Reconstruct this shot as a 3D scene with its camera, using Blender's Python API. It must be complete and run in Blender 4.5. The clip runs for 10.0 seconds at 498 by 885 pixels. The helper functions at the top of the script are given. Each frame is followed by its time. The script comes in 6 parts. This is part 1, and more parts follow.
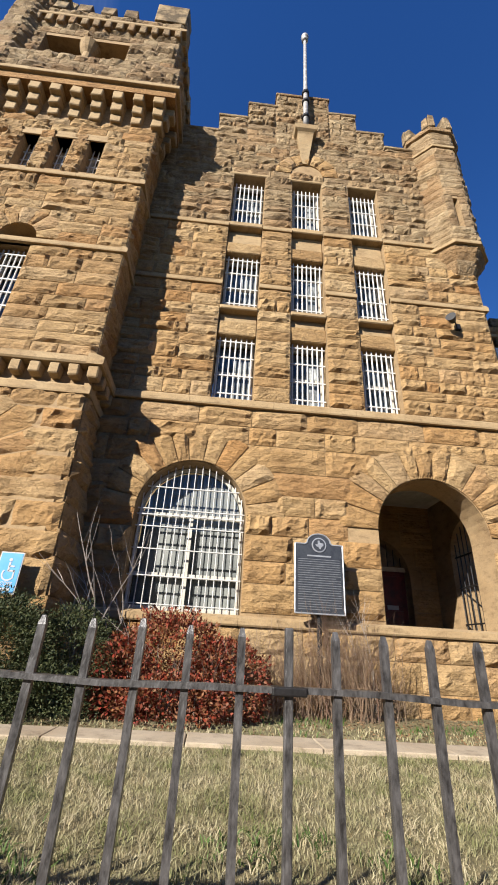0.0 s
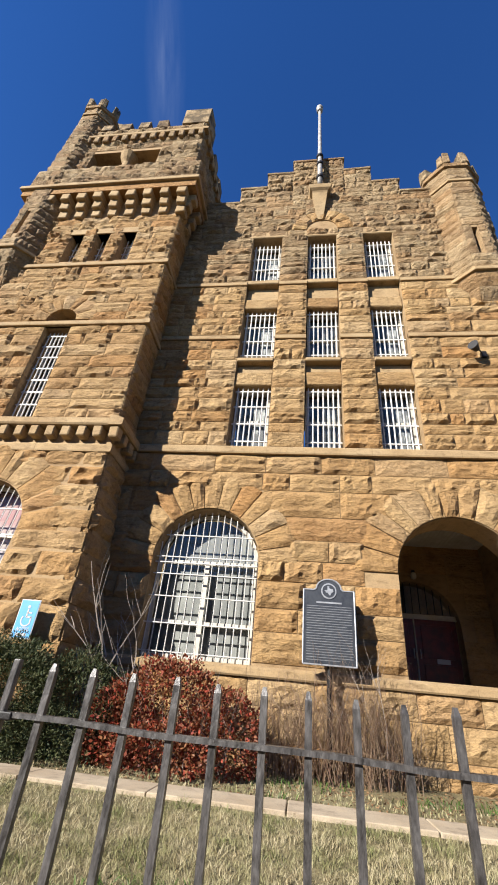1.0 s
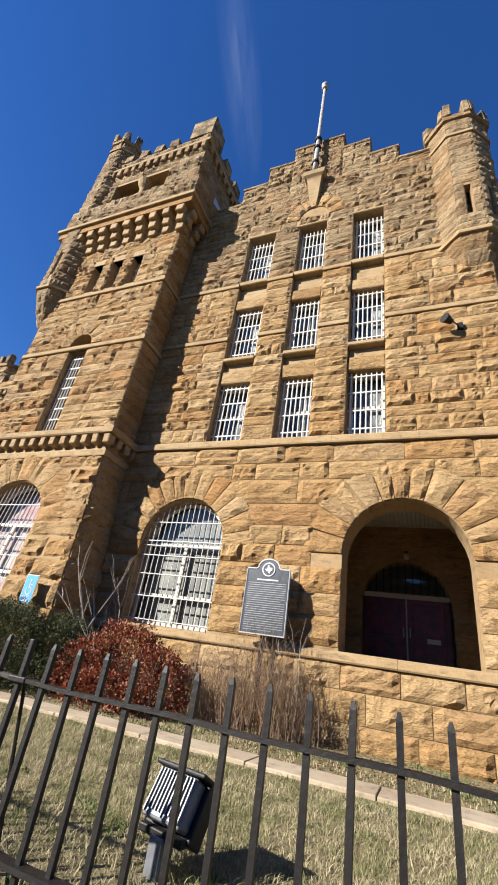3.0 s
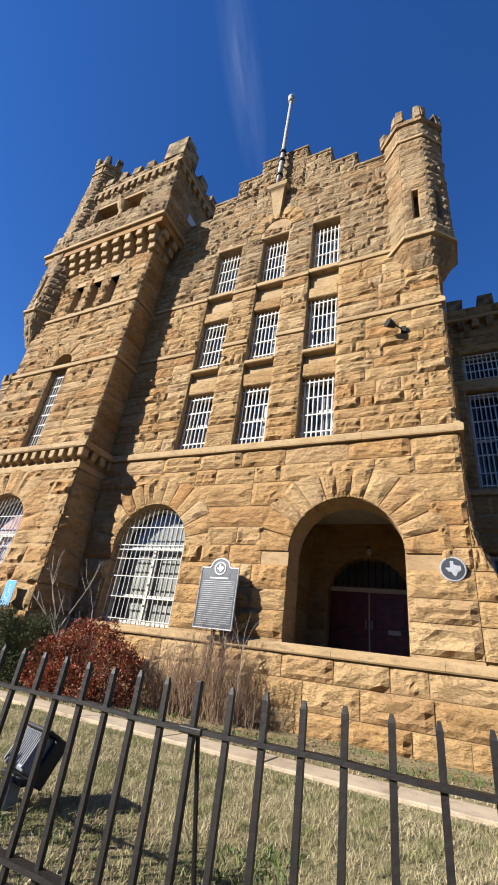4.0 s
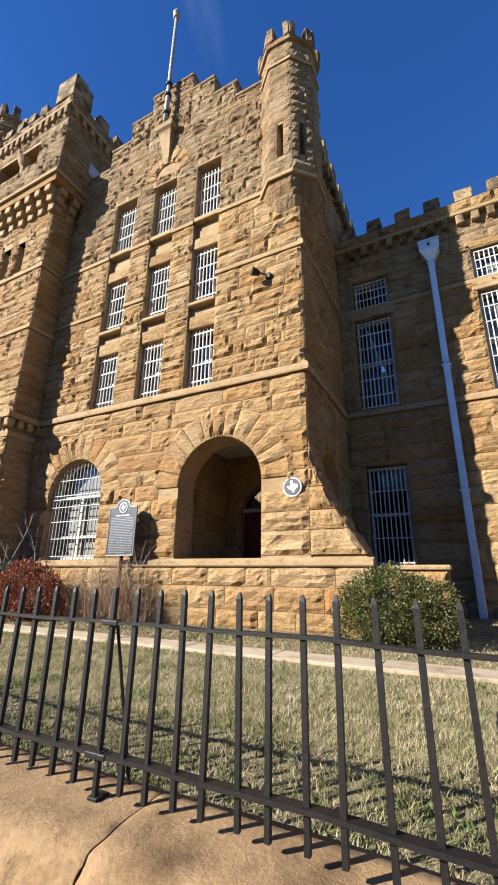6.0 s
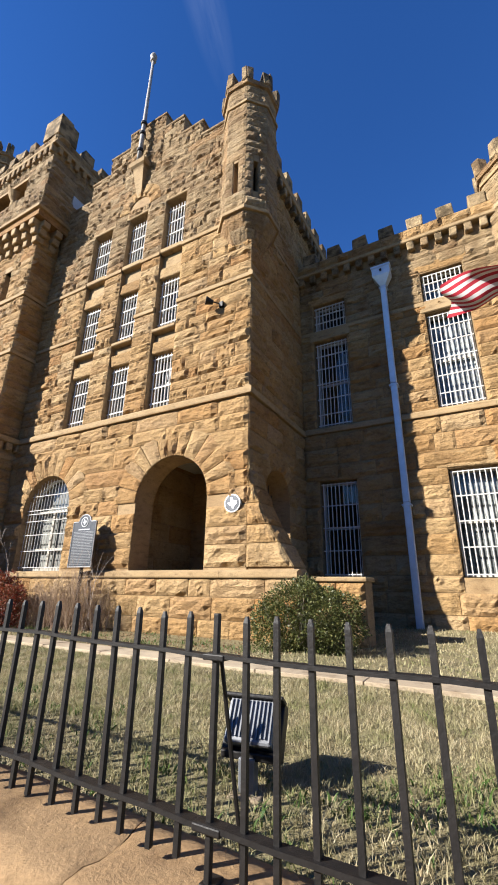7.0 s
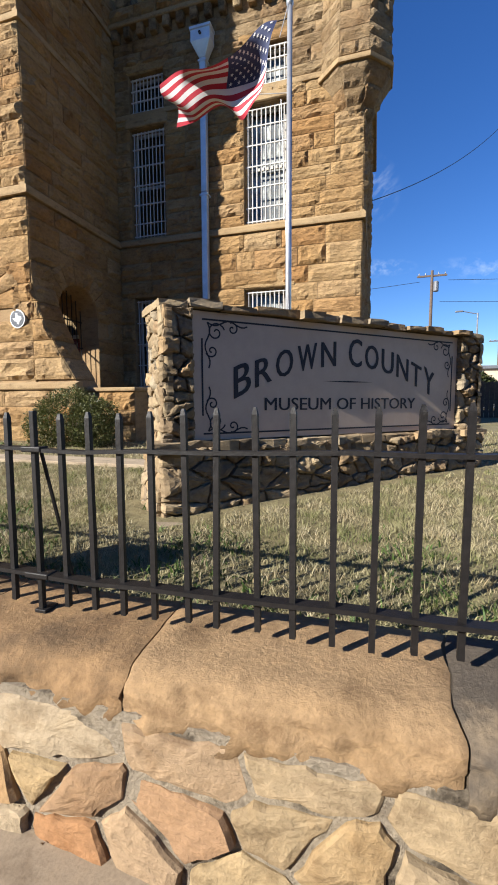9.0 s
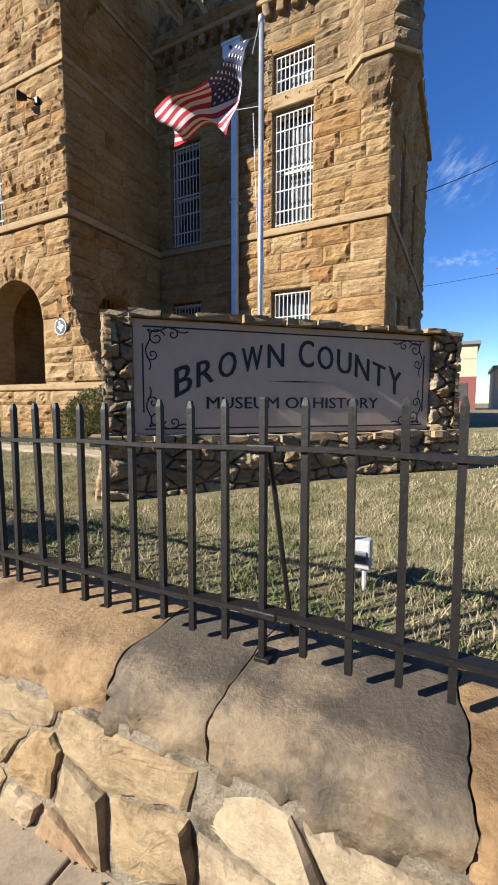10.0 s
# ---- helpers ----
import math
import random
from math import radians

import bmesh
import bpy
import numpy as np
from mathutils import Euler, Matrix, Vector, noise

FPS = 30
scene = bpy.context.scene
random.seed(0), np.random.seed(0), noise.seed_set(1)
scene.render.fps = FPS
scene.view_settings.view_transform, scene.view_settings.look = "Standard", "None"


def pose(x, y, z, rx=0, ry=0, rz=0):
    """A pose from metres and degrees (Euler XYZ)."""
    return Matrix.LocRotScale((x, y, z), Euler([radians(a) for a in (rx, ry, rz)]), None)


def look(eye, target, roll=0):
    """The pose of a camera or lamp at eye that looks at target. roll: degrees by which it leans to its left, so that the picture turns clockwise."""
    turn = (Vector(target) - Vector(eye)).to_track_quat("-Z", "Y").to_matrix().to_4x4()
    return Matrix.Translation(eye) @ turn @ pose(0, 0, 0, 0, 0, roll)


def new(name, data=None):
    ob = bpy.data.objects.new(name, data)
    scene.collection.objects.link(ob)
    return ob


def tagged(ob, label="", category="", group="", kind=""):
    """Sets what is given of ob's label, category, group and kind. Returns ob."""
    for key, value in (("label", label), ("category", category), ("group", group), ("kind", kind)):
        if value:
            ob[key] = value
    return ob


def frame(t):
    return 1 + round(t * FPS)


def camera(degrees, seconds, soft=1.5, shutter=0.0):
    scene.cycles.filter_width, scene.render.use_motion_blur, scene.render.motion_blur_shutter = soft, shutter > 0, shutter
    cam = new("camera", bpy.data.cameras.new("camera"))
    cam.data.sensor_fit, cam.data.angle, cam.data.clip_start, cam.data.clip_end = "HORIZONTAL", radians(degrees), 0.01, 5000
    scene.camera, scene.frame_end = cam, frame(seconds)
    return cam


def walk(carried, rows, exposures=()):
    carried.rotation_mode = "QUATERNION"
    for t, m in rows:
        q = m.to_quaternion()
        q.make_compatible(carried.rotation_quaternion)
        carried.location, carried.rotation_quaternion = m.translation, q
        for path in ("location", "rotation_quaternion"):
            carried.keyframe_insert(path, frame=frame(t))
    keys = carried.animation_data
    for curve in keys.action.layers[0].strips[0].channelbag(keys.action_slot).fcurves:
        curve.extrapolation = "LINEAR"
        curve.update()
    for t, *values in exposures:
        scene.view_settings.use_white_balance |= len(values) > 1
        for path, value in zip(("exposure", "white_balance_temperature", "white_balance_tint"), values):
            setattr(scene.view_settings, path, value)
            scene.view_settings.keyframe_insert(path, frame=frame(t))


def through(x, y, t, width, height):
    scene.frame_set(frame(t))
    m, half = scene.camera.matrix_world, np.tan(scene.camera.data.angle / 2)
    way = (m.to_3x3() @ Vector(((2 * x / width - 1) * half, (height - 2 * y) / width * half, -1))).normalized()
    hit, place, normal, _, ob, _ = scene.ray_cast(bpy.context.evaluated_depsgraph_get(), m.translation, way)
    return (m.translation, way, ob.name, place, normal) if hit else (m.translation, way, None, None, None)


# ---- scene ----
cam = camera(61.6, 10.0, soft=1.8)
PATH = [
    (0, (-0.038, 0.023, 1.341), (0.069, 1.815, 2.223), 3.4),
    (0.5, (0.462, -0.112, 1.353), (0.404, 1.621, 2.349), 2.1),
    (1, (1.047, -0.151, 1.351), (0.78, 1.535, 2.393), 5.8),
    (1.5, (1.685, -0.214, 1.354), (1.007, 1.424, 2.279), 8.9),
    (2, (2.288, -0.218, 1.398), (1.57, 1.433, 2.27), 7.2),
    (2.5, (2.987, -0.272, 1.392), (2.267, 1.341, 2.329), 6.5),
    (3, (3.622, -0.26, 1.411), (2.874, 1.348, 2.337), 9.3),
    (4.3, (5.28, -0.273, 1.441), (4.402, 1.28, 2.344), 7.6),
    (4.5, (5.52, -0.296, 1.418), (4.598, 1.249, 2.291), 7.5),
    (5, (6.137, -0.288, 1.392), (5.169, 1.289, 2.152), 4.0),
    (5.5, (6.792, -0.335, 1.4), (5.888, 1.321, 2.064), 1.5),
    (6, (7.445, -0.307, 1.404), (6.572, 1.382, 2.024), 0.8),
    (6.2, (7.743, -0.287, 1.395), (6.868, 1.402, 2.013), 0.5),
    (7.3, (9.186, -0.216, 1.425), (8.263, 1.425, 2.098), 1.2),
    (7.5, (9.433, -0.224, 1.421), (8.533, 1.437, 2.076), 0.9),
    (7.8, (9.838, -0.217, 1.406), (9.029, 1.534, 1.934), -0.7),
    (8, (10.089, -0.201, 1.385), (9.38, 1.641, 1.71), -1.3),
    (8.2, (10.33, -0.161, 1.382), (9.702, 1.736, 1.466), -1.4),
    (8.5, (10.683, -0.13, 1.366), (10.15, 1.793, 1.234), -0.2),
    (9, (11.253, -0.094, 1.35), (10.681, 1.813, 1.159), -0.2),
    (9.5, (11.785, -0.001, 1.331), (11.115, 1.875, 1.159), 0.3),
    (10, (12.396, 0.093, 1.338), (11.499, 1.87, 1.148), 0.1),
]
walk(cam, [(t, look(eye, target, roll)) for t, eye, target, roll in PATH], [(0, 1.40), (0.5, 1.46), (2, 1.50), (4, 1.56), (5.5, 1.65), (6.2, 1.67), (7.5, 1.64), (8.1, 1.53), (8.6, 1.44), (9.4, 1.46), (10, 1.55)])

# ---- world, sun ----
SUN = Vector((0.94, 1.0, -0.75)).normalized()          # the way the sunlight travels
world = bpy.data.worlds.new("sky")
scene.world = world
world.use_nodes = True
wn, wl = world.node_tree.nodes, world.node_tree.links
sky = wn.new("ShaderNodeTexSky")
sky.sky_type, sky.sun_disc = "NISHITA", False
sky.sun_elevation = math.asin(-SUN.z)
sky.sun_rotation = math.atan2(-SUN.x, -SUN.y)
sky.air_density, sky.dust_density, sky.ozone_density = 1.0, 0.0, 5.0
deep = wn.new("ShaderNodeHueSaturation")                # the clear winter sky's deep blue
deep.inputs["Hue"].default_value, deep.inputs["Saturation"].default_value = 0.513, 1.21
wl.new(sky.outputs[0], deep.inputs["Color"])
wl.new(deep.outputs[0], wn["Background"].inputs[0])
wn["Background"].inputs[1].default_value = 0.061
scene.view_settings.exposure = 1.40
lamp = bpy.data.lights.new("sun", "SUN")
lamp.energy, lamp.angle, lamp.color = 5.0, radians(0.55), (1.0, 0.96, 0.89)
sun = new("sun", lamp)
sun.matrix_basis = look((0, 0, 0), SUN)

# ---- materials ----


def nodes(name):
    m = bpy.data.materials.new(name)
    m.use_nodes = True
    return m, m.node_tree.nodes, m.node_tree.links, m.node_tree.nodes["Principled BSDF"]


def ramp(n, stops):
    r = n.new("ShaderNodeValToRGB")
    e = r.color_ramp.elements
    while len(e) < len(stops):
        e.new(0.5)
    for el, (p, c) in zip(e, stops):
        el.position, el.color = p, (*c, 1)
    return r


def mix(n, l, kind, fac, a, b):
    x = n.new("ShaderNodeMixRGB")
    x.blend_type = kind
    for i, v in enumerate((fac, a, b)):
        if isinstance(v, (int, float)):
            x.inputs[i].default_value = v
        elif isinstance(v, tuple):
            x.inputs[i].default_value = (*v, 1)
        else:
            l.new(v, x.inputs[i])
    return x.outputs[0]


def noise_of(n, l, where, scale, detail=4.0, rough=0.6, stretch=(1, 1, 1)):
    t = n.new("ShaderNodeTexNoise")
    t.inputs["Scale"].default_value, t.inputs["Detail"].default_value, t.inputs["Roughness"].default_value = scale, detail, rough
    if stretch != (1, 1, 1):
        mp = n.new("ShaderNodeMapping")
        mp.inputs["Scale"].default_value = stretch
        l.new(where, mp.inputs[0])
        where = mp.outputs[0]
    l.new(where, t.inputs["Vector"])
    return t.outputs[0]


def stone(name, tones, vary="object", edges=(0.40, 0.72), grain=22.0, coarse=1.3, bump=0.5, depth=0.02, stain=(0.10, 0.075, 0.05), stained=0.5, rough=0.9, ledge=0.0):
    """Natural stone: a tone for each piece, cloudy stains, fine pitted grain."""
    m, n, l, b = nodes(name)
    geo = n.new("ShaderNodeNewGeometry")
    pos = geo.outputs["Position"]
    if vary == "object":
        info = n.new("ShaderNodeObjectInfo")
        pick = info.outputs["Random"]
    elif vary == "island":
        pick = geo.outputs["Random Per Island"]
    else:
        pick = noise_of(n, l, pos, 0.9, 2)
    k = len(tones)
    r = ramp(n, [(i / max(1, k - 1), c) for i, c in enumerate(tones)])
    l.new(pick, r.inputs[0])
    big = noise_of(n, l, pos, coarse, 5, 0.65)
    br = ramp(n, [(edges[0], (0, 0, 0)), (edges[1], (1, 1, 1))])
    l.new(big, br.inputs[0])
    veins = noise_of(n, l, pos, 5.0, 6, 0.7, (1, 1, 2.6))
    vr = ramp(n, [(0.28, (0.50, 0.45, 0.41)), (0.47, (1, 1, 1)), (0.75, (1.22, 1.19, 1.12))])
    l.new(veins, vr.inputs[0])
    c = mix(n, l, "MULTIPLY", 0.85, r.outputs[0], vr.outputs[0])
    f = n.new("ShaderNodeMath")
    f.operation = "MULTIPLY"
    f.inputs[1].default_value = stained
    l.new(br.outputs[0], f.inputs[0])
    c = mix(n, l, "MIX", f.outputs[0], c, mix(n, l, "MULTIPLY", 1.0, c, tuple(min(1.0, s * 4.5) for s in stain)))
    fine = noise_of(n, l, pos, grain, 8, 0.72)
    fr = ramp(n, [(0.25, (0.66, 0.66, 0.66)), (0.6, (1.08, 1.08, 1.08))])
    l.new(fine, fr.inputs[0])
    c = mix(n, l, "MULTIPLY", 0.8, c, fr.outputs[0])
    l.new(c, b.inputs["Base Color"])
    b.inputs["Roughness"].default_value = rough
    b.inputs["Specular IOR Level"].default_value = 0.25
    add = n.new("ShaderNodeMath")
    add.operation = "ADD"
    l.new(fine, add.inputs[0])
    if ledge:
        chips = noise_of(n, l, pos, 7.5, 5, 0.62, (1, 1, 2.2))
        cr = ramp(n, [(0.40, (0, 0, 0)), (0.47, (0.55, 0.55, 0.55)), (0.55, (0.65, 0.65, 0.65)), (0.60, (1, 1, 1))])
        l.new(chips, cr.inputs[0])
        both = n.new("ShaderNodeMath")
        both.operation = "MULTIPLY_ADD"
        l.new(cr.outputs[0], both.inputs[0])
        both.inputs[1].default_value = ledge
        l.new(veins, both.inputs[2])
        l.new(both.outputs[0], add.inputs[1])
    else:
        l.new(veins, add.inputs[1])
    bp = n.new("ShaderNodeBump")
    bp.inputs["Strength"].default_value, bp.inputs["Distance"].default_value = bump, depth
    l.new(add.outputs[0], bp.inputs["Height"])
    l.new(bp.outputs[0], b.inputs["Normal"])
    return m


def plain(name, color, rough=0.6, metal=0.0, wear=None, scale=12.0, bump=0.1, spread=0.5, stretch=(1, 1, 1)):
    """Paint, metal or the like: a base colour, with worn, dirty or painted-light patches of another."""
    m, n, l, b = nodes(name)
    tc = n.new("ShaderNodeNewGeometry").outputs["Position"]
    t = noise_of(n, l, tc, scale, 6, 0.7, stretch)
    wear = wear or tuple(c * 0.75 for c in color)
    r = ramp(n, [(0.35, color), (0.35 + 0.5 * spread, wear)])
    l.new(t, r.inputs[0])
    l.new(r.outputs[0], b.inputs["Base Color"])
    b.inputs["Roughness"].default_value, b.inputs["Metallic"].default_value = rough, metal
    bp = n.new("ShaderNodeBump")
    bp.inputs["Strength"].default_value, bp.inputs["Distance"].default_value = bump, 0.004
    l.new(t, bp.inputs["Height"])
    l.new(bp.outputs[0], b.inputs["Normal"])
    return m


def leafy(name, tones, rough=0.6, through=0.25, patch=None):
    """Leaves or blades: a tone for each island, with larger patches."""
    m, n, l, b = nodes(name)
    geo = n.new("ShaderNodeNewGeometry")
    r = ramp(n, [(i / (len(tones) - 1), c) for i, c in enumerate(tones)])
    pick = geo.outputs["Random Per Island"]
    l.new(pick, r.inputs[0])
    c = r.outputs[0]
    if patch:
        big = noise_of(n, l, geo.outputs["Position"], patch[0], 4, 0.6)
        pr = ramp(n, [(patch[1], (0, 0, 0)), (patch[2], (1, 1, 1))])
        l.new(big, pr.inputs[0])
        r2 = ramp(n, [(i / (len(patch[3]) - 1), q) for i, q in enumerate(patch[3])])
        l.new(pick, r2.inputs[0])
        c = mix(n, l, "MIX", pr.outputs[0], c, r2.outputs[0])
    l.new(c, b.inputs["Base Color"])
    b.inputs["Roughness"].default_value = rough
    b.inputs["Specular IOR Level"].default_value = 0.3
    tr = n.new("ShaderNodeBsdfTranslucent")
    l.new(c, tr.inputs[0])
    ms = n.new("ShaderNodeMixShader")
    ms.inputs[0].default_value = through
    l.new(b.outputs[0], ms.inputs[1])
    l.new(tr.outputs[0], ms.inputs[2])
    l.new(ms.outputs[0], n["Material Output"].inputs[0])
    return m


SAND = [(0.281, 0.172, 0.074), (0.324, 0.206, 0.092), (0.346, 0.234, 0.114), (0.302, 0.176, 0.070), (0.353, 0.244, 0.125), (0.324, 0.206, 0.090), (0.295, 0.159, 0.059), (0.331, 0.230, 0.122)]
WORN = [(0.254, 0.176, 0.095), (0.304, 0.220, 0.123), (0.240, 0.169, 0.095), (0.289, 0.182, 0.089), (0.324, 0.241, 0.139), (0.261, 0.180, 0.095)]
M_PIECE = stone("sandstone_block", SAND, "object", stained=0.5, bump=0.9, depth=0.04, ledge=0.5)
M_FACE = stone("sandstone_facing", SAND, "island", stained=0.55, bump=0.9, depth=0.04, ledge=0.5)
M_PIECEW = stone("weathered_sandstone_block", WORN, "object", stained=0.75, bump=1.0, depth=0.04, coarse=2.0, ledge=0.5)
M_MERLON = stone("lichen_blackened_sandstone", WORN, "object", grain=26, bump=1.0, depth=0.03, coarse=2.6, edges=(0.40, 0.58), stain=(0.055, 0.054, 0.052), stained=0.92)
M_FACEW = stone("weathered_sandstone_facing", WORN, "island", stained=0.75, bump=1.0, depth=0.04, coarse=2.0, ledge=0.5)
M_MORTAR = stone("sandstone_mortar", [(0.288, 0.202, 0.108), (0.238, 0.158, 0.083)], "noise", grain=60, bump=0.3)
M_TRIM = stone("dressed_sandstone", [(0.310, 0.223, 0.122), (0.274, 0.191, 0.101), (0.331, 0.248, 0.144)], "noise", grain=45, bump=0.25, depth=0.008, stained=0.35)
CAP_TONES = [(0.223, 0.137, 0.065), (0.243, 0.159, 0.084), (0.213, 0.129, 0.062), (0.223, 0.156, 0.089)]
M_CAP = stone("coping_sandstone", CAP_TONES, "object", grain=48, bump=0.7, depth=0.012, coarse=2.1, edges=(0.50, 0.64), stain=(0.085, 0.078, 0.070), stained=0.75)
M_CAPGREY = stone("lichen_grey_coping_sandstone", [(0.175, 0.130, 0.082), (0.190, 0.145, 0.096)], "object", grain=48, bump=0.7, depth=0.012, coarse=2.6, edges=(0.40, 0.52), stain=(0.085, 0.092, 0.110), stained=0.92)
M_CAPMOTTLED = stone("mottled_coping_sandstone", CAP_TONES, "object", grain=48, bump=0.7, depth=0.012, coarse=1.9, edges=(0.44, 0.60), stain=(0.075, 0.080, 0.092), stained=0.75)
M_RUBBLE = stone("rubble_stone", [(0.240, 0.179, 0.109), (0.272, 0.197, 0.104), (0.266, 0.120, 0.044), (0.218, 0.161, 0.104), (0.293, 0.230, 0.150), (0.223, 0.125, 0.062)], "object", grain=30, bump=0.7, depth=0.016, coarse=5.0, edges=(0.52, 0.72), stained=0.6)
M_RMORT = stone("lime_mortar", [(0.30, 0.25, 0.185), (0.19, 0.155, 0.11)], "noise", grain=50, bump=0.9, depth=0.025, coarse=6.0, edges=(0.50, 0.62), stain=(0.03, 0.026, 0.022), stained=0.85)
M_FIELD = stone("field_stone", [(0.274, 0.202, 0.119), (0.216, 0.155, 0.090), (0.331, 0.252, 0.151), (0.180, 0.133, 0.086), (0.302, 0.202, 0.104), (0.245, 0.205, 0.144)], "object", grain=24, bump=0.7, depth=0.02, stain=(0.05, 0.05, 0.045), stained=0.6)
M_WALK = stone("sidewalk_concrete", [(0.255, 0.200, 0.140), (0.205, 0.160, 0.112)], "noise", grain=90, bump=0.35, depth=0.004, coarse=0.8, stained=0.35)
M_PATH = stone("pale_path_concrete", [(0.338, 0.277, 0.198), (0.295, 0.238, 0.169)], "noise", grain=90, bump=0.25, depth=0.004)
M_BRICK = stone("unseen_wall_brick", [(0.094, 0.072, 0.058), (0.115, 0.086, 0.065)], "noise", grain=10)
M_ROAD = stone("street_asphalt", [(0.036, 0.035, 0.033), (0.047, 0.045, 0.042)], "noise", grain=60, bump=0.3, depth=0.006)
M_SOIL = stone("lawn_soil", [(0.155, 0.130, 0.066), (0.195, 0.165, 0.088), (0.12, 0.115, 0.048)], "noise", grain=40, bump=0.8, depth=0.03, coarse=0.6)
M_IRON = plain("black_iron_paint", (0.0055, 0.005, 0.005), 0.52, 0.0, (0.015, 0.012, 0.011), 34, 0.7, 1.1)
# Flaking iron; the sun's gleam on the first pickets is put into its silver.
M_IRONLIT = plain("flaking_sun_gleam_iron", (0.022, 0.020, 0.019), 0.36, 0.35, (0.13, 0.122, 0.118), 26, 0.9, 0.75, (2.0, 2.0, 0.7))
M_IRON.node_tree.nodes["Principled BSDF"].inputs["Specular IOR Level"].default_value = 0.28
M_WHITE = plain("white_bar_paint", (0.504, 0.490, 0.461), 0.5, 0, (0.331, 0.302, 0.259), 30, 0.2, 1.0)
M_FRAME = plain("cream_window_paint", (0.428, 0.399, 0.336), 0.5, 0, (0.306, 0.272, 0.218), 14, 0.2, 0.9)
# Pale curtain; its noise also paints in the panes' streaky reflections and dark gaps.
M_BLIND = plain("blind_with_painted_reflections", (0.504, 0.497, 0.475), 0.8, 0, (0.115, 0.115, 0.115), 3.6, 0.0, 0.34, (1.8, 1, 0.6))
M_CURTAIN = plain("grey_white_curtain", (0.27, 0.262, 0.24), 0.85, 0, (0.11, 0.11, 0.11), 2.2, 0.0, 0.6, (2.5, 1, 0.5))
M_PINK = plain("faded_pink_drape", (0.360, 0.338, 0.317), 0.85, 0, (0.302, 0.101, 0.094), 1.6, 0.0, 0.8)
M_TEXT = plain("worn_raised_text", (0.245, 0.252, 0.259), 0.45, 0.5, (0.158, 0.158, 0.166), 20)
# Near-black that puts the shade inside holes and windows into the colour.
M_DARK = plain("painted_dark_interior", (0.025, 0.022, 0.020), 0.9, 0, (0.043, 0.036, 0.032), 3)
M_ZINC = plain("galvanised_downpipe", (0.50, 0.56, 0.62), 0.4, 0.25, (0.42, 0.47, 0.52), 4, 0.1)
M_POLE = plain("aluminium_pole", (0.504, 0.511, 0.526), 0.35, 0.7, (0.396, 0.396, 0.403), 8)
M_OLDPOLE = plain("old_grey_flagstaff", (0.324, 0.317, 0.302), 0.6, 0.2, (0.180, 0.158, 0.144), 9)
M_RED = plain("oxblood_door_paint", (0.137, 0.016, 0.014), 0.4, 0, (0.050, 0.009, 0.009), 6)
M_CEIL = plain("white_ceiling_boards", (0.475, 0.468, 0.432), 0.6, 0, (0.360, 0.346, 0.302), 4)
M_SIGNW = plain("white_sign_face", (0.333, 0.338, 0.347), 0.4, 0, (0.310, 0.310, 0.315), 3, 0.0)
M_SIGNK = plain("black_sign_ink", (0.009, 0.009, 0.013), 0.7, 0, (0.014, 0.014, 0.022), 20, 0.0)
M_SIGNR = plain("red_sign_ink", (0.302, 0.007, 0.022), 0.5, 0, (0.274, 0.007, 0.018), 20, 0.0)
M_PANEL = plain("stone_grey_sign_panel", (0.50, 0.385, 0.29), 0.6, 0, (0.44, 0.335, 0.25), 2.5, 0.1)
M_BLUE = plain("blue_sign_face", (0.036, 0.216, 0.446), 0.4, 0, (0.058, 0.245, 0.446), 8, 0.0)
M_PLAQUE = plain("black_plaque_enamel", (0.032, 0.036, 0.045), 0.38, 0.4, (0.054, 0.058, 0.065), 12)
M_ALU = plain("raised_aluminium", (0.432, 0.439, 0.446), 0.4, 0.6, (0.324, 0.324, 0.331), 20)
M_BOX = plain("grey_fixture_metal", (0.165, 0.17, 0.185), 0.45, 0.2, (0.11, 0.115, 0.125), 9)
M_FLAGR = plain("red_flag_cloth", (0.36, 0.008, 0.024), 0.8, 0, (0.30, 0.008, 0.022), 3, 0.1)
M_FLAGW = plain("white_flag_cloth", (0.56, 0.54, 0.53), 0.8, 0, (0.50, 0.48, 0.48), 3, 0.1)
M_FLAGB = plain("navy_flag_cloth", (0.018, 0.025, 0.079), 0.75, 0, (0.014, 0.022, 0.065), 3, 0.1)
M_WOOD = plain("grey_pole_wood", (0.115, 0.079, 0.058), 0.85, 0, (0.072, 0.050, 0.036), 9, 0.5)
M_BARK = plain("pale_twig_bark", (0.360, 0.302, 0.245), 0.85, 0, (0.259, 0.209, 0.166), 30, 0.5)
M_CLAD = plain("tan_metal_cladding", (0.396, 0.324, 0.216), 0.6, 0, (0.346, 0.281, 0.187), 1.5)
M_SHED = plain("dull_red_paint", (0.158, 0.043, 0.032), 0.6, 0, (0.130, 0.036, 0.032), 1.5)
M_ROOF = plain("tar_roof", (0.043, 0.040, 0.036), 0.9)

STRAW = [(0.322, 0.268, 0.158), (0.402, 0.348, 0.226), (0.255, 0.194, 0.103), (0.355, 0.308, 0.184), (0.241, 0.214, 0.103)]
M_GRASS = leafy("dormant_grass", STRAW, 0.7, 0.25, (3.2, 0.44, 0.62, [(0.115, 0.130, 0.038), (0.215, 0.200, 0.090), (0.085, 0.110, 0.026), (0.280, 0.245, 0.135)]))
M_WEED = leafy("green_weeds", [(0.032, 0.072, 0.012), (0.079, 0.119, 0.029), (0.050, 0.090, 0.016)], 0.6, 0.25)
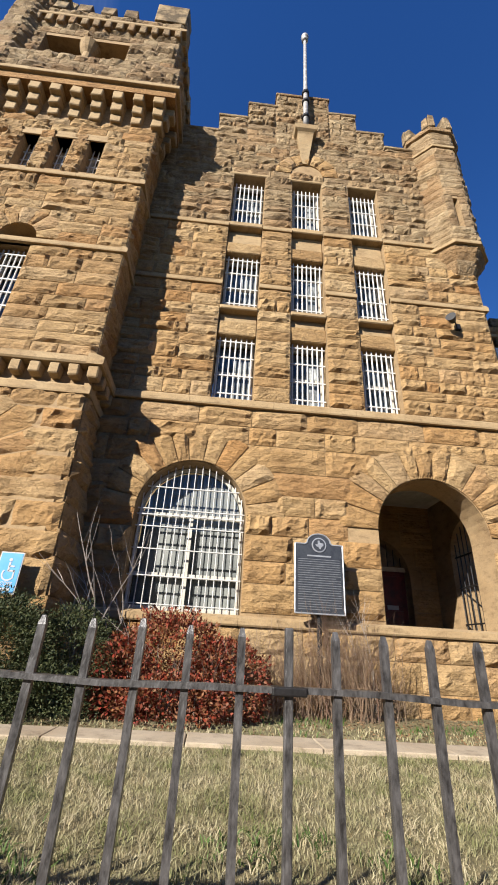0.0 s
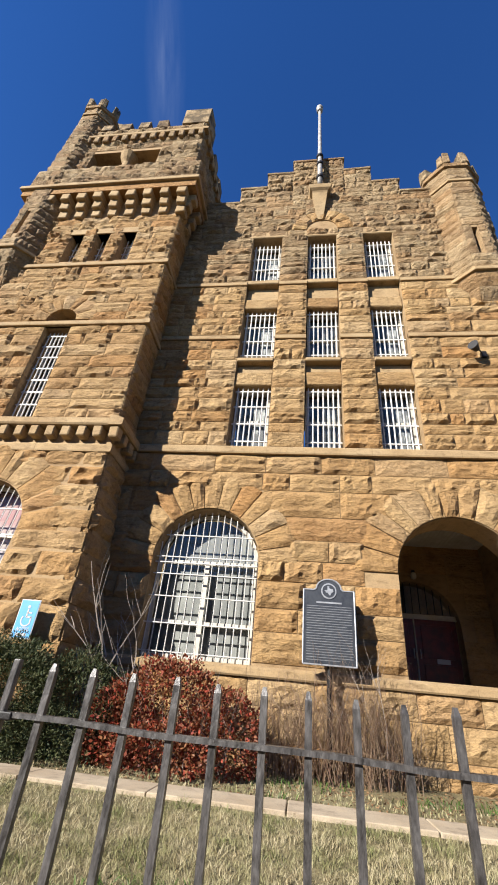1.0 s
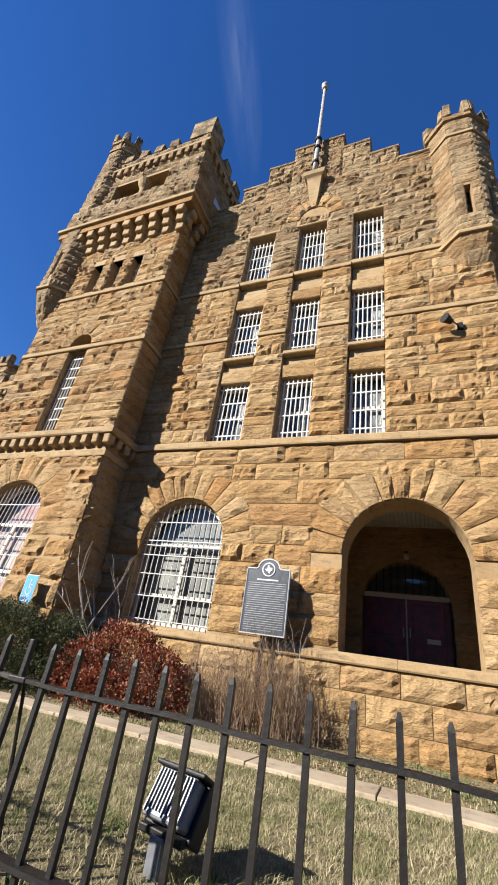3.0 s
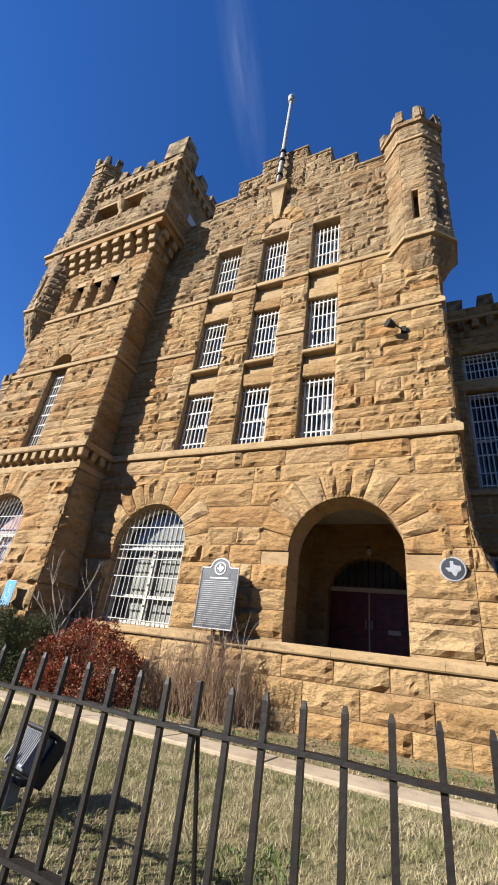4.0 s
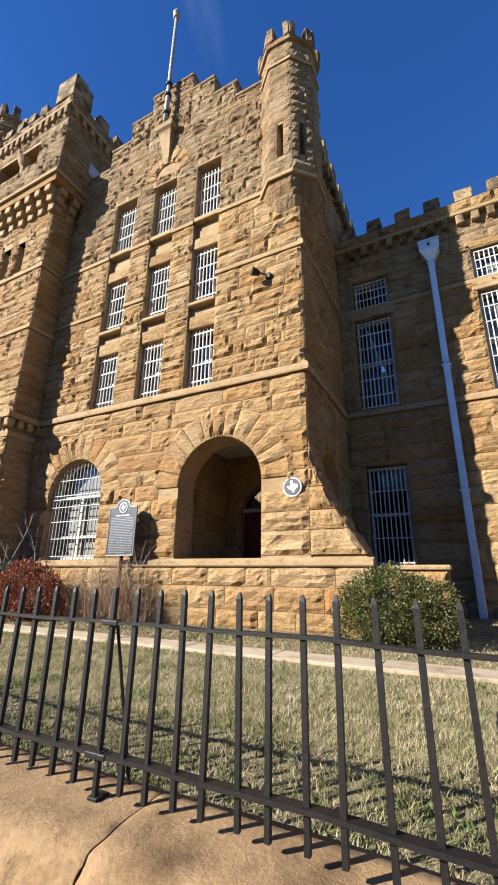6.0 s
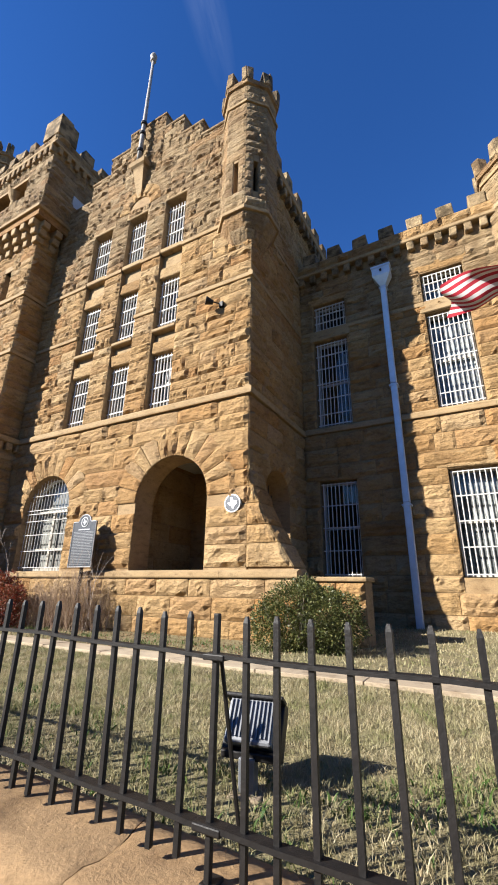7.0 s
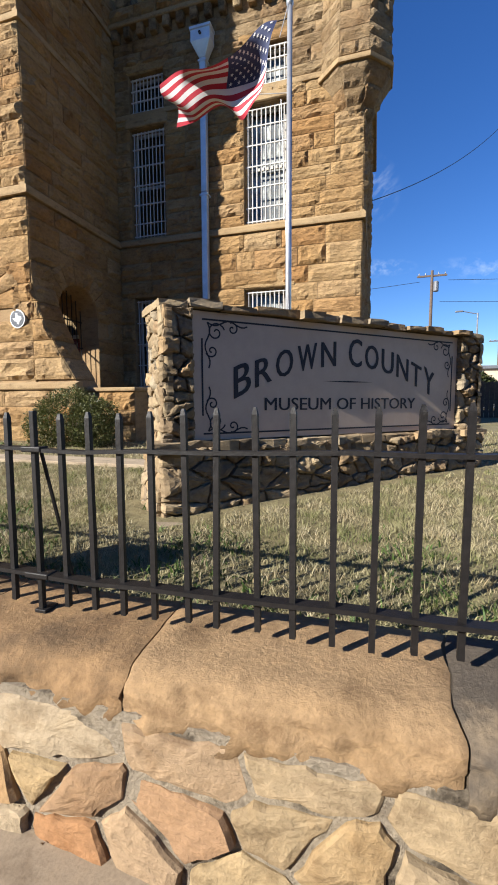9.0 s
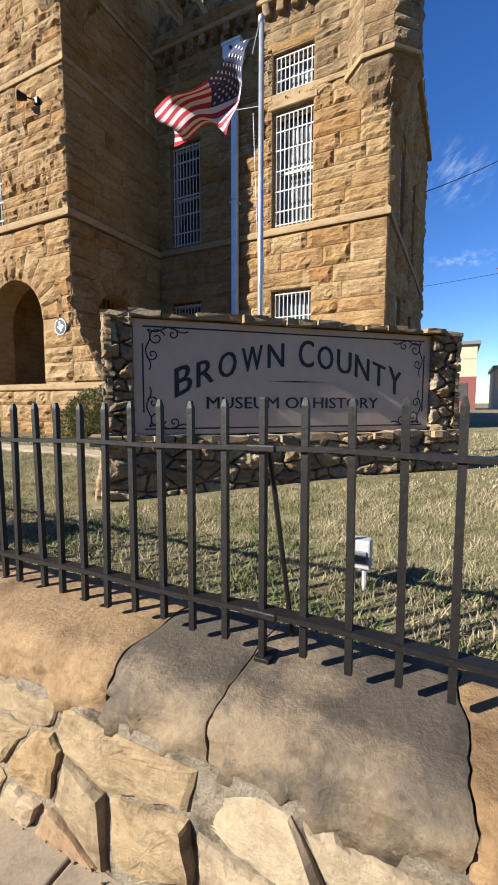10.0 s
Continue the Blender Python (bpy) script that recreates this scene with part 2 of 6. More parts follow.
M_JUNIPER = leafy("dark_juniper", [(0.014, 0.024, 0.007), (0.030, 0.040, 0.011), (0.048, 0.054, 0.016), (0.065, 0.065, 0.024)], 0.7, 0.15)
M_YAUPON = leafy("small_green_leaves", [(0.036, 0.047, 0.011), (0.058, 0.068, 0.016), (0.086, 0.090, 0.025), (0.115, 0.108, 0.036)], 0.5, 0.2)
M_REDLEAF = leafy("autumn_red_leaves", [(0.173, 0.020, 0.013), (0.216, 0.040, 0.016), (0.130, 0.043, 0.022), (0.194, 0.086, 0.032), (0.101, 0.032, 0.022)], 0.6, 0.25)
M_DRY = leafy("dry_brown_stalks", [(0.230, 0.151, 0.094), (0.317, 0.230, 0.151), (0.180, 0.108, 0.065), (0.259, 0.158, 0.108)], 0.8, 0.1)
M_LITTER = leafy("fallen_leaves", [(0.144, 0.072, 0.036), (0.187, 0.108, 0.050), (0.101, 0.058, 0.029), (0.216, 0.144, 0.072)], 0.8, 0.1)


def glass():
    m, n, l, b = nodes("window_glass")
    gl = n.new("ShaderNodeBsdfGlossy")
    gl.inputs["Roughness"].default_value = 0.03
    gl.inputs["Color"].default_value = (0.95, 0.97, 1, 1)
    tr = n.new("ShaderNodeBsdfTransparent")
    tr.inputs[0].default_value = (0.80, 0.84, 0.84, 1)
    wob = n.new("ShaderNodeBump")
    wob.inputs["Strength"].default_value, wob.inputs["Distance"].default_value = 0.15, 0.02
    l.new(noise_of(n, l, n.new("ShaderNodeNewGeometry").outputs["Position"], 2.5, 2), wob.inputs["Height"])
    l.new(wob.outputs[0], gl.inputs["Normal"])
    fr = n.new("ShaderNodeFresnel")
    fr.inputs[0].default_value = 1.5
    ms = n.new("ShaderNodeMixShader")
    ad = n.new("ShaderNodeMath")
    ad.inputs[1].default_value = 0.0
    l.new(fr.outputs[0], ad.inputs[0])
    l.new(ad.outputs[0], ms.inputs[0])
    l.new(tr.outputs[0], ms.inputs[1])
    l.new(gl.outputs[0], ms.inputs[2])
    l.new(ms.outputs[0], n["Material Output"].inputs[0])
    return m


M_GLASS = glass()

# ---- mesh helpers ----


def mesh_ob(name, verts, faces, material, parent=None, label="", smooth=False):
    me = bpy.data.meshes.new(name)
    me.from_pydata([tuple(v) for v in verts], [], faces)
    me.materials.append(material)
    if smooth:
        me.polygons.foreach_set("use_smooth", [True] * len(me.polygons))
    me.update()
    ob = new(name, me)
    ob.parent = parent
    if label:
        ob["label"] = label
    return ob


def part(name, bm, material, parent=None, label="", smooth=False):
    """Links a bmesh as one mesh object, under a thing or a part."""
    me = bpy.data.meshes.new(name)
    bm.normal_update()
    bm.to_mesh(me)
    bm.free()
    me.materials.append(material)
    if smooth:
        me.polygons.foreach_set("use_smooth", [True] * len(me.polygons))
    ob = new(name, me)
    ob.parent = parent
    if label:
        ob["label"] = label
    return ob


def empty(name, label, category="", group="", kind="", at=(0, 0, 0)):
    ob = new(name)
    ob.location = at
    return tagged(ob, label, category, group, kind)


def add_box(bm, x0, x1, y0, y1, z0, z1, bevel=0.0):
    r = bmesh.ops.create_cube(bm, size=1)
    for v in r["verts"]:
        v.co = Vector(((x0 + x1) / 2 + v.co.x * (x1 - x0), (y0 + y1) / 2 + v.co.y * (y1 - y0), (z0 + z1) / 2 + v.co.z * (z1 - z0)))
    if bevel:
        es = {e for v in r["verts"] for e in v.link_edges}
        bmesh.ops.bevel(bm, geom=list(es), offset=bevel, segments=2, profile=0.5, affect="EDGES")
    return bm


def box(x0, x1, y0, y1, z0, z1, bevel=0.0):
    return add_box(bmesh.new(), x0, x1, y0, y1, z0, z1, bevel)


def rod(a, b, r0, r1=None, sides=8):
    """A tapered rod between two points."""
    bm = bmesh.new()
    a, b = Vector(a), Vector(b)
    q = (b - a).to_track_quat("Z", "Y").to_matrix().to_4x4()
    bmesh.ops.create_cone(bm, cap_ends=True, segments=sides, radius1=r0, radius2=r0 if r1 is None else r1, depth=(b - a).length, matrix=Matrix.Translation((a + b) / 2) @ q)
    return bm


def lathe(rings, sides=24, at=(0, 0)):
    """rings: (radius, z) from the bottom up; closed at both ends."""
    bm = bmesh.new()
    loops = []
    for r, z in rings:
        loops.append([bm.verts.new((at[0] + r * math.cos(2 * math.pi * i / sides), at[1] + r * math.sin(2 * math.pi * i / sides), z)) for i in range(sides)])
    for a, b in zip(loops, loops[1:]):
        for i in range(sides):
            j = (i + 1) % sides
            bm.faces.new((a[i], a[j], b[j], b[i]))
    bm.faces.new(loops[0][::-1])
    bm.faces.new(loops[-1])
    return bm


def prism(outline, depth, plane):
    """A flat outline (u, v) given thickness; plane maps (u, v, d) to the world."""
    bm = bmesh.new()
    a = [bm.verts.new(plane(u, v, 0)) for u, v in outline]
    b = [bm.verts.new(plane(u, v, depth)) for u, v in outline]
    bm.faces.new(a)
    bm.faces.new(b[::-1])
    k = len(a)
    for i in range(k):
        bm.faces.new((a[i], b[i], b[(i + 1) % k], a[(i + 1) % k]))
    bmesh.ops.recalc_face_normals(bm, faces=bm.faces)
    return bm


def front_plane(y, bulge=None):
    """(u, z, d): a wall that looks to -y; d stands proud."""
    if bulge:
        return lambda u, z, d: (u, y - bulge(z) - d, z)
    return lambda u, z, d: (u, y - d, z)


def side_plane(x, bulge=None):
    """(u, z, d): a wall that looks to +x; u runs along y."""
    if bulge:
        return lambda u, z, d: (x + bulge(z) + d, u, z)
    return lambda u, z, d: (x + d, u, z)


def round_plane(cx, cy, radius):
    """(u, z, d) round an eight-sided post, radius(z) from its middle to a side; u is the angle in radians, from -y round to +x."""
    def f(u, z, d):
        r = (radius(z) + d) / math.cos((u + math.pi / 8) % (math.pi / 4) - math.pi / 8)
        return (cx + r * math.sin(u), cy - r * math.cos(u), z)
    return f


def slab(name, u0, u1, z0, z1, openings, plane, thick, material, parent=None, breaks=()):
    """A thick wall with real openings: ('rect', ua, ub, za, zb) or ('arch', ua, ub, za, spring)."""
    bm = bmesh.new()

    def block(ua, ub, za, zb):
        if ub - ua < 1e-4 or zb - za < 1e-4:
            return
        c = [plane(u, z, d) for d in (0, -thick) for u, z in ((ua, za), (ub, za), (ub, zb), (ua, zb))]
        v = [bm.verts.new(p) for p in c]
        for f in ((0, 1, 2, 3), (7, 6, 5, 4), (0, 4, 5, 1), (1, 5, 6, 2), (2, 6, 7, 3), (3, 7, 4, 0)):
            bm.faces.new([v[i] for i in f])

    holes = []
    for o in openings:
        top = o[4] if o[0] == "rect" else o[4] + (o[2] - o[1]) / 2
        holes.append((o[1], o[2], o[3], top))
        if o[0] == "arch":
            cu, r = (o[1] + o[2]) / 2, (o[2] - o[1]) / 2
            k = 20
            for i in range(k):
                a, b = math.pi * i / k, math.pi * (i + 1) / k
                p = [(cu - r * math.cos(a), o[4] + r * math.sin(a)), (cu - r * math.cos(b), o[4] + r * math.sin(b))]
                q = [p[0], p[1], (p[1][0], top + 1e-3), (p[0][0], top + 1e-3)]
                f0 = [bm.verts.new(plane(u, z, 0)) for u, z in q]
                f1 = [bm.verts.new(plane(u, z, -thick)) for u, z in q]
                bm.faces.new(f0)
                bm.faces.new(f1[::-1])
                bm.faces.new((f0[1], f0[0], f1[0], f1[1]))
    us = sorted({u0, u1, *breaks, *[h[0] for h in holes], *[h[1] for h in holes]})
    us = [u for u in us if u0 <= u <= u1]
    for a, b in zip(us, us[1:]):
        mid = (a + b) / 2
        zs = z0
        for h in sorted((h for h in holes if h[0] < mid < h[1]), key=lambda h: h[2]):
            block(a, b, zs, h[2])
            zs = h[3]
        block(a, b, zs, z1)
    bmesh.ops.recalc_face_normals(bm, faces=bm.faces)
    return part(name, bm, material, parent)


# ---- masonry ----
rng = random.Random(7)


def relief(u, z, seed, rough):
    """How far a rock face stands proud, in metres."""
    skew = noise.noise(Vector((seed * 3.3, 1.5, 2.5))) * 3.0
    p = Vector((u * 3.4 + seed * 13.1, z * 6.6 + u * skew, seed * 7.7))
    a = noise.noise(p) * 0.5 + 0.5
    b = noise.noise(p * 2.7) * 0.5 + 0.5
    ledge = min(1.0, max(0.0, (a - 0.47) * 5.0))
    return rough * (0.12 + 0.50 * ledge + 0.55 * a + 0.55 * (b - 0.3))


def stone_grid(w, h, seed, nx, nz, rough=0.05, rim=0.012):
    """Points (u, z, d) of one rock-faced block round its middle, and its faces."""
    pts, faces = [], []
    for j in range(nz + 1):
        for i in range(nx + 1):
            fu, fz = i / nx - 0.5, j / nz - 0.5
            edge = i in (0, nx) or j in (0, nz)
            if edge:
                d = rim
            else:
                ju, jz = (noise.noise(Vector((i * 1.7, j * 2.3, seed))) * 0.35, noise.noise(Vector((i * 2.1, j * 1.3, seed + 50))) * 0.35)
                fu, fz = fu + ju / nx, fz + jz / nz
                d = rim + relief(fu * w, fz * h, seed, rough)
            pts.append((fu * w, fz * h, d))
    for j in range(nz):
        for i in range(nx):
            a = j * (nx + 1) + i
            faces.append((a, a + 1, a + nx + 2, a + nx + 1))
    ring = [i for i in range(nx + 1)] + [(j + 1) * (nx + 1) - 1 for j in range(1, nz + 1)] + [nz * (nx + 1) + i for i in range(nx - 1, -1, -1)] + [j * (nx + 1) for j in range(nz - 1, 0, -1)]
    base = len(pts)
    for k in ring:
        pts.append((pts[k][0], pts[k][1], -0.02))
    m = len(ring)
    for i in range(m):
        a, b = ring[i], ring[(i + 1) % m]
        faces.append((b, a, base + i, base + (i + 1) % m))
    return pts, faces


UNIT = []
for s in range(22):
    P, F = stone_grid(1.0, 1.0, 100 + s * 3.3, 8, 5, 0.0)
    # the relief of a unit block: depth in metres, outline scaled later
    Q = []
    for k, (u, z, d) in enumerate(P):
        inner = abs(u) < 0.499 and abs(z) < 0.499
        Q.append((u, -(d + (relief(u * 0.8, z * 0.36, 9 + s * 1.9, 0.068) if inner else 0)), z))
    me = bpy.data.meshes.new("stone_block")
    me.from_pydata(Q, [], F)
    me.materials.append(M_PIECE)
    me.update()
    UNIT.append(me)
UNITW = [m.copy() for m in UNIT]
for m in UNITW:
    m.materials[0] = M_PIECEW


def courses(u0, u1, z0, z1, height, blocked=None, lo=0.38, hi=0.95, ends=None):
    """Rows of blocks as (ua, ub, za, zb), broken round what blocked(za, zb) names."""
    k = max(1, round((z1 - z0) / height))
    hs = [1 + rng.uniform(-0.22, 0.22) for _ in range(k)]
    t = sum(hs)
    z = z0
    out = []
    for hrow in hs:
        za, zb = z, z + hrow / t * (z1 - z0)
        z = zb
        a0, a1 = (u0, u1) if ends is None else ends(za, zb)
        free = [(a0, a1)]
        for ba, bb in (blocked(za, zb) if blocked else ()):
            nxt = []
            for fa, fb in free:
                if bb <= fa or ba >= fb:
                    nxt.append((fa, fb))
                else:
                    nxt += [(fa, ba), (bb, fb)]
            free = [(p, q) for p, q in nxt if q - p > 0.03]
        for fa, fb in free:
            n = max(1, round((fb - fa) / rng.uniform(lo + 0.1, hi)))
            cuts = sorted([fa, fb] + [fa + (fb - fa) * (i + rng.uniform(-0.28, 0.28)) / n for i in range(1, n)])
            out += [(p, q, za, zb) for p, q in zip(cuts, cuts[1:]) if q - p > 0.03]
    return out


def openings_block(openings, ring=0.0):
    def f(za, zb):
        r = []
        zm = (za + zb) / 2
        for o in openings:
            if o[0] == "rect":
                if zb > o[3] + 0.02 and za < o[4] - 0.02:
                    r.append((o[1], o[2]))
            else:
                cu, rad = (o[1] + o[2]) / 2, (o[2] - o[1]) / 2
                if zm < o[3]:
                    continue
                if zb <= o[4] + 0.05:
                    r.append((o[1], o[2]))
                else:
                    q = rad + ring - 0.06
                    d = max(0.0, zm - o[4])
                    if d < q:
                        half = math.sqrt(q * q - d * d)
                        r.append((cu - half, cu + half))
        return r
    return f


def face_stones(rects, plane, parent, pieces=0, flat=False, rough=0.066, name="stone_block", joint=0.007, turn=None, worn=False):
    """The first so many blocks become parts of their own, the rest one joined facing."""
    rest = rects
    if pieces and turn is not None:
        for i, (ua, ub, za, zb) in enumerate(rects[:pieces]):
            ob = new(name, (UNITW if worn else UNIT)[rng.randrange(len(UNIT))])
            ob.parent = parent
            c = plane((ua + ub) / 2, (za + zb) / 2, 0)
            ob.matrix_basis = Matrix.Translation(c) @ turn @ Matrix.Diagonal((ub - ua - 2 * joint, rng.uniform(0.7, 1.2) * min(1.0, 0.35 + 0.65 * (zb - za) / 0.36), zb - za - 2 * joint, 1))
        rest = rects[pieces:]
    V, F = [], []
    for ua, ub, za, zb in rest:
        w, h = ub - ua - 2 * joint, zb - za - 2 * joint
        if w < 0.01 or h < 0.01:
            continue
        nx, nz = max(2, min(12, round(w / 0.085))), max(2, min(6, round(h / 0.075)))
        P, Q = stone_grid(w, h, rng.uniform(0, 500), nx, nz, rough * rng.uniform(0.6, 1.3))
        base = len(V)
        cu, cz = (ua + ub) / 2, (za + zb) / 2
        V += [plane(cu + u, cz + z, d) for u, z, d in P]
        F += [tuple(base + i for i in f) for f in Q]
    if V:
        ob = mesh_ob("stone_facing", V, F, M_FACEW if worn else M_FACE, parent)
        ob["kind"] = "stuff"


def voussoirs(cu, cz, r0, r1, plane, parent, n, a0=0.0, a1=math.pi, proud=0.016):
    """A ring of wedge-shaped arch stones, each a part."""
    cuts = [a0 + (a1 - a0) * (i + (rng.uniform(-0.2, 0.2) if 0 < i < n else 0)) / n for i in range(n + 1)]
    for a, b in zip(cuts, cuts[1:]):
        out = r1 + rng.uniform(-0.05, 0.07)
        P, Q = stone_grid(1, 1, rng.uniform(0, 500), 4, 6, 0)
        s = rng.uniform(0, 99)
        V = []
        for u, z, d in P:
            ang = a + 0.007 / r0 + (b - a - 0.014 / r0) * (u + 0.5)
            r = r0 + (out - r0) * (z + 0.5)
            inner = abs(u) < 0.49 and abs(z) < 0.49
            dd = d + (proud if d > 0 else 0) + (relief(u * (b - a) * r, z * (out - r0) * 0.6, s, 0.05) if inner else 0)
            V.append(plane(cu - r * math.cos(ang), cz + r * math.sin(ang), dd))
        mesh_ob("voussoir", V, Q, M_PIECE, parent)


def belt(spans, z0, z1, proud, plane, parent, name="belt_course"):
    """A dressed string course in stretches, sloping on top."""
    for ua, ub in spans:
        k = max(1, round((ub - ua) / 1.4))
        for i in range(k):
            p, q = ua + (ub - ua) * i / k, ua + (ub - ua) * (i + 1) / k
            q -= 0.004 if i < k - 1 else 0
            h = z1 - z0
            prof = [(z0, -0.05), (z0, proud * 0.9), (z0 + 0.15 * h, proud), (z0 + 0.7 * h, proud), (z1, proud * 0.25), (z1, -0.05)]
            bm = bmesh.new()
            A = [bm.verts.new(plane(p, z, d)) for z, d in prof]
            B = [bm.verts.new(plane(q, z, d)) for z, d in prof]
            m = len(prof)
            for j in range(m):
                bm.faces.new((A[j], A[(j + 1) % m], B[(j + 1) % m], B[j]))
            bm.faces.new(A[::-1])
            bm.faces.new(B)
            bmesh.ops.recalc_face_normals(bm, faces=bm.faces)
            part(name, bm, M_TRIM, parent)


def ring_belt(cx, cy, r, z0, z1, proud, parent, sides=24, a0=0.0, a1=2 * math.pi):
    bm = lathe([(r * 0.9, z0), (r + proud * 0.9, z0), (r + proud, z0 + 0.2 * (z1 - z0)), (r + proud, z0 + 0.7 * (z1 - z0)), (r + 0.01, z1), (r * 0.9, z1)], sides, (cx, cy))
    if sides == 8:
        eight(bm, cx, cy)
    part("belt_course", bm, M_TRIM, parent)


def eight(bm, cx, cy):
    """Turns an eight-sided ring so that a side faces the street, and makes its sides, not its corners, as far out as its radius."""
    bmesh.ops.rotate(bm, verts=bm.verts[:], cent=(cx, cy, 0), matrix=Matrix.Rotation(math.pi / 8, 3, "Z"))
    for q in bm.verts:
        q.co.x, q.co.y = cx + (q.co.x - cx) / math.cos(math.pi / 8), cy + (q.co.y - cy) / math.cos(math.pi / 8)
    return bm


def block_row(cells, plane, parent, depth, name, material=None, rough=0.02):
    """Merlons, corbels, dentils: small proud blocks with worn edges, each a part."""
    for ua, ub, za, zb, d0, d1 in cells:
        bm = bmesh.new()
        c = [plane(u, z, d) for d in (d0, d1) for u, z in ((ua, za), (ub, za), (ub, zb), (ua, zb))]
        v = [bm.verts.new(p) for p in c]
        for f in ((0, 1, 2, 3), (7, 6, 5, 4), (0, 4, 5, 1), (1, 5, 6, 2), (2, 6, 7, 3), (3, 7, 4, 0)):
            bm.faces.new([v[i] for i in f])
        bmesh.ops.recalc_face_normals(bm, faces=bm.faces)
        bmesh.ops.bevel(bm, geom=bm.edges[:], offset=0.018, segments=1, affect="EDGES")
        s = rng.uniform(0, 200)
        for q in bm.verts:
            q.co += Vector((noise.noise(q.co * 4 + Vector((s, 0, 0))), noise.noise(q.co * 4 + Vector((0, s, 0))), noise.noise(q.co * 4 + Vector((0, 0, s))))) * rough
        part(name, bm, material or M_PIECE, parent)

# ---- windows ----


def pbox(plane, ua, ub, za, zb, d0, d1, bm=None):
    bm = bm or bmesh.new()
    v = [bm.verts.new(plane(u, z, d)) for d in (d0, d1) for u, z in ((ua, za), (ub, za), (ub, zb), (ua, zb))]
    fs = [bm.faces.new([v[i] for i in f]) for f in ((0, 1, 2, 3), (7, 6, 5, 4), (0, 4, 5, 1), (1, 5, 6, 2), (2, 6, 7, 3), (3, 7, 4, 0))]
    bmesh.ops.recalc_face_normals(bm, faces=fs)
    return bm


WINDOWS = [0]


def barred_window(plane, ua, ub, za, zb, back, uprights, bars, label, spring=None, blind=M_BLIND, mullion=False, sashes=(0.5,), bar_back=0.06, thick=0.013, head=None):
    """A sash window behind painted iron bars. spring: where a round head begins."""
    WINDOWS[0] += 1
    w = empty(f"window_{WINDOWS[0]}", label, "window", kind="structure")
    d = -back
    cu, r = (ua + ub) / 2, (ub - ua) / 2

    def top(u):
        if spring is None:
            return zb
        return spring + math.sqrt(max(0.0, r * r - (u - cu) ** 2))
    fr = bmesh.new()
    t = 0.055
    pbox(plane, ua, ua + t, za, spring or zb, d - 0.06, d, fr)
    pbox(plane, ub - t, ub, za, spring or zb, d - 0.06, d, fr)
    pbox(plane, ua + t, ub - t, za, za + t, d - 0.06, d, fr)
    if spring is None:
        pbox(plane, ua + t, ub - t, zb - t, zb, d - 0.06, d, fr)
    else:
        k = 18
        for i in range(k):
            a, b = math.pi * i / k, math.pi * (i + 1) / k
            q = [(cu - s * math.cos(x), spring + s * math.sin(x)) for x, s in ((a, r), (b, r), (b, r - t), (a, r - t))]
            v0 = [fr.verts.new(plane(u, z, d)) for u, z in q]
            v1 = [fr.verts.new(plane(u, z, d - 0.06)) for u, z in q]
            fs = [fr.faces.new(v0), fr.faces.new(v1[::-1]), fr.faces.new((v0[2], v1[2], v1[3], v0[3]))]
            bmesh.ops.recalc_face_normals(fr, faces=fs)
    part("window_frame", fr, M_FRAME, w)
    for s in sashes:
        z = za + s * ((spring or zb) - za)
        part("meeting_rail", pbox(plane, ua + t, ub - t, z - 0.03, z + 0.03, d - 0.05, d - 0.008), M_FRAME, w)
    if mullion:
        part("mullion", pbox(plane, cu - 0.032, cu + 0.032, za + t, spring, d - 0.06, d - 0.004), M_FRAME, w)
        part("transom", pbox(plane, ua + t, ub - t, spring - 0.03, spring + 0.03, d - 0.06, d + 0.004), M_FRAME, w)
    # panes
    if spring is None:
        out = [(ua + t, za + t), (ub - t, za + t), (ub - t, zb - t), (ua + t, zb - t)]
    else:
        out = [(ua + t, za + t), (ub - t, za + t)] + [(cu + (r - t) * math.cos(math.pi * i / 16), spring + (r - t) * math.sin(math.pi * i / 16)) for i in range(17)]
    pane = mesh_ob("pane", [plane(u, z, d - 0.035) for u, z in out], [tuple(range(len(out)))], M_GLASS, w, "old wavy window glass")
    pane.visible_shadow = False
    if blind:
        mesh_ob("blind", [plane(u, z, d - 0.12) for u, z in out], [tuple(range(len(out)))], blind, w, "pale drawn curtain")
    # bars
    db = -bar_back
    for i in range(uprights):
        u = ua + (ub - ua) * (i + 0.5) / uprights
        part("bar", rod(plane(u, za + 0.01, db), plane(u, (head or top(u)) - 0.015, db), thick, sides=6), M_WHITE, w)
    for f in bars:
        z = za + f * (zb - za)
        x = (ub - ua) / 2
        if spring is not None and z > spring:
            x = math.sqrt(max(0.0, r * r - (z - spring) ** 2))
        if x > 0.1:
            part("cross_bar", pbox(plane, cu - x, cu + x, z - 0.85 * thick, z + 0.85 * thick, db - 0.018, db + 0.014), M_WHITE, w)
    return w


# ---- the main block ----
YF, XR, ZB = 6.32, 5.17, 0.55
F_MAIN = front_plane(YF)
main = empty("wall_main", "rock-faced tan sandstone front with a stepped gable", "wall", kind="structure")
COLS = [(-0.40, 0.36), (1.02, 1.74), (2.40, 3.12)]
ARCHW = ("arch", -1.34, 0.36, 1.72, 3.17)
ARCHD = ("arch", 2.45, 4.28, 1.70, 3.115)
holes = [ARCHW, ARCHD] + [("rect", a, b, 5.27, 11.66) for a, b in COLS]
slab("wall_backing", -2.6, XR, ZB, 13.4, holes, F_MAIN, 0.55, M_MORTAR, main)
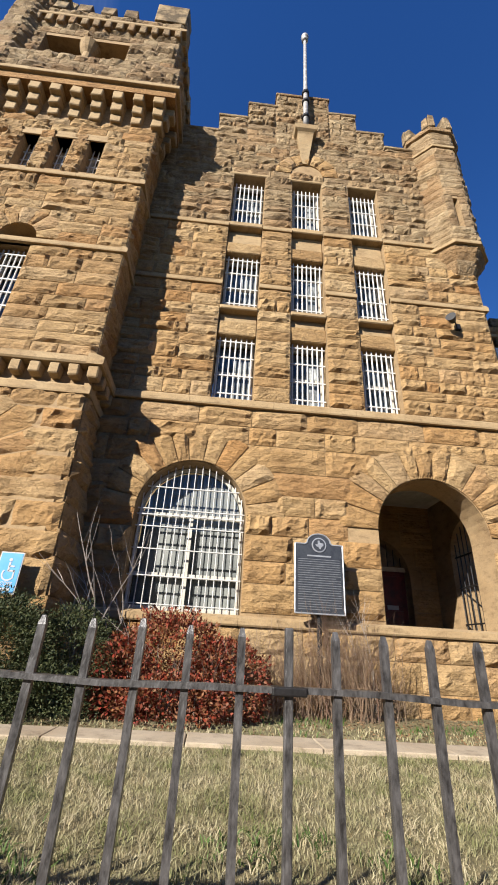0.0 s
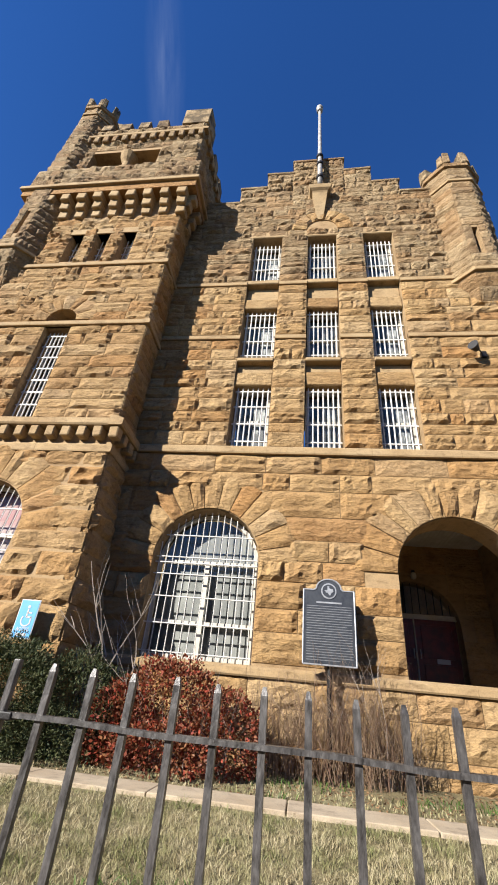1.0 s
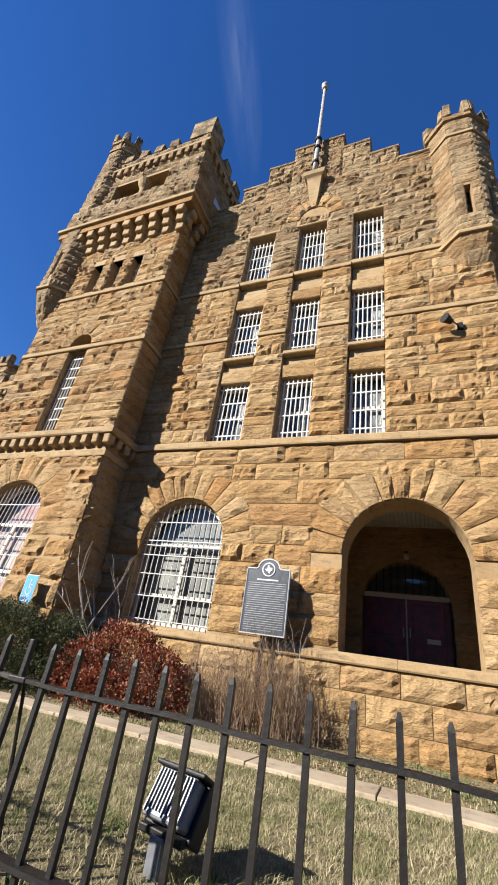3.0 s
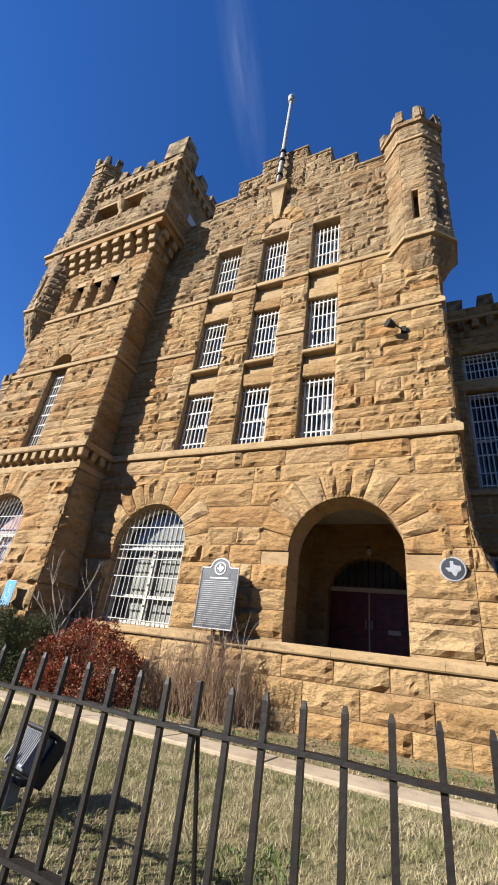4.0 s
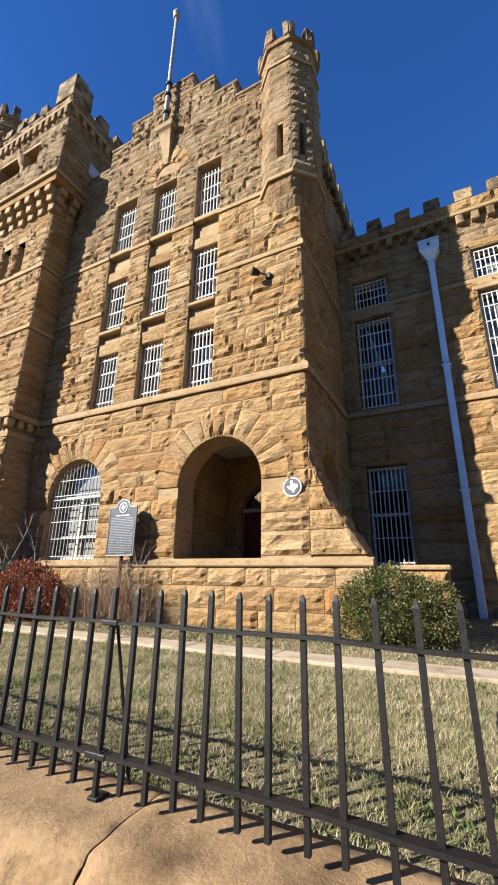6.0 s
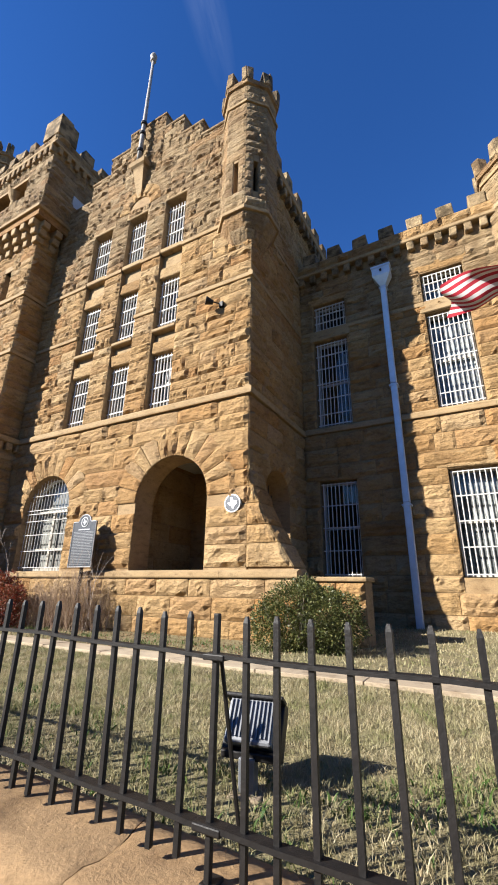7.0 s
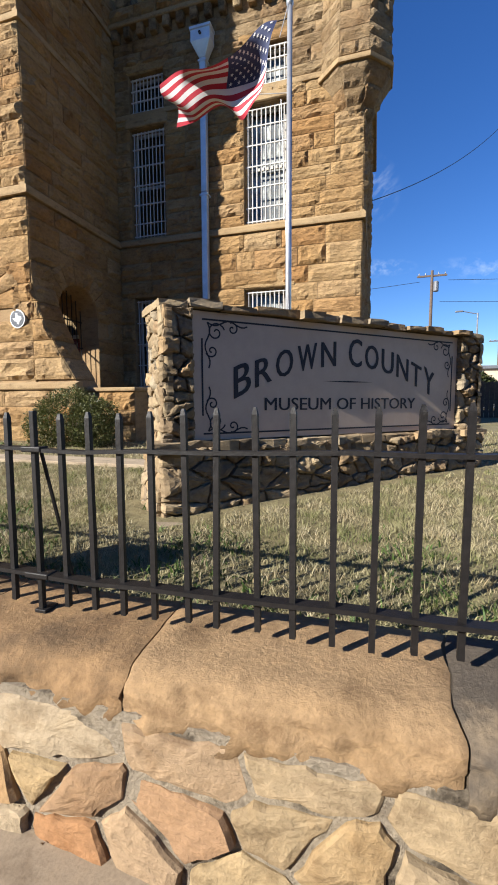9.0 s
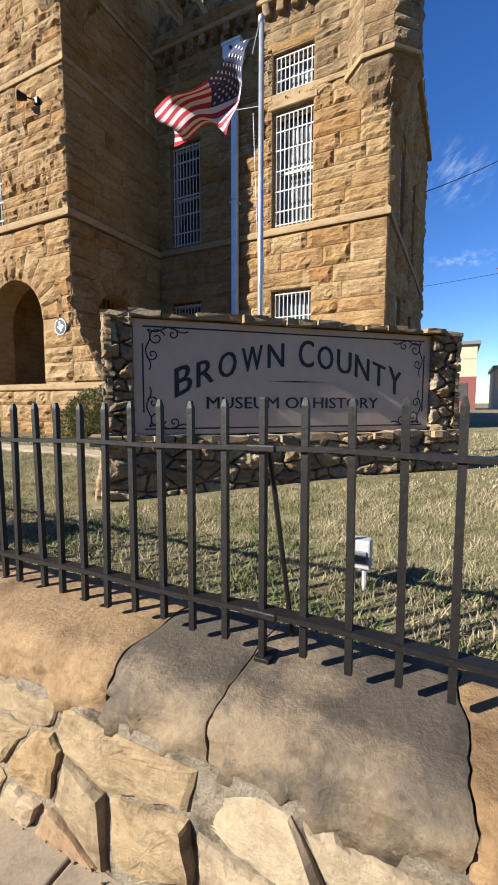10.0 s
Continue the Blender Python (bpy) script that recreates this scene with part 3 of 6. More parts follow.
# the stepped gable
STEPS = [(-2.6, -0.95, 13.35), (-0.95, -0.2, 14.1), (-0.2, 0.55, 14.85), (0.55, 2.03, 15.5), (2.03, 2.78, 14.85), (2.78, 3.51, 14.1), (3.51, 4.5, 13.5)]
for a, b, top in STEPS:
    if top > 13.4:
        slab("gable_backing", a, b, 13.4, top, [], F_MAIN, 0.5, M_MORTAR, main)
    block_row([(a - 0.03, b + 0.03, top, top + 0.09, 0.05, -0.55)], F_MAIN, main, 0, "coping_stone", M_PIECEW)

low = courses(-2.6, XR, 1.78, 5.08, 0.36, openings_block([ARCHW, ARCHD], 0.55), 0.45, 1.1)
# the foot of the wall sweeps out to one side


def sweep(z):
    f = min(1.0, max(0.0, (3.75 - z) / 2.1))
    return 0.97 * f ** 1.55


foot = []
for za, zb in sorted({(r[2], r[3]) for r in low}):
    w = sweep((za + zb) / 2)
    if sweep(za) > 0.03:
        n = max(1, round(w / 0.5))
        foot += [(i / n, (i + 1) / n, za, min(zb, 3.74)) for i in range(n)]
face_stones(foot, lambda u, z, d: (XR + u * sweep(z), YF - d, z), main, rough=0.05)
base = courses(-2.6, XR + 0.97, 0.62, 1.60, 0.33, None, 0.5, 1.2)
FACING = Matrix.Identity(4)
face_stones(base, front_plane(YF - 0.08), main, 300, turn=FACING)
face_stones(low, F_MAIN, main, 300, turn=FACING)
up_holes = openings_block([("rect", a, b, 5.2, 11.66) for a, b in COLS] + [("arch", 0.95, 1.80, 11.9, 11.95)], 0.42)
upper = courses(-2.3, XR, 5.27, 7.96, 0.26, up_holes, 0.32, 0.78) + courses(-2.3, XR, 8.12, 9.74, 0.26, up_holes, 0.32, 0.78)
upper_wall = empty("wall_main_upper", "coursed rock-faced sandstone of the upper storeys", "wall", kind="structure")
face_stones(upper, F_MAIN, upper_wall, 300, turn=FACING)
gable = empty("wall_gable", "weathered sandstone gable stepping up to the flagstaff", "wall", kind="structure")
face_stones(courses(-2.3, XR, 9.90, 13.4, 0.24, up_holes, 0.3, 0.72), F_MAIN, gable, 230, turn=FACING, worn=True)
for a, b, top in STEPS:
    if top > 13.4:
        face_stones(courses(a, b, 13.4, top, 0.23, None, 0.3, 0.65), F_MAIN, gable, 30, turn=FACING, worn=True)
voussoirs(-0.49, 3.17, 0.86, 1.45, F_MAIN, main, 13)
voussoirs(3.365, 3.115, 0.925, 1.52, F_MAIN, main, 13)
voussoirs(1.375, 11.95, 0.40, 0.80, F_MAIN, main, 7)
# plinth: base wall under the belt
slab("plinth_backing", -2.6, XR + 0.97, ZB - 0.2, 1.60, [], front_plane(YF - 0.08), 0.5, M_MORTAR, main)
belt([(-2.6, XR + 1.0)], 1.60, 1.74, 0.15, F_MAIN, main, "plinth_course")
slab("plinth_top", XR - 0.02, XR + 0.95, 1.58, 1.64, [], F_MAIN, 0.62, M_TRIM, main)
# the swept buttress behind the front: thickness and its curved flank
bm = bmesh.new()
prev = None
for i in range(15):
    z = 1.62 + (3.80 - 1.62) * i / 14
    row = [bm.verts.new((XR - 0.05, YF + 0.03, z)), bm.verts.new((XR + sweep(z) - 0.02, YF + 0.03, z)), bm.verts.new((XR + sweep(z) - 0.02, YF + 0.58, z)), bm.verts.new((XR - 0.05, YF + 0.58, z))]
    if prev:
        for k in range(4):
            bm.faces.new((prev[k], prev[(k + 1) % 4], row[(k + 1) % 4], row[k]))
    prev = row
bmesh.ops.recalc_face_normals(bm, faces=bm.faces)
part("buttress_core", bm, M_MORTAR, main)
rows = sorted({(r[2], r[3]) for r in low if r[2] < 3.7})
face_stones([(YF + 0.0, YF + 0.58, za, zb) for za, zb in rows], lambda u, z, d: (XR + sweep(z) + d, u, z), main, rough=0.06)
# string courses over the piers
SP = [(-2.2, COLS[0][0]), (COLS[0][1], COLS[1][0]), (COLS[1][1], COLS[2][0]), (COLS[2][1], XR - 0.046)]
belt([(-2.2, XR - 0.046)], 5.08, 5.26, 0.09, F_MAIN, main)
belt(SP, 7.96, 8.10, 0.06, F_MAIN, main)
SP3 = SP[:3] + [(COLS[2][1], 4.32)]
belt(SP3, 9.74, 9.88, 0.06, F_MAIN, main)
for a, b in COLS:
    for z0, z1, nb in ((9.94, 11.62, 4), (7.44, 8.98, 4), (5.28, 6.74, 4)):
        barred_window(F_MAIN, a + 0.02, b - 0.02, z0, z1, 0.30, 7, [0.12, 0.39, 0.67, 0.93] if z0 < 9 else [0.1, 0.35, 0.60, 0.85], "barred sash window with white iron bars in a deep stone reveal", bar_back=0.14, thick=0.0145, head=z1 if z0 < 9 else 11.52)
    for s0, s1, l1 in ((9.66, 9.92, 8.99), (7.21, 7.43, 6.75)):
        block_row([(a, b, s0 + 0.12, s1, 0.04, -0.5)], F_MAIN, main, 0, "window_sill", M_TRIM, 0.004)
        block_row([(a, b, l1 + 0.32, s0 + 0.12, -0.12, -0.5)], F_MAIN, main, 0, "spandrel", M_TRIM, 0.004)
        block_row([(a, b, l1, l1 + 0.32, -0.03, -0.5)], F_MAIN, main, 0, "lintel", M_PIECE, 0.03)
    block_row([(a - 0.12, b + 0.12, 11.66, 11.90, 0.02, -0.5)], F_MAIN, main, 0, "lintel", M_TRIM, 0.012)
barred_window(F_MAIN, ARCHW[1] + 0.02, ARCHW[2] - 0.02, 1.76, 4.02, 0.26, 15, [0.03, 0.2, 0.37, 0.52, 0.60, 0.64, 0.80], "round-headed window behind a white iron grille", blind=M_CURTAIN, spring=3.17, mullion=True, sashes=(0.35,), bar_back=0.1, thick=0.0075)

# flank of the main block
F_FLANK = side_plane(XR)
flank = empty("wall_flank", "shaded sandstone side wall with a round-headed porch arch", "wall", kind="structure")
SARCH = ("arch", 6.98, 8.24, 1.70, 3.18)
slab("wall_backing", YF + 0.02, 16.0, ZB, 12.4, [SARCH], F_FLANK, 0.5, M_MORTAR, flank)
sb = openings_block([SARCH], 0.42)
SIDE = Matrix.Rotation(radians(90), 4, "Z")
face_stones(courses(YF, 9.3, 1.70, 5.08, 0.36, sb, 0.45, 1.0), F_FLANK, flank, 300, turn=SIDE)
face_stones(courses(YF, 9.3, 5.27, 9.74, 0.28, None, 0.4, 0.9) + courses(YF + 0.5, 13.0, 9.9, 12.3, 0.27, None, 0.4, 0.9), F_FLANK, flank, 200, turn=SIDE)
voussoirs(7.61, 3.18, 0.64, 1.06, F_FLANK, flank, 9)
for z0, z1, p in ((5.08, 5.26, 0.09), (7.96, 8.10, 0.06), (9.74, 9.88, 0.06)):
    belt([(YF - p, 9.16)], z0, z1, p, F_FLANK, flank)
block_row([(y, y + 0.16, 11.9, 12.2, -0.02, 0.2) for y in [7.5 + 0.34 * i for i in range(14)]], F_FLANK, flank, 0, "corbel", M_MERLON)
belt([(7.3, 12.3)], 12.2, 12.34, 0.22, F_FLANK, flank)
slab("parapet", 7.2, 12.4, 12.3, 12.7, [], side_plane(XR + 0.14), 0.4, M_FACE, flank)
block_row([(y, y + 0.42, 12.7, 13.15, 0.14, -0.24) for y in [7.35 + 0.78 * i for i in range(7)]], F_FLANK, flank, 0, "merlon", M_MERLON)

for i in range(9):
    y = 7.61 + 1.14 * (i / 8 - 0.5)
    part("bar", rod((XR - 0.42, y, 1.70), (XR - 0.42, y, 3.18 + math.sqrt(max(0.01, 0.39 - (y - 7.61) ** 2))), 0.011, sides=6), M_IRON, flank)
for z in (1.95, 2.6, 3.18):
    part("cross_bar", box(XR - 0.435, XR - 0.405, 7.0, 8.22, z - 0.012, z + 0.012), M_IRON, flank)

# porch behind the big arch
porch = empty("wall_porch", "sandstone porch walls in shade with an arched inner doorway", "wall", kind="structure")
F_BACK = front_plane(8.95)
slab("porch_back", 1.7, XR - 0.45, 0.6, 4.75, [("arch", 2.42, 4.10, 1.72, 2.85)], F_BACK, 0.4, M_MORTAR, porch)
face_stones(courses(1.7, XR - 0.45, 1.72, 4.7, 0.4, openings_block([("arch", 2.42, 4.10, 1.72, 2.85)], 0.3), 0.5, 1.1), F_BACK, porch, rough=0.03)
part("porch_side", box(1.6, 2.02, YF + 0.5, 9.0, 0.6, 4.75), M_MORTAR, porch)
face_stones(courses(YF + 0.55, 8.95, 1.72, 4.7, 0.4, None, 0.5, 1.1), side_plane(2.02), porch, rough=0.025)
tagged(part("floor_porch", box(1.8, XR - 0.45, YF + 0.45, 9.2, 1.45, 1.69), M_WALK), "worn concrete porch floor", "floor", kind="structure")
cm = bmesh.new()
for i in range(34):
    add_box(cm, 2.0 + i * 0.08, 2.0 + i * 0.08 + 0.073, YF + 0.5, 9.0, 4.42, 4.46)
tagged(part("ceiling_porch", cm, M_CEIL), "white beadboard porch ceiling", "ceiling", kind="structure")

door = empty("door_1", "dark red panelled double door under an arched transom", "door", kind="structure", at=(3.26, 9.12, 1.72))
for s, (a, b) in enumerate(((2.46, 3.245), (3.275, 4.06))):
    leaf = part("door_leaf", box(a, b, 9.14, 9.19, 1.72, 3.0, 0.006), M_RED, door)
    leaf.matrix_parent_inverse = Matrix.Translation(door.location).inverted()
    for z0, z1 in ((1.82, 2.2), (2.3, 2.9)):
        part("door_panel", box(a + 0.1, b - 0.1, 9.125, 9.145, z0, z1, 0.012), M_RED, leaf)
    part("door_handle", rod((3.2 if s == 0 else 3.32, 9.08, 2.28), (3.2 if s == 0 else 3.32, 9.08, 2.45), 0.012), M_ALU, leaf, "brushed metal handle")


def keep(ob, holder):
    ob.matrix_parent_inverse = Matrix.Translation(holder.location).inverted()
    return ob


keep(part("door_frame", box(2.42, 4.10, 9.12, 9.22, 3.0, 3.09), M_FRAME, door), door)
keep(part("centre_stop", box(3.247, 3.273, 9.12, 9.2, 1.72, 3.0), M_FRAME, door), door)
keep(mesh_ob("fanlight", [(3.26 + 0.83 * math.cos(math.pi * i / 16), 9.17, 2.86 + 0.83 * math.sin(math.pi * i / 16)) for i in range(17)], [tuple(range(17))], M_GLASS, door), door)
for i in range(11):
    u = 2.55 + 1.42 * i / 10
    keep(part("bar", rod((u, 9.1, 3.09), (u, 9.1, 2.86 + math.sqrt(max(0.02, 0.69 - (u - 3.26) ** 2))), 0.009, sides=6), M_IRON, door), door)
tagged(part("door_notice", box(3.62, 3.86, 9.128, 9.134, 2.22, 2.55), M_SIGNW), "white paper notice taped to the red door", "notice")
tagged(part("door_notice", box(3.52, 3.95, 9.128, 9.134, 2.66, 2.70), M_ALU), "pale lettered strip on the red door", "notice")
pl = empty("porch_lamp", "small round lamp over the porch door", "lamp", at=(3.5, 8.9, 3.75))
keep(part("globe", lathe([(0.02, 3.72), (0.05, 3.74), (0.06, 3.79), (0.045, 3.84), (0.02, 3.86)], 12, (3.3, 8.88)), M_FRAME, pl), pl)
keep(part("bracket", box(3.27, 3.33, 8.86, 8.99, 3.86, 3.90, 0.006), M_IRON, pl), pl)

# bracket and flagstaff on the gable
br = empty("flagstaff", "weathered grey flagstaff on a dressed stone bracket", "flagstaff", at=(1.32, 6.0, 12.4))
bm = bmesh.new()
rings = []
for hw, dp, z in ((0.05, 0.05, 12.35), (0.11, 0.09, 12.6), (0.20, 0.22, 13.36), (0.21, 0.24, 13.40), (0.28, 0.30, 13.46), (0.31, 0.33, 13.58), (0.27, 0.29, 13.66)):
    rings.append([bm.verts.new(p) for p in ((1.32 - hw, YF - dp, z), (1.32 + hw, YF - dp, z), (1.32 + hw, YF + 0.05, z), (1.32 - hw, YF + 0.05, z))])
for a, b in zip(rings, rings[1:]):
    for k in range(4):
        bm.faces.new((a[k], a[(k + 1) % 4], b[(k + 1) % 4], b[k]))
bm.faces.new(rings[0][::-1])
bm.faces.new(rings[-1])
bmesh.ops.recalc_face_normals(bm, faces=bm.faces)
keep(part("stone_bracket", bm, M_TRIM, br), br)
keep(part("staff", lathe([(0.075, 13.64), (0.07, 14.6), (0.055, 16.5), (0.045, 18.35)], 12, (1.32, 6.08)), M_OLDPOLE, br, smooth=True), br)
for z in (14.0, 14.75, 15.2):
    keep(part("clamp", lathe([(0.08, z), (0.105, z + 0.02), (0.105, z + 0.1), (0.08, z + 0.12)], 12, (1.32, 6.08)), M_IRON, br), br)
keep(part("stay", rod((1.32, 6.08, 14.8), (1.32, YF, 14.8), 0.02), M_IRON, br), br)
keep(part("finial", lathe([(0.05, 18.35), (0.10, 18.38), (0.10, 18.42), (0.055, 18.46), (0.10, 18.52), (0.12, 18.6), (0.09, 18.69), (0.03, 18.73)], 14, (1.32, 6.08)), M_OLDPOLE, br, smooth=True), br)

# ---- round turrets ----


def turret(name, cx, cy, r, z_tip, z_corb, z_belt2, z_top, label, slit_angles, slit_z):
    t = empty(name, label, "turret", kind="structure")

    def rad(z):
        if z >= z_corb:
            return r
        f = max(0.0, (z - z_tip) / (z_corb - z_tip))
        return 0.12 + (r - 0.12) * f ** 0.8
    core = [(rad(z_tip + (z_corb - z_tip) * i / 6) - 0.01, z_tip + (z_corb - z_tip) * i / 6) for i in range(7)]
    part("turret_core", eight(lathe(core, 8, (cx, cy)), cx, cy), M_MORTAR, t)
    plane = round_plane(cx, cy, rad)
    full = 2 * math.pi
    side = full / 8
    cuts = [("rect", a - 0.10, a + 0.10, slit_z[0], slit_z[1]) for a in slit_angles]
    slab("turret_shell", -math.pi - side / 2, math.pi - side / 2, z_corb - 0.02, z_top - 0.3, cuts, plane, 0.2, M_MORTAR, t, [-math.pi + side * (i - 0.5) for i in range(9)])

    def blk(za, zb):
        return [(a - 0.12, a + 0.12) for a in slit_angles] if zb > slit_z[0] and za < slit_z[1] else []
    rows, low = [], []
    for i in range(8):
        ua, ub = -math.pi + side * (i - 0.5) + 1e-4, -math.pi + side * (i + 0.5) - 1e-4
        rows += courses(ua, ub, z_corb + 0.14, z_belt2, 0.27, blk, 0.35, 0.8)
        rows += courses(ua, ub, z_belt2 + 0.1, z_top - 0.4, 0.3, None, 0.35, 0.9)
        low += courses(ua, ub, z_tip, z_corb, 0.34, None, 0.4, 0.9)
    face_stones(rows, plane, t, rough=0.04, joint=0.006, worn=True)
    face_stones(low, plane, t, rough=0.04, joint=0.003, worn=True)
    ring_belt(cx, cy, r, z_corb, z_corb + 0.12, 0.07, t, 8)
    ring_belt(cx, cy, r, z_belt2, z_belt2 + 0.10, 0.06, t, 8)
    head = lathe([(r - 0.02, z_top - 0.46), (r + 0.08, z_top - 0.42), (r + 0.09, z_top - 0.28), (r * 0.7, z_top - 0.27)], 8, (cx, cy))
    part("turret_head", eight(head, cx, cy), M_FACEW, t)
    hp = round_plane(cx, cy, lambda z: r + 0.09)
    for i in range(8):
        c = side * (i + 0.5)
        for half in (-1, 1):
            ua, ub = sorted((c + half * 0.002, c + half * 0.21))
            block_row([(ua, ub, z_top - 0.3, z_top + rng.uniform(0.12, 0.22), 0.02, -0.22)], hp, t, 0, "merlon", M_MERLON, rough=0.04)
    return t


turret("turret_corner", 4.88, 6.62, 0.64, 8.66, 9.58, 13.2, 14.3, "round crenellated corner turret of tan sandstone", (0.0, math.pi / 4), (10.22, 11.2))
turret("turret_tower", -6.14, 5.74, 0.53, 8.9, 10.0, 17.15, 18.0, "round crenellated turret on the tower's corner", (0.0,), (10.6, 11.6))

# ---- the tower ----
YT, XTR, XTL = 5.56, -2.20, -6.05


def batter(z):
    f = min(1.0, max(0.0, (4.7 - z) / 3.6))
    return 0.34 * f ** 1.4


F_TOW = front_plane(YT, batter)
S_TOW = side_plane(XTR, batter)
tower = empty("wall_tower", "tall rock-faced sandstone tower with bracketed cornice", "wall", kind="structure")
TARCH = ("arch", -4.98, -3.22, 1.62, 3.2)
TWIN = ("rect", -4.44, -3.86, 5.3, 7.66)
SLITS = [("rect", c - 0.17, c + 0.17, 9.88, 10.95) for c in (-4.74, -4.05, -3.36)]
F_TOW0 = front_plane(YT)
slab("wall_backing", XTL, XTR, 4.7, 12.4, [TWIN, ("arch", -4.49, -3.81, 7.84, 7.86)] + SLITS, F_TOW0, 0.5, M_MORTAR, tower)
slab("base_backing", XTL, XTR, ZB, 4.7, [TARCH], F_TOW, 0.6, M_MORTAR, tower)
slab("side_backing", YT + 0.01, YF + 0.2, ZB, 4.7, [], S_TOW, 0.6, M_MORTAR, tower)
slab("side_backing", YT + 0.5, 10.2, 4.7, 12.4, [], side_plane(XTR), 0.5, M_MORTAR, tower)
slab("side_backing", YT + 0.5, 10.2, ZB, 12.4, [], lambda u, z, d: (XTL - d, u, z), 0.5, M_MORTAR, tower)
fl = courses(XTL, XTR, 0.6, 4.66, 0.36, openings_block([TARCH], 0.5), 0.45, 1.0, ends=lambda a, b: (XTL, XTR + batter((a + b) / 2)))
face_stones(fl, F_TOW, tower, 200, turn=FACING)
face_stones(courses(YT, YF, 0.6, 4.66, 0.36, None, 0.45, 0.9, ends=lambda a, b: (YT - batter((a + b) / 2), YF)), S_TOW, tower)
th = openings_block([TWIN] + SLITS + [("arch", -4.5, -3.8, 7.82, 7.86)], 0.35)
fu = courses(XTL, XTR, 5.27, 7.66, 0.27, th, 0.35, 0.8) + courses(XTL, XTR, 7.82, 9.64, 0.26, th, 0.35, 0.8) + courses(XTL, XTR, 9.80, 11.66, 0.25, th, 0.3, 0.7)
tower_up = empty("wall_tower_upper", "coursed rock-faced sandstone of the upper tower", "wall", kind="structure")
face_stones(fu, F_TOW0, tower_up, 300, turn=FACING)
face_stones(courses(YT, YF, 5.27, 7.66, 0.27) + courses(YT, YF, 7.82, 9.64, 0.27) + courses(YT, YF, 9.8, 12.3, 0.26) + courses(YF, 10.0, 13.0, 14.0, 0.3), side_plane(XTR), tower)
voussoirs(-4.10, 3.2, 0.90, 1.5, F_TOW, tower, 11)
voussoirs(-4.15, 7.84, 0.34, 0.74, F_TOW0, tower, 7)
part("lunette", prism([(-4.15 + 0.36 * math.cos(math.pi * i / 14), 7.82 + 0.40 * math.sin(math.pi * i / 14)) for i in range(15)], 0.03, lambda u, v, d: (u, YT + 0.34 + d, v)), M_MORTAR, tower, "recessed stone lunette")
for z0, z1, p in ((7.66, 7.80, 0.07), (9.64, 9.78, 0.07)):
    belt([(XTL, XTR - 0.046)], z0, z1, p, F_TOW0, tower)
    belt([(YT - p, YF + 0.02)], z0, z1, p, side_plane(XTR), tower)
# first cornice with its row of blocks
belt([(XTL - 0.1, XTR - 0.046)], 5.07, 5.26, 0.2, F_TOW0, tower)
belt([(YT - 0.2, YF)], 5.07, 5.26, 0.2, side_plane(XTR), tower)
belt([(XTL, XTR - 0.046)], 4.62, 4.80, 0.06, F_TOW0, tower)
belt([(YT - 0.06, YF)], 4.62, 4.80, 0.06, side_plane(XTR), tower)
block_row([(XTR + 0.15 - 0.29 * i - 0.16, XTR + 0.15 - 0.29 * i, 4.86, 5.06, -0.02, 0.17) for i in range(14)], F_TOW0, tower, 0, "dentil", M_TRIM)
block_row([(YT + 0.10 + 0.27 * i, YT + 0.26 + 0.27 * i, 4.86, 5.06, -0.02, 0.17) for i in range(3)], side_plane(XTR), tower, 0, "dentil", M_TRIM)
barred_window(F_TOW0, TWIN[1] + 0.02, TWIN[2] - 0.02, 5.32, 7.62, 0.3, 6, [0.04, 0.17, 0.3, 0.43, 0.56, 0.69, 0.82, 0.95], "tall narrow barred window in the stone tower", bar_back=0.14)
for s in SLITS:
    barred_window(F_TOW0, s[1], s[2], s[3], s[4], 0.32, 3, [0.2, 0.45, 0.7], "narrow barred tower opening", sashes=(), bar_back=0.2)
    part("lintel", pbox(F_TOW0, s[1] - 0.1, s[2] + 0.1, s[4], s[4] + 0.2, -0.3, 0.03), M_TRIM, tower)
barred_window(F_TOW, TARCH[1] + 0.02, TARCH[2] - 0.02, 1.66, 4.06, 0.3, 15, [0.03, 0.2, 0.37, 0.52, 0.62, 0.8], "round-headed barred window with a faded pink drape", blind=M_PINK, spring=3.2, mullion=True, sashes=(0.4,), bar_back=0.1, thick=0.0075)
# corbel table and slab
CB = [XTR + 0.12 - 0.455 * i for i in range(9)]
for x in CB:
    for k, (z0, z1, d1) in enumerate(((11.62, 11.86, 0.12), (11.87, 12.12, 0.22), (12.13, 12.38, 0.33))):
        block_row([(x - 0.24, x, z0, z1, -0.05, d1)], F_TOW0, tower, 0, "corbel", M_TRIM)
for i in range(5):
    y = YT - 0.1 + 0.455 * i
    for z0, z1, d1 in ((11.62, 11.86, 0.12), (11.87, 12.12, 0.22), (12.13, 12.38, 0.33)):
        block_row([(y, y + 0.24, z0, z1, -0.05, d1)], side_plane(XTR), tower, 0, "corbel", M_TRIM)
YC, XC = YT - 0.34, XTR + 0.34
part("cornice_core", box(-6.72, XC, YC, 10.3, 12.38, 12.62), M_FACE, tower)
part("cornice_slab", box(-6.8, XC + 0.08, YC - 0.08, 10.4, 12.62, 12.74, 0.02), M_TRIM, tower)
part("attic_core", box(-6.7, XC - 0.05, YC + 0.05, 10.2, 12.74, 13.75), M_MORTAR, tower)
face_stones(courses(-6.7, XC - 0.05, 12.76, 13.75, 0.26, None, 0.3, 0.7), front_plane(YC + 0.05), tower, worn=True)
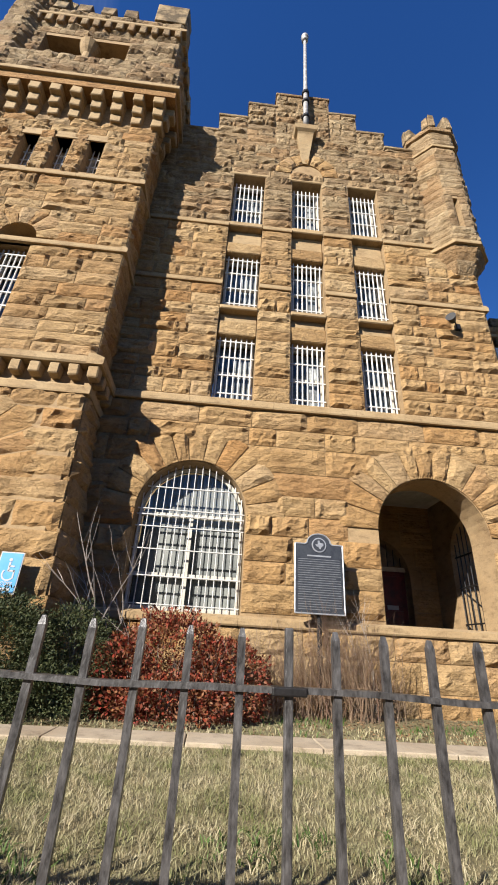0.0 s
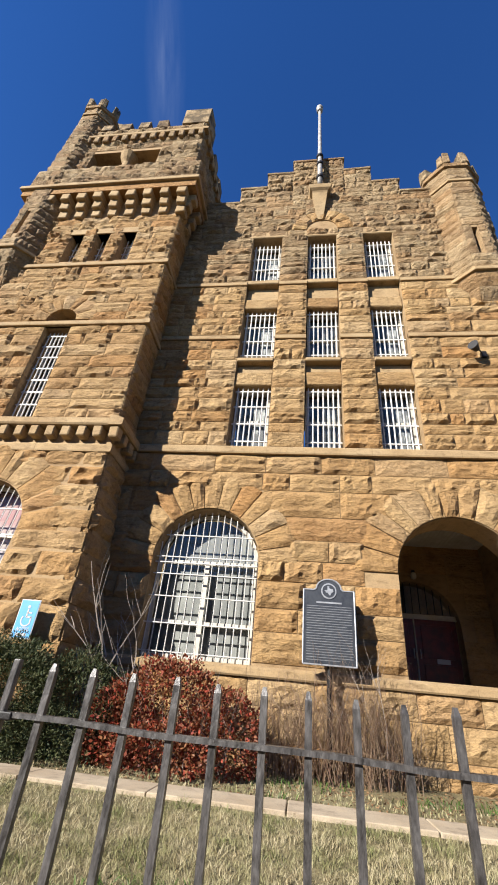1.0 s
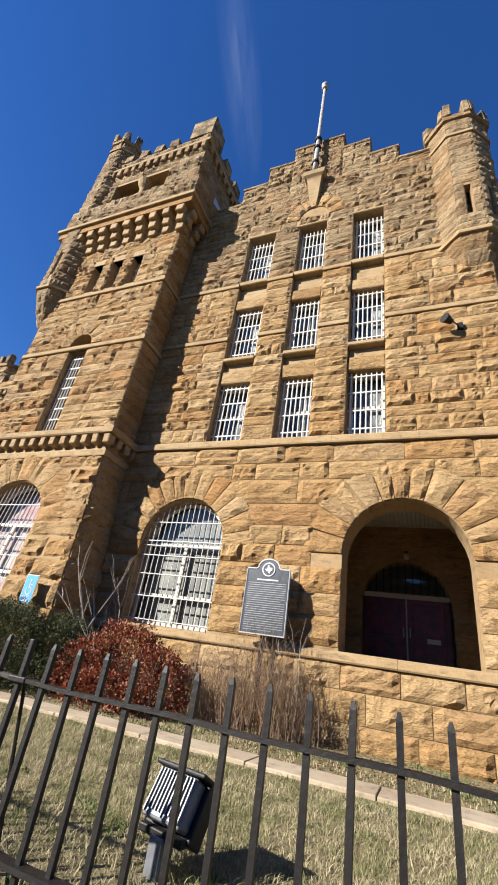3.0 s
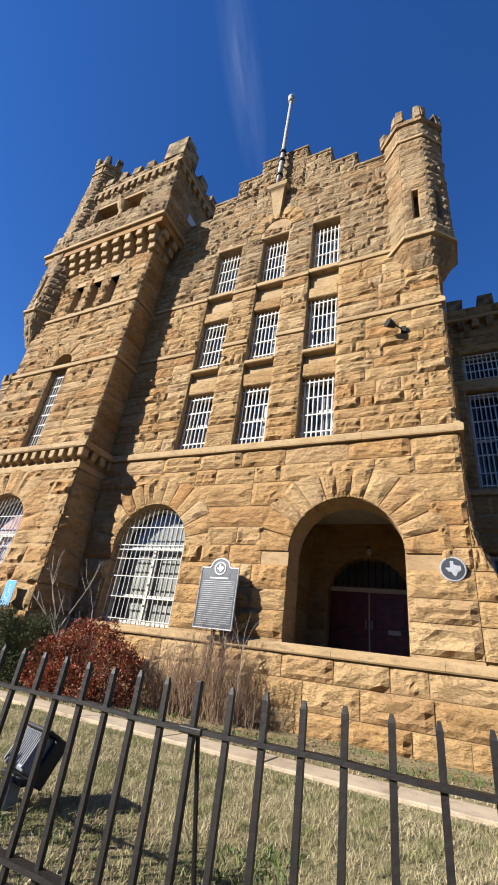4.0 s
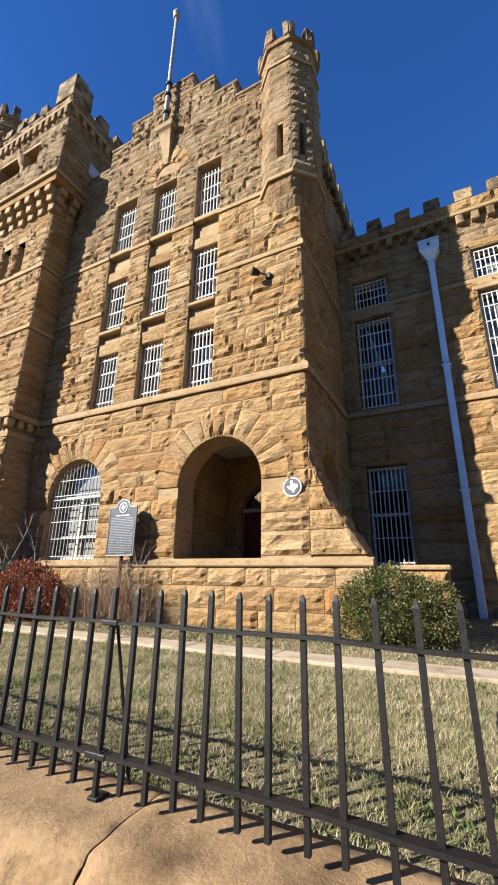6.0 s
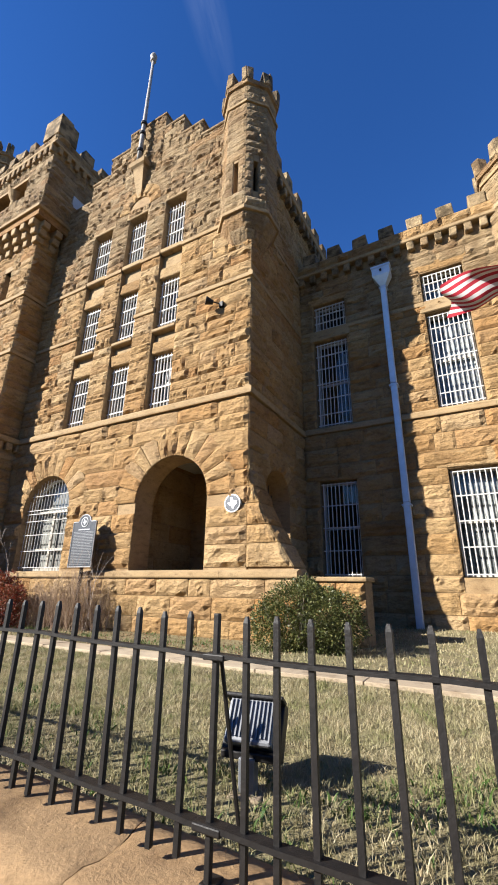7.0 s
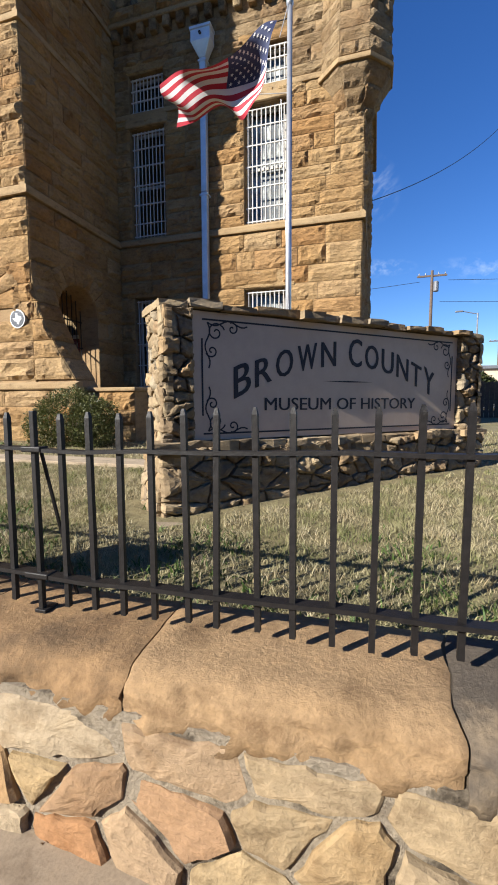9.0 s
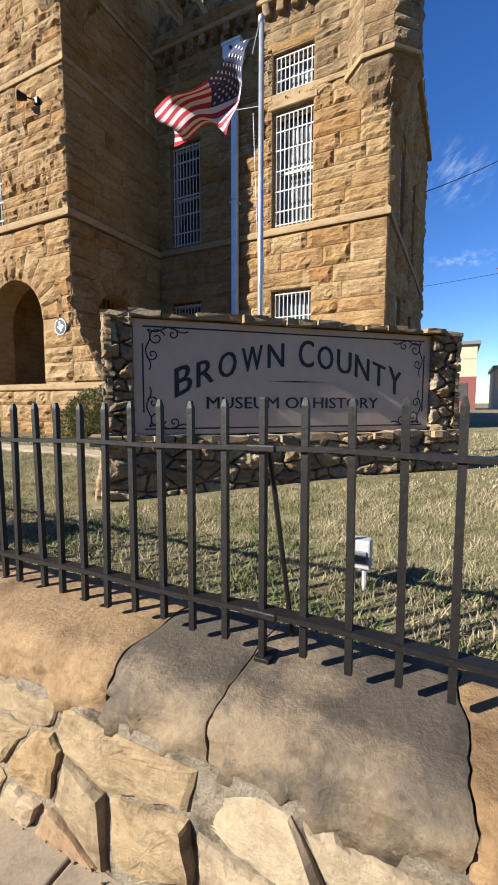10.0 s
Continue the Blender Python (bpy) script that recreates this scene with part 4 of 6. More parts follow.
face_stones(courses(YC + 0.05, 10.0, 12.76, 13.75, 0.26, None, 0.35, 0.8), side_plane(XC - 0.05), tower, worn=True)
# upper stage with its open loggia
YU, XU = YT - 0.14, XTR + 0.06
F_UP = front_plane(YU)
LOG = ("rect", -5.45, -3.35, 14.12, 14.95)
slab("stage_backing", XTL, XU, 13.75, 16.4, [LOG], F_UP, 0.5, M_MORTAR, tower)
slab("stage_backing", YU + 0.5, 10.0, 13.75, 16.4, [], side_plane(XU), 0.5, M_MORTAR, tower)
slab("stage_backing", YU + 0.5, 10.0, 13.75, 16.4, [], lambda u, z, d: (XTL - d, u, z), 0.4, M_MORTAR, tower)
part("loggia_back", box(XTL, XU - 0.5, YU + 2.2, YU + 2.4, 13.75, 16.4), M_FACE, tower)
part("loggia_column", lathe([(0.2, 14.08), (0.2, 14.16), (0.13, 14.2), (0.12, 14.6), (0.2, 14.75), (0.28, 14.96)], 14, (-4.4, YU + 0.2)), M_TRIM, tower)
face_stones(courses(XTL, XU, 13.75, 15.6, 0.26, openings_block([LOG]), 0.3, 0.7) + courses(XTL, XU, 15.9, 16.4, 0.25, None, 0.3, 0.6), F_UP, tower, worn=True)
face_stones(courses(YU, 10.0, 13.75, 15.6, 0.26, None, 0.35, 0.8) + courses(YU, 10.0, 15.9, 16.4, 0.25, None, 0.35, 0.7), side_plane(XU), tower, worn=True)
block_row([(XU + 0.02 - 0.30 * i - 0.17, XU + 0.02 - 0.30 * i, 15.45, 15.75, -0.05, 0.14) for i in range(13)], F_UP, tower, 0, "dentil", M_PIECEW)
block_row([(YU + 0.05 + 0.34 * i, YU + 0.22 + 0.34 * i, 15.45, 15.75, -0.05, 0.14) for i in range(12)], side_plane(XU), tower, 0, "dentil")
belt([(XTL, XU - 0.046)], 15.75, 15.88, 0.14, F_UP, tower)
belt([(YU - 0.14, 9.9)], 15.75, 15.88, 0.14, side_plane(XU), tower)
block_row([(XU - 0.80, XU + 0.05, 16.4, 17.35, 0.05, -0.42)], F_UP, tower, 0, "corner_merlon", M_MERLON, 0.05)
block_row([(-3.42 - 0.62 * i - 0.36, -3.42 - 0.62 * i, 16.4, 16.8, 0.04, -0.4) for i in range(4)], F_UP, tower, 0, "merlon", M_MERLON, rough=0.04)
block_row([(YU + 0.0, YU + 0.7, 16.4, 17.3, 0.04, -0.4)] + [(YU + 1.05 + 0.8 * i, YU + 1.5 + 0.8 * i, 16.4, 16.85, 0.04, -0.4) for i in range(4)], side_plane(XU), tower, 0, "merlon", M_MERLON, rough=0.04)
tagged(part("roof_tower", box(XTL, XU - 0.1, YU + 0.3, 9.9, 16.2, 16.35), M_ROOF), "flat tar tower roof", "roof", kind="structure")
tagged(part("roof_main", box(-6.0, XR - 0.3, YF + 0.45, 16.0, 12.0, 12.2), M_ROOF), "flat tar roof behind the parapet", "roof", kind="structure")
tagged(part("roof_flashing", box(-2.13, -2.05, 6.36, 6.85, 13.7, 14.4, 0.01), M_SIGNW), "white sheet-metal flashing against the tower side", "flashing")

# ---- the side wings ----


def wing(name, x0, x1, y, flip, label):
    w = empty(name, label, "wall", kind="structure")
    F = front_plane(y)
    wins = []
    xs = ((5.56, 6.46), (8.38, 9.33)) if not flip else ((-8.2, -7.3), (-11.0, -10.1))
    for a, b in xs:
        wins += [("rect", a, b, 1.70, 3.88), ("rect", a, b, 5.28, 7.74), ("rect", a, b, 8.08, 8.92)]
    slab("wall_backing", x0, x1, ZB, 10.05, wins, F, 0.5, M_MORTAR, w)
    hb = openings_block(wins)
    lowr = courses(x0, x1, 0.65, 5.08, 0.37, hb, 0.45, 1.1)
    face_stones(lowr, F, w, 150, turn=FACING)
    w2 = empty(name + "_upper", "rock-faced sandstone of the wing's upper storeys", "wall", kind="structure")
    face_stones(courses(x0, x1, 5.26, 8.0, 0.28, hb, 0.35, 0.9), F, w2, 200, turn=FACING)
    face_stones(courses(x0, x1, 8.1, 9.65, 0.27, hb, 0.35, 0.85), F, w2, 90, turn=FACING, worn=True)
    belt([(x0 + 0.1, x1 - 0.046)], 5.10, 5.26, 0.07, F, w)
    cuts = [x0] + [v for p in sorted(xs) for v in p] + [x1]
    belt(list(zip(cuts[::2], cuts[1::2])), 7.95, 8.08, 0.06, F, w)
    for a, b in xs:
        block_row([(a - 0.1, b + 0.1, 7.75, 8.07, 0.05, -0.4)], F, w, 0, "transom_stone", M_TRIM, 0.004)
        block_row([(a - 0.2, b + 0.2, 3.89, 4.25, 0.03, -0.4)], F, w, 0, "lintel", M_PIECE, 0.03)
        block_row([(a - 0.12, b + 0.12, 8.93, 9.2, 0.03, -0.4)], F, w, 0, "lintel", M_PIECE, 0.03)
        barred_window(F, a + 0.02, b - 0.02, 1.72, 3.86, 0.22, 9, [0.02, 0.26, 0.5, 0.74, 0.98], "barred sash window with white frame and bars", blind=M_BLIND if a > 8 else None, bar_back=0.08)
        barred_window(F, a + 0.02, b - 0.02, 5.3, 7.72, 0.22, 9, [0.02, 0.14, 0.32, 0.5, 0.68, 0.84, 0.98], "tall barred window with close cross bars", blind=M_BLIND if a > 8 else None, bar_back=0.08)
        barred_window(F, a + 0.02, b - 0.02, 8.1, 8.9, 0.22, 9, [0.05, 0.35, 0.65, 0.95], "short barred upper window", sashes=(), blind=M_BLIND if a > 8 else None, bar_back=0.08)
    # cornice and battlements
    k = int((x1 - x0) / 0.33)
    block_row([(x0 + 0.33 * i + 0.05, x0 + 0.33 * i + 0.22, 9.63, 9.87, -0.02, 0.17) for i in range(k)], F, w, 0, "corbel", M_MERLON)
    belt([(x0, x1)], 9.87, 10.01, 0.19, F, w)
    slab("parapet", x0, x1, 10.01, 10.30, [], front_plane(y - 0.12), 0.4, M_FACE, w)
    face_stones(courses(x0, x1, 10.02, 10.30, 0.28, None, 0.4, 0.8), front_plane(y - 0.12), w)
    m = int((x1 - x0) / 0.72)
    block_row([(x0 + 0.2 + 0.72 * i, x0 + 0.58 + 0.72 * i, 10.30, 10.66, 0.13, -0.25) for i in range(m)], F, w, 0, "merlon", M_MERLON, rough=0.03)
    return w


YW, XWR = 9.18, 10.92
wing("wall_wing", XR, XWR, YW, False, "crenellated sandstone side wing with barred windows")
wing("wall_far_wing", -13.1, XTL, YW, True, "crenellated sandstone wing beyond the tower")
S_WING = side_plane(XWR)
wside = empty("wall_wing_side", "sandstone end wall of the side wing", "wall", kind="structure")
SW = [("rect", 10.6, 11.4, 5.3, 7.7), ("rect", 13.0, 13.8, 5.3, 7.7), ("rect", 10.6, 11.4, 1.7, 3.9), ("rect", 13.0, 13.8, 1.7, 3.9)]
slab("wall_backing", YW + 0.01, 17.0, ZB, 10.1, SW, S_WING, 0.5, M_MORTAR, wside)
face_stones(courses(YW, 17.0, 0.65, 5.08, 0.37, openings_block(SW), 0.5, 1.2) + courses(YW, 17.0, 5.26, 10.05, 0.32, openings_block(SW), 0.5, 1.0), S_WING, wside)
belt([(YW - 0.07, 17.0)], 5.10, 5.26, 0.07, S_WING, wside)
belt([(YW - 0.2, 17.0)], 9.87, 10.01, 0.19, S_WING, wside)
block_row([(10.2 + 0.72 * i, 10.58 + 0.72 * i, 10.1, 10.55, 0.13, -0.25) for i in range(9)], S_WING, wside, 0, "merlon", M_MERLON, rough=0.03)
for o in SW:
    barred_window(S_WING, o[1] + 0.02, o[2] - 0.02, o[3] + 0.02, o[4] - 0.02, 0.22, 8, [0.05, 0.3, 0.55, 0.8], "barred window in the wing's end wall", bar_back=0.08)
turret("turret_wing", 10.72, 9.42, 0.66, 6.95, 7.83, 10.85, 11.5, "round crenellated turret on the wing's corner", (0.0, math.pi / 4), (8.9, 9.85))
turret("turret_far", -13.1, 9.75, 0.62, 6.95, 7.83, 10.95, 11.7, "round crenellated turret beyond the tower", (0.0,), (9.4, 10.4))
tagged(part("roof_wing", box(XR + 0.1, XWR - 0.3, YW + 0.3, 16.8, 9.8, 9.95), M_ROOF), "flat tar roof of the wing", "roof", kind="structure")
tagged(part("wall_rear", box(-13.1, XWR, 16.9, 17.2, ZB, 10.05), M_MORTAR), "plain rear wall", "wall", kind="structure")
tagged(part("wall_far_side", box(-13.4, -13.1, YW, 17.2, ZB, 10.05), M_MORTAR), "plain side wall", "wall", kind="structure")
# low stone wall beside the porch steps
sw = tagged(part("step_wall", box(XR + 0.9, 7.14, 6.52, 6.95, 0.5, 1.56), M_MORTAR), "low sandstone parapet beside the porch steps", "wall", kind="structure")
face_stones(courses(XR + 0.95, 7.14, 0.62, 1.55, 0.34), front_plane(6.52), sw, 20, turn=FACING)
part("coping_stone", box(XR + 0.98, 7.18, 6.46, 7.0, 1.56, 1.63, 0.015), M_TRIM, sw)

# ---- ground ----


def lawn(x, y):
    if y < 4.2:
        z = 0.45 + 0.17 * max(0.0, (y - 1.3) / 2.9)
    else:
        z = 0.62 + 0.03 * min(1.0, (y - 4.2) / 3)
    if y > 7:
        z += 0.12 * min(1.0, (y - 7) / 2)
    return z + 0.012 * noise.noise(Vector((x * 1.3, y * 1.3, 0)))


ys = [-900, -120, -30, -8, 0.9, 1.0, 1.12] + [1.2 + 0.22 * i for i in range(24)] + [6.6, 7, 8, 9.2, 12, 17, 26, 45, 90, 300, 1200]
xs = [-900, -200, -60, -25, -14] + [-12 + 0.5 * i for i in range(62)] + [20, 24, 32, 60, 200, 900]
gv, gf = [], []
for y in ys:
    for x in xs:
        z = -0.04 if y < 0.95 else (0.2 if y < 1.1 else (lawn(x, y) if y < 20 else 0.7))
        gv.append((x, y, z))
for j in range(len(ys) - 1):
    for i in range(len(xs) - 1):
        a = j * len(xs) + i
        gf.append((a, a + 1, a + len(xs) + 1, a + len(xs)))
tagged(mesh_ob("ground", gv, gf, M_SOIL), "dry lawn soil reaching to the far street", "ground", kind="structure")
# Not seen: blocks low sky behind the camera so shaded stone stays dark.
tagged(part("wall_street", box(-70, 80, -17, -16, -0.1, 8.6), M_BRICK), "unseen plain dark wall, added across the street to block sky light", "wall", kind="structure")
# Unseen dark strip, added to cut light bounced onto the shaded walls.
tagged(part("road", box(-70, 80, -15.9, -2.75, -0.2, -0.03), M_ROAD), "unseen dark asphalt street, added to cut bounce light", "road", kind="structure")
walk_ob = empty("pavement", "pale worn concrete sidewalk in large slabs", "sidewalk", kind="structure")
for i in range(16):
    x = -5.3 + 1.52 * i
    for y0, y1 in ((-2.6, -0.86), (-0.85, 0.93)):
        part("slab", box(x, x + 1.51, y0, y1, -0.12, -0.02, 0.008), M_WALK, walk_ob)
path = empty("path", "narrow pale concrete path across the lawn", "path", kind="structure")
for i in range(15):
    x = -8 + 1.12 * i
    part("slab", box(x, x + 1.11, 4.06, 4.50, 0.5, 0.645 + 0.004 * math.sin(i), 0.008), M_PATH, path)

# ---- retaining wall ----


TIPS = [(-10, 1.44), (0.3, 1.390), (2.1, 1.367), (4.06, 1.350), (6.8, 1.355), (7.9, 1.329), (9.7, 1.323), (10.25, 1.313), (10.8, 1.331), (11.9, 1.350), (18, 1.335)]


def tip(x):
    """The height of the picket tips along the fence."""
    for (a, za), (b, zb) in zip(TIPS, TIPS[1:]):
        if x <= b:
            return za + (zb - za) * (x - a) / (b - a)
    return TIPS[-1][1]


def fence_y(x):
    return 1.238 - 0.0041 * x


def cap_z(x):
    return tip(x) - 0.785


def clip(poly, px, pz, nx, nz):
    out = []
    for (ax, az), (bx, bz) in zip(poly, poly[1:] + poly[:1]):
        da, db = (ax - px) * nx + (az - pz) * nz, (bx - px) * nx + (bz - pz) * nz
        if da <= 0:
            out.append((ax, az))
        if (da < 0 < db) or (db < 0 < da):
            t = da / (da - db)
            out.append((ax + (bx - ax) * t, az + (bz - az) * t))
    return out


def rubble(u0, u1, z0, z1, size, plane, parent, material, gap=0.012, proud=0.045, name="rubble_stone", flat=1.5, seed=1):
    """Irregular stones set in mortar, each cut where it meets its neighbours."""
    rg = random.Random(seed)
    nu, nz = max(1, round((u1 - u0) / (size * flat))), max(1, round((z1 - z0) / size))
    seeds = []
    for j in range(nz):
        for i in range(nu):
            if rg.random() < 0.14:
                continue
            seeds.append((u0 + (i + 0.5 + (0.5 if j % 2 else 0) * 0.8 + rg.uniform(-0.42, 0.42)) * (u1 - u0) / nu, z0 + (j + 0.5 + rg.uniform(-0.38, 0.38)) * (z1 - z0) / nz))
    for si, (su, sz) in enumerate(seeds):
        poly = [(u0, z0), (u1, z0), (u1, z1), (u0, z1)]
        for k, (ou, oz) in enumerate(seeds):
            if k == si or abs(ou - su) > 4 * size * flat:
                continue
            du, dz = (ou - su) / flat ** 2, (oz - sz)
            mx, mz = (ou + su) / 2, (oz + sz) / 2
            ln = math.hypot(du, dz)
            if ln < 1e-6:
                continue
            poly = clip(poly, mx - du / ln * gap, mz - dz / ln * gap, du / ln, dz / ln)
            if len(poly) < 3:
                break
        if len(poly) < 3:
            continue
        cu, cz = sum(p[0] for p in poly) / len(poly), sum(p[1] for p in poly) / len(poly)
        fine = []
        for a, b in zip(poly, poly[1:] + poly[:1]):
            fine.append(a)
            ln = math.hypot(b[0] - a[0], b[1] - a[1])
            for k in range(1, int(ln / (size * 0.28)) + 1):
                f = k / (int(ln / (size * 0.28)) + 1)
                fine.append((a[0] + (b[0] - a[0]) * f + rg.uniform(-0.007, 0.007), a[1] + (b[1] - a[1]) * f + rg.uniform(-0.007, 0.007)))
        n = len(fine)
        pr = proud * rg.uniform(0.7, 1.25)
        tu, tz, sd = rg.uniform(-0.25, 0.25), rg.uniform(-0.2, 0.3), rg.uniform(0, 90)
        V = [plane(u, z, -0.03) for u, z in fine]
        for sc, lift in ((1.0, 0.30), (0.94, 0.78), (0.72, 0.95), (0.45, 1.0), (0.18, 1.0)):
            for u, z in fine:
                q, r = cu + (u - cu) * sc, cz + (z - cz) * sc
                d = pr * lift * (1 + 0.5 * noise.noise(Vector((q * 9 + sd, r * 9, sd))) + 0.25 * noise.noise(Vector((q * 24, r * 24 + sd, 1))))
                V.append(plane(q, r, d + (tu * (q - cu) + tz * (r - cz)) * (0.5 if sc < 1 else 0.2)))
        F = []
        for i in range(n):
            j = (i + 1) % n
            for r in range(5):
                F.append((r * n + i, r * n + j, (r + 1) * n + j, (r + 1) * n + i))
        F.append(tuple(5 * n + i for i in range(n)))
        mesh_ob(name, V, F, material, parent)


rw = empty("retaining_wall", "low rubble-stone retaining wall under sandstone coping", "wall", kind="structure")
V = []
for x in (-6, 18):
    V += [(x, 0.865, -0.1), (x, 0.93, cap_z(x) - 0.16), (x, 1.36, cap_z(x) - 0.16), (x, 1.36, -0.1)]
mesh_ob("wall_core", V, [(0, 1, 5, 4), (1, 2, 6, 5), (2, 3, 7, 6), (3, 0, 4, 7), (0, 3, 2, 1), (4, 5, 6, 7)], M_RMORT, rw)
rubble(7.2, 15.0, -0.06, 0.385, 0.155, lambda u, z, d: (u, 0.925 - 0.14 * (0.36 - z) - d, z), rw, M_RUBBLE, 0.012, 0.020, seed=5, flat=1.6)
joints = [-6.0, -4.7, -3.2, -2.2, -0.6, 0.7, 1.5, 2.9, 4.0, 5.15, 6.2, 7.5, 9.04, 9.73, 10.52, 11.49, 11.86, 12.45, 13.7, 14.6, 15.9, 17.0]
for q, (a, b) in enumerate(zip(joints, joints[1:])):
    n = max(6, round((b - a) / 0.022))
    rows_ = []
    s = q * 3.7
    for i in range(n + 1):
        f = i / n
        x = a + 0.003 + (b - a - 0.006) * f
        endr = min(1.0, min(f, 1 - f) * (b - a) / 0.02)
        zt = cap_z(x)
        ln = []
        # a nearly flat top that rolls over into a rough pitched front
        for k in range(20):
            if k < 16:
                ang = math.pi / 2 * k / 15
                y = 1.12 - 0.19 * max(0.0, math.cos(ang)) ** 0.62
                z = zt - 0.185 + 0.178 * math.sin(ang) ** 0.62
            else:
                y, z = 1.12 + 0.07 * (k - 15), zt - 0.007 + 0.002 * (k - 15)
            low = max(0.0, 1 - k / 9)
            w = noise.noise(Vector((x * 3.0 + s, y * 5, z * 6))) * 0.008 + noise.noise(Vector((x * 11 + s, y * 13, z * 13))) * 0.0025
            w += low ** 0.6 * (0.030 * noise.noise(Vector((x * 6 + s, z * 13, 4))) + 0.024 * noise.noise(Vector((x * 17 + s, z * 34, 4))) + 0.013 * noise.noise(Vector((x * 42 + s, z * 70, 4))))
            pull = 0.004 * (1 - endr)
            da, db = x - a, b - x
            near = a if da < db else b
            wob = (0.035 * noise.noise(Vector((near * 5, y * 5, z * 5))) + 0.014 * noise.noise(Vector((near * 5, y * 22, z * 22)))) * max(0.0, 1 - min(da, db) / 0.16)
            ln.append((x + wob, y - w + pull, z + w * 0.3 * (1 if k > 6 else 0) - pull * (1 if k > 6 else 0)))
        ln += [(x, 1.40, zt - 0.19), (x, 0.96, zt - 0.19)]
        rows_.append(ln)
    m = len(rows_[0])
    V = [p for r in rows_ for p in r]
    F = [(i * m + k, i * m + (k + 1) % m, (i + 1) * m + (k + 1) % m, (i + 1) * m + k) for i in range(n) for k in range(m)]
    V += rows_[0] + rows_[-1]
    k0 = (n + 1) * m
    F += [tuple(k0 + k for k in range(m))[::-1], tuple(k0 + m + k for k in range(m))]
    mesh_ob("coping_stone", V, F, M_CAPGREY if q in (15, 16) else M_CAPMOTTLED if q == 13 else M_CAP, rw, smooth=True)

# ---- iron fence ----
fence = empty("iron_fence", "low black iron picket fence with flaking paint on the coping", "fence", at=(6, 1.21, 0.5))
inv = Matrix.Translation(fence.location).inverted()
h = 0.0098
pm = bmesh.new()
add_box(pm, -h, h, -h, h, -0.752, -0.022)
tp = [v for v in pm.verts if v.co.z > -0.1]
ext = bmesh.ops.extrude_face_region(pm, geom=[f for f in pm.faces if all(v in tp for v in f.verts)])
for v in ext["geom"]:
    if isinstance(v, bmesh.types.BMVert):
        v.co = Vector((v.co.x * 0.5, v.co.y * 0.55, 0.0))
pme = bpy.data.meshes.new("picket")
pm.to_mesh(pme)
pm.free()
pmw = pme.copy()
pme.materials.append(M_IRON)
pmw.materials.append(M_IRONLIT)
# posts, and how many pickets stand in the bay that follows each
BAYS = [(-9.5, 15), (-7.57, 15), (-5.64, 15), (-3.71, 15), (-1.765, 14), (0.172, 14), (2.098, 14), (4.06, 14), (5.99, 14), (7.905, 16), (10.006, 14), (11.89, 14), (13.82, 14), (15.75, 14)]
POSTS = [b for b, _ in BAYS]
for (a, k), (b, _) in zip(BAYS, BAYS[1:]):
    for i in range(k):
        x = a + (b - a) * (i + 1) / (k + 1) + rng.uniform(-0.004, 0.004)
        p = new("picket", pmw if x < 1.5 else pme)
        p.parent = fence
        p.matrix_parent_inverse = inv
        p.matrix_basis = pose(x, fence_y(x), tip(x) + rng.uniform(-0.005, 0.005), rng.uniform(-0.7, 0.7), rng.uniform(-0.6, 0.6), rng.uniform(-3, 3))
for a, b in zip(POSTS, POSTS[1:]):
    for dz, wd, th in ((-0.143, 0.019, 0.007), (-0.637, 0.024, 0.008)):
        bm = bmesh.new()
        n = 8
        prev = None
        for i in range(n + 1):
            x = a - 0.03 + (b - a + 0.06) * i / n
            sag = 0.004 * math.sin(i * 2.1 + a)
            y, z = fence_y(x), tip(x) + dz + sag + (0.003 if POSTS.index(a) % 2 else 0)
            c = [bm.verts.new(p) for p in ((x, y - wd, z - th), (x, y + wd, z - th), (x, y + wd, z + th), (x, y - wd, z + th))]
            if prev:
                for k in range(4):
                    bm.faces.new((prev[k], prev[(k + 1) % 4], c[(k + 1) % 4], c[k]))
            else:
                bm.faces.new(c[::-1])
            prev = c
        bm.faces.new(prev)
        bmesh.ops.recalc_face_normals(bm, faces=bm.faces)
        part("rail", bm, M_IRONLIT if a < 1.5 else M_IRON, fence).matrix_parent_inverse = inv
for x in POSTS:
    y = fence_y(x)
    part("post", box(x - 0.0108, x + 0.0108, y - 0.0108, y + 0.0108, cap_z(x) - 0.02, tip(x) + 0.004, 0.003), M_IRONLIT if x < 1.5 else M_IRON, fence).matrix_parent_inverse = inv
    part("joint_plate", box(x - 0.045, x + 0.045, y - 0.024, y + 0.024, tip(x) - 0.153, tip(x) - 0.132, 0.004), M_IRON, fence).matrix_parent_inverse = inv
    part("joint_plate", box(x - 0.055, x + 0.055, y - 0.028, y + 0.028, tip(x) - 0.650, tip(x) - 0.626, 0.005), M_IRON, fence).matrix_parent_inverse = inv
    part("foot_plate", box(x - 0.022, x + 0.030, y - 0.02, y + 0.05, cap_z(x) - 0.01, cap_z(x) + 0.008, 0.003), M_IRON, fence).matrix_parent_inverse = inv
    if x > 1:
        part("stay", rod((x + 0.01, y + 0.02, tip(x) - 0.15), (x + 0.04, y + 0.16, cap_z(x) - 0.03), 0.008, sides=6), M_IRON, fence).matrix_parent_inverse = inv

# ---- lettering ----


def letters(text, size, bold=0.0):
    cu = bpy.data.curves.new("lettering", "FONT")
    cu.body, cu.size, cu.align_x, cu.offset, cu.extrude, cu.resolution_u = text, size, "CENTER", bold, 0.0015, 3
    ob = new("lettering", cu)
    me = bpy.data.meshes.new_from_object(ob)
    bpy.data.objects.remove(ob)
    bpy.data.curves.remove(cu)
    return me


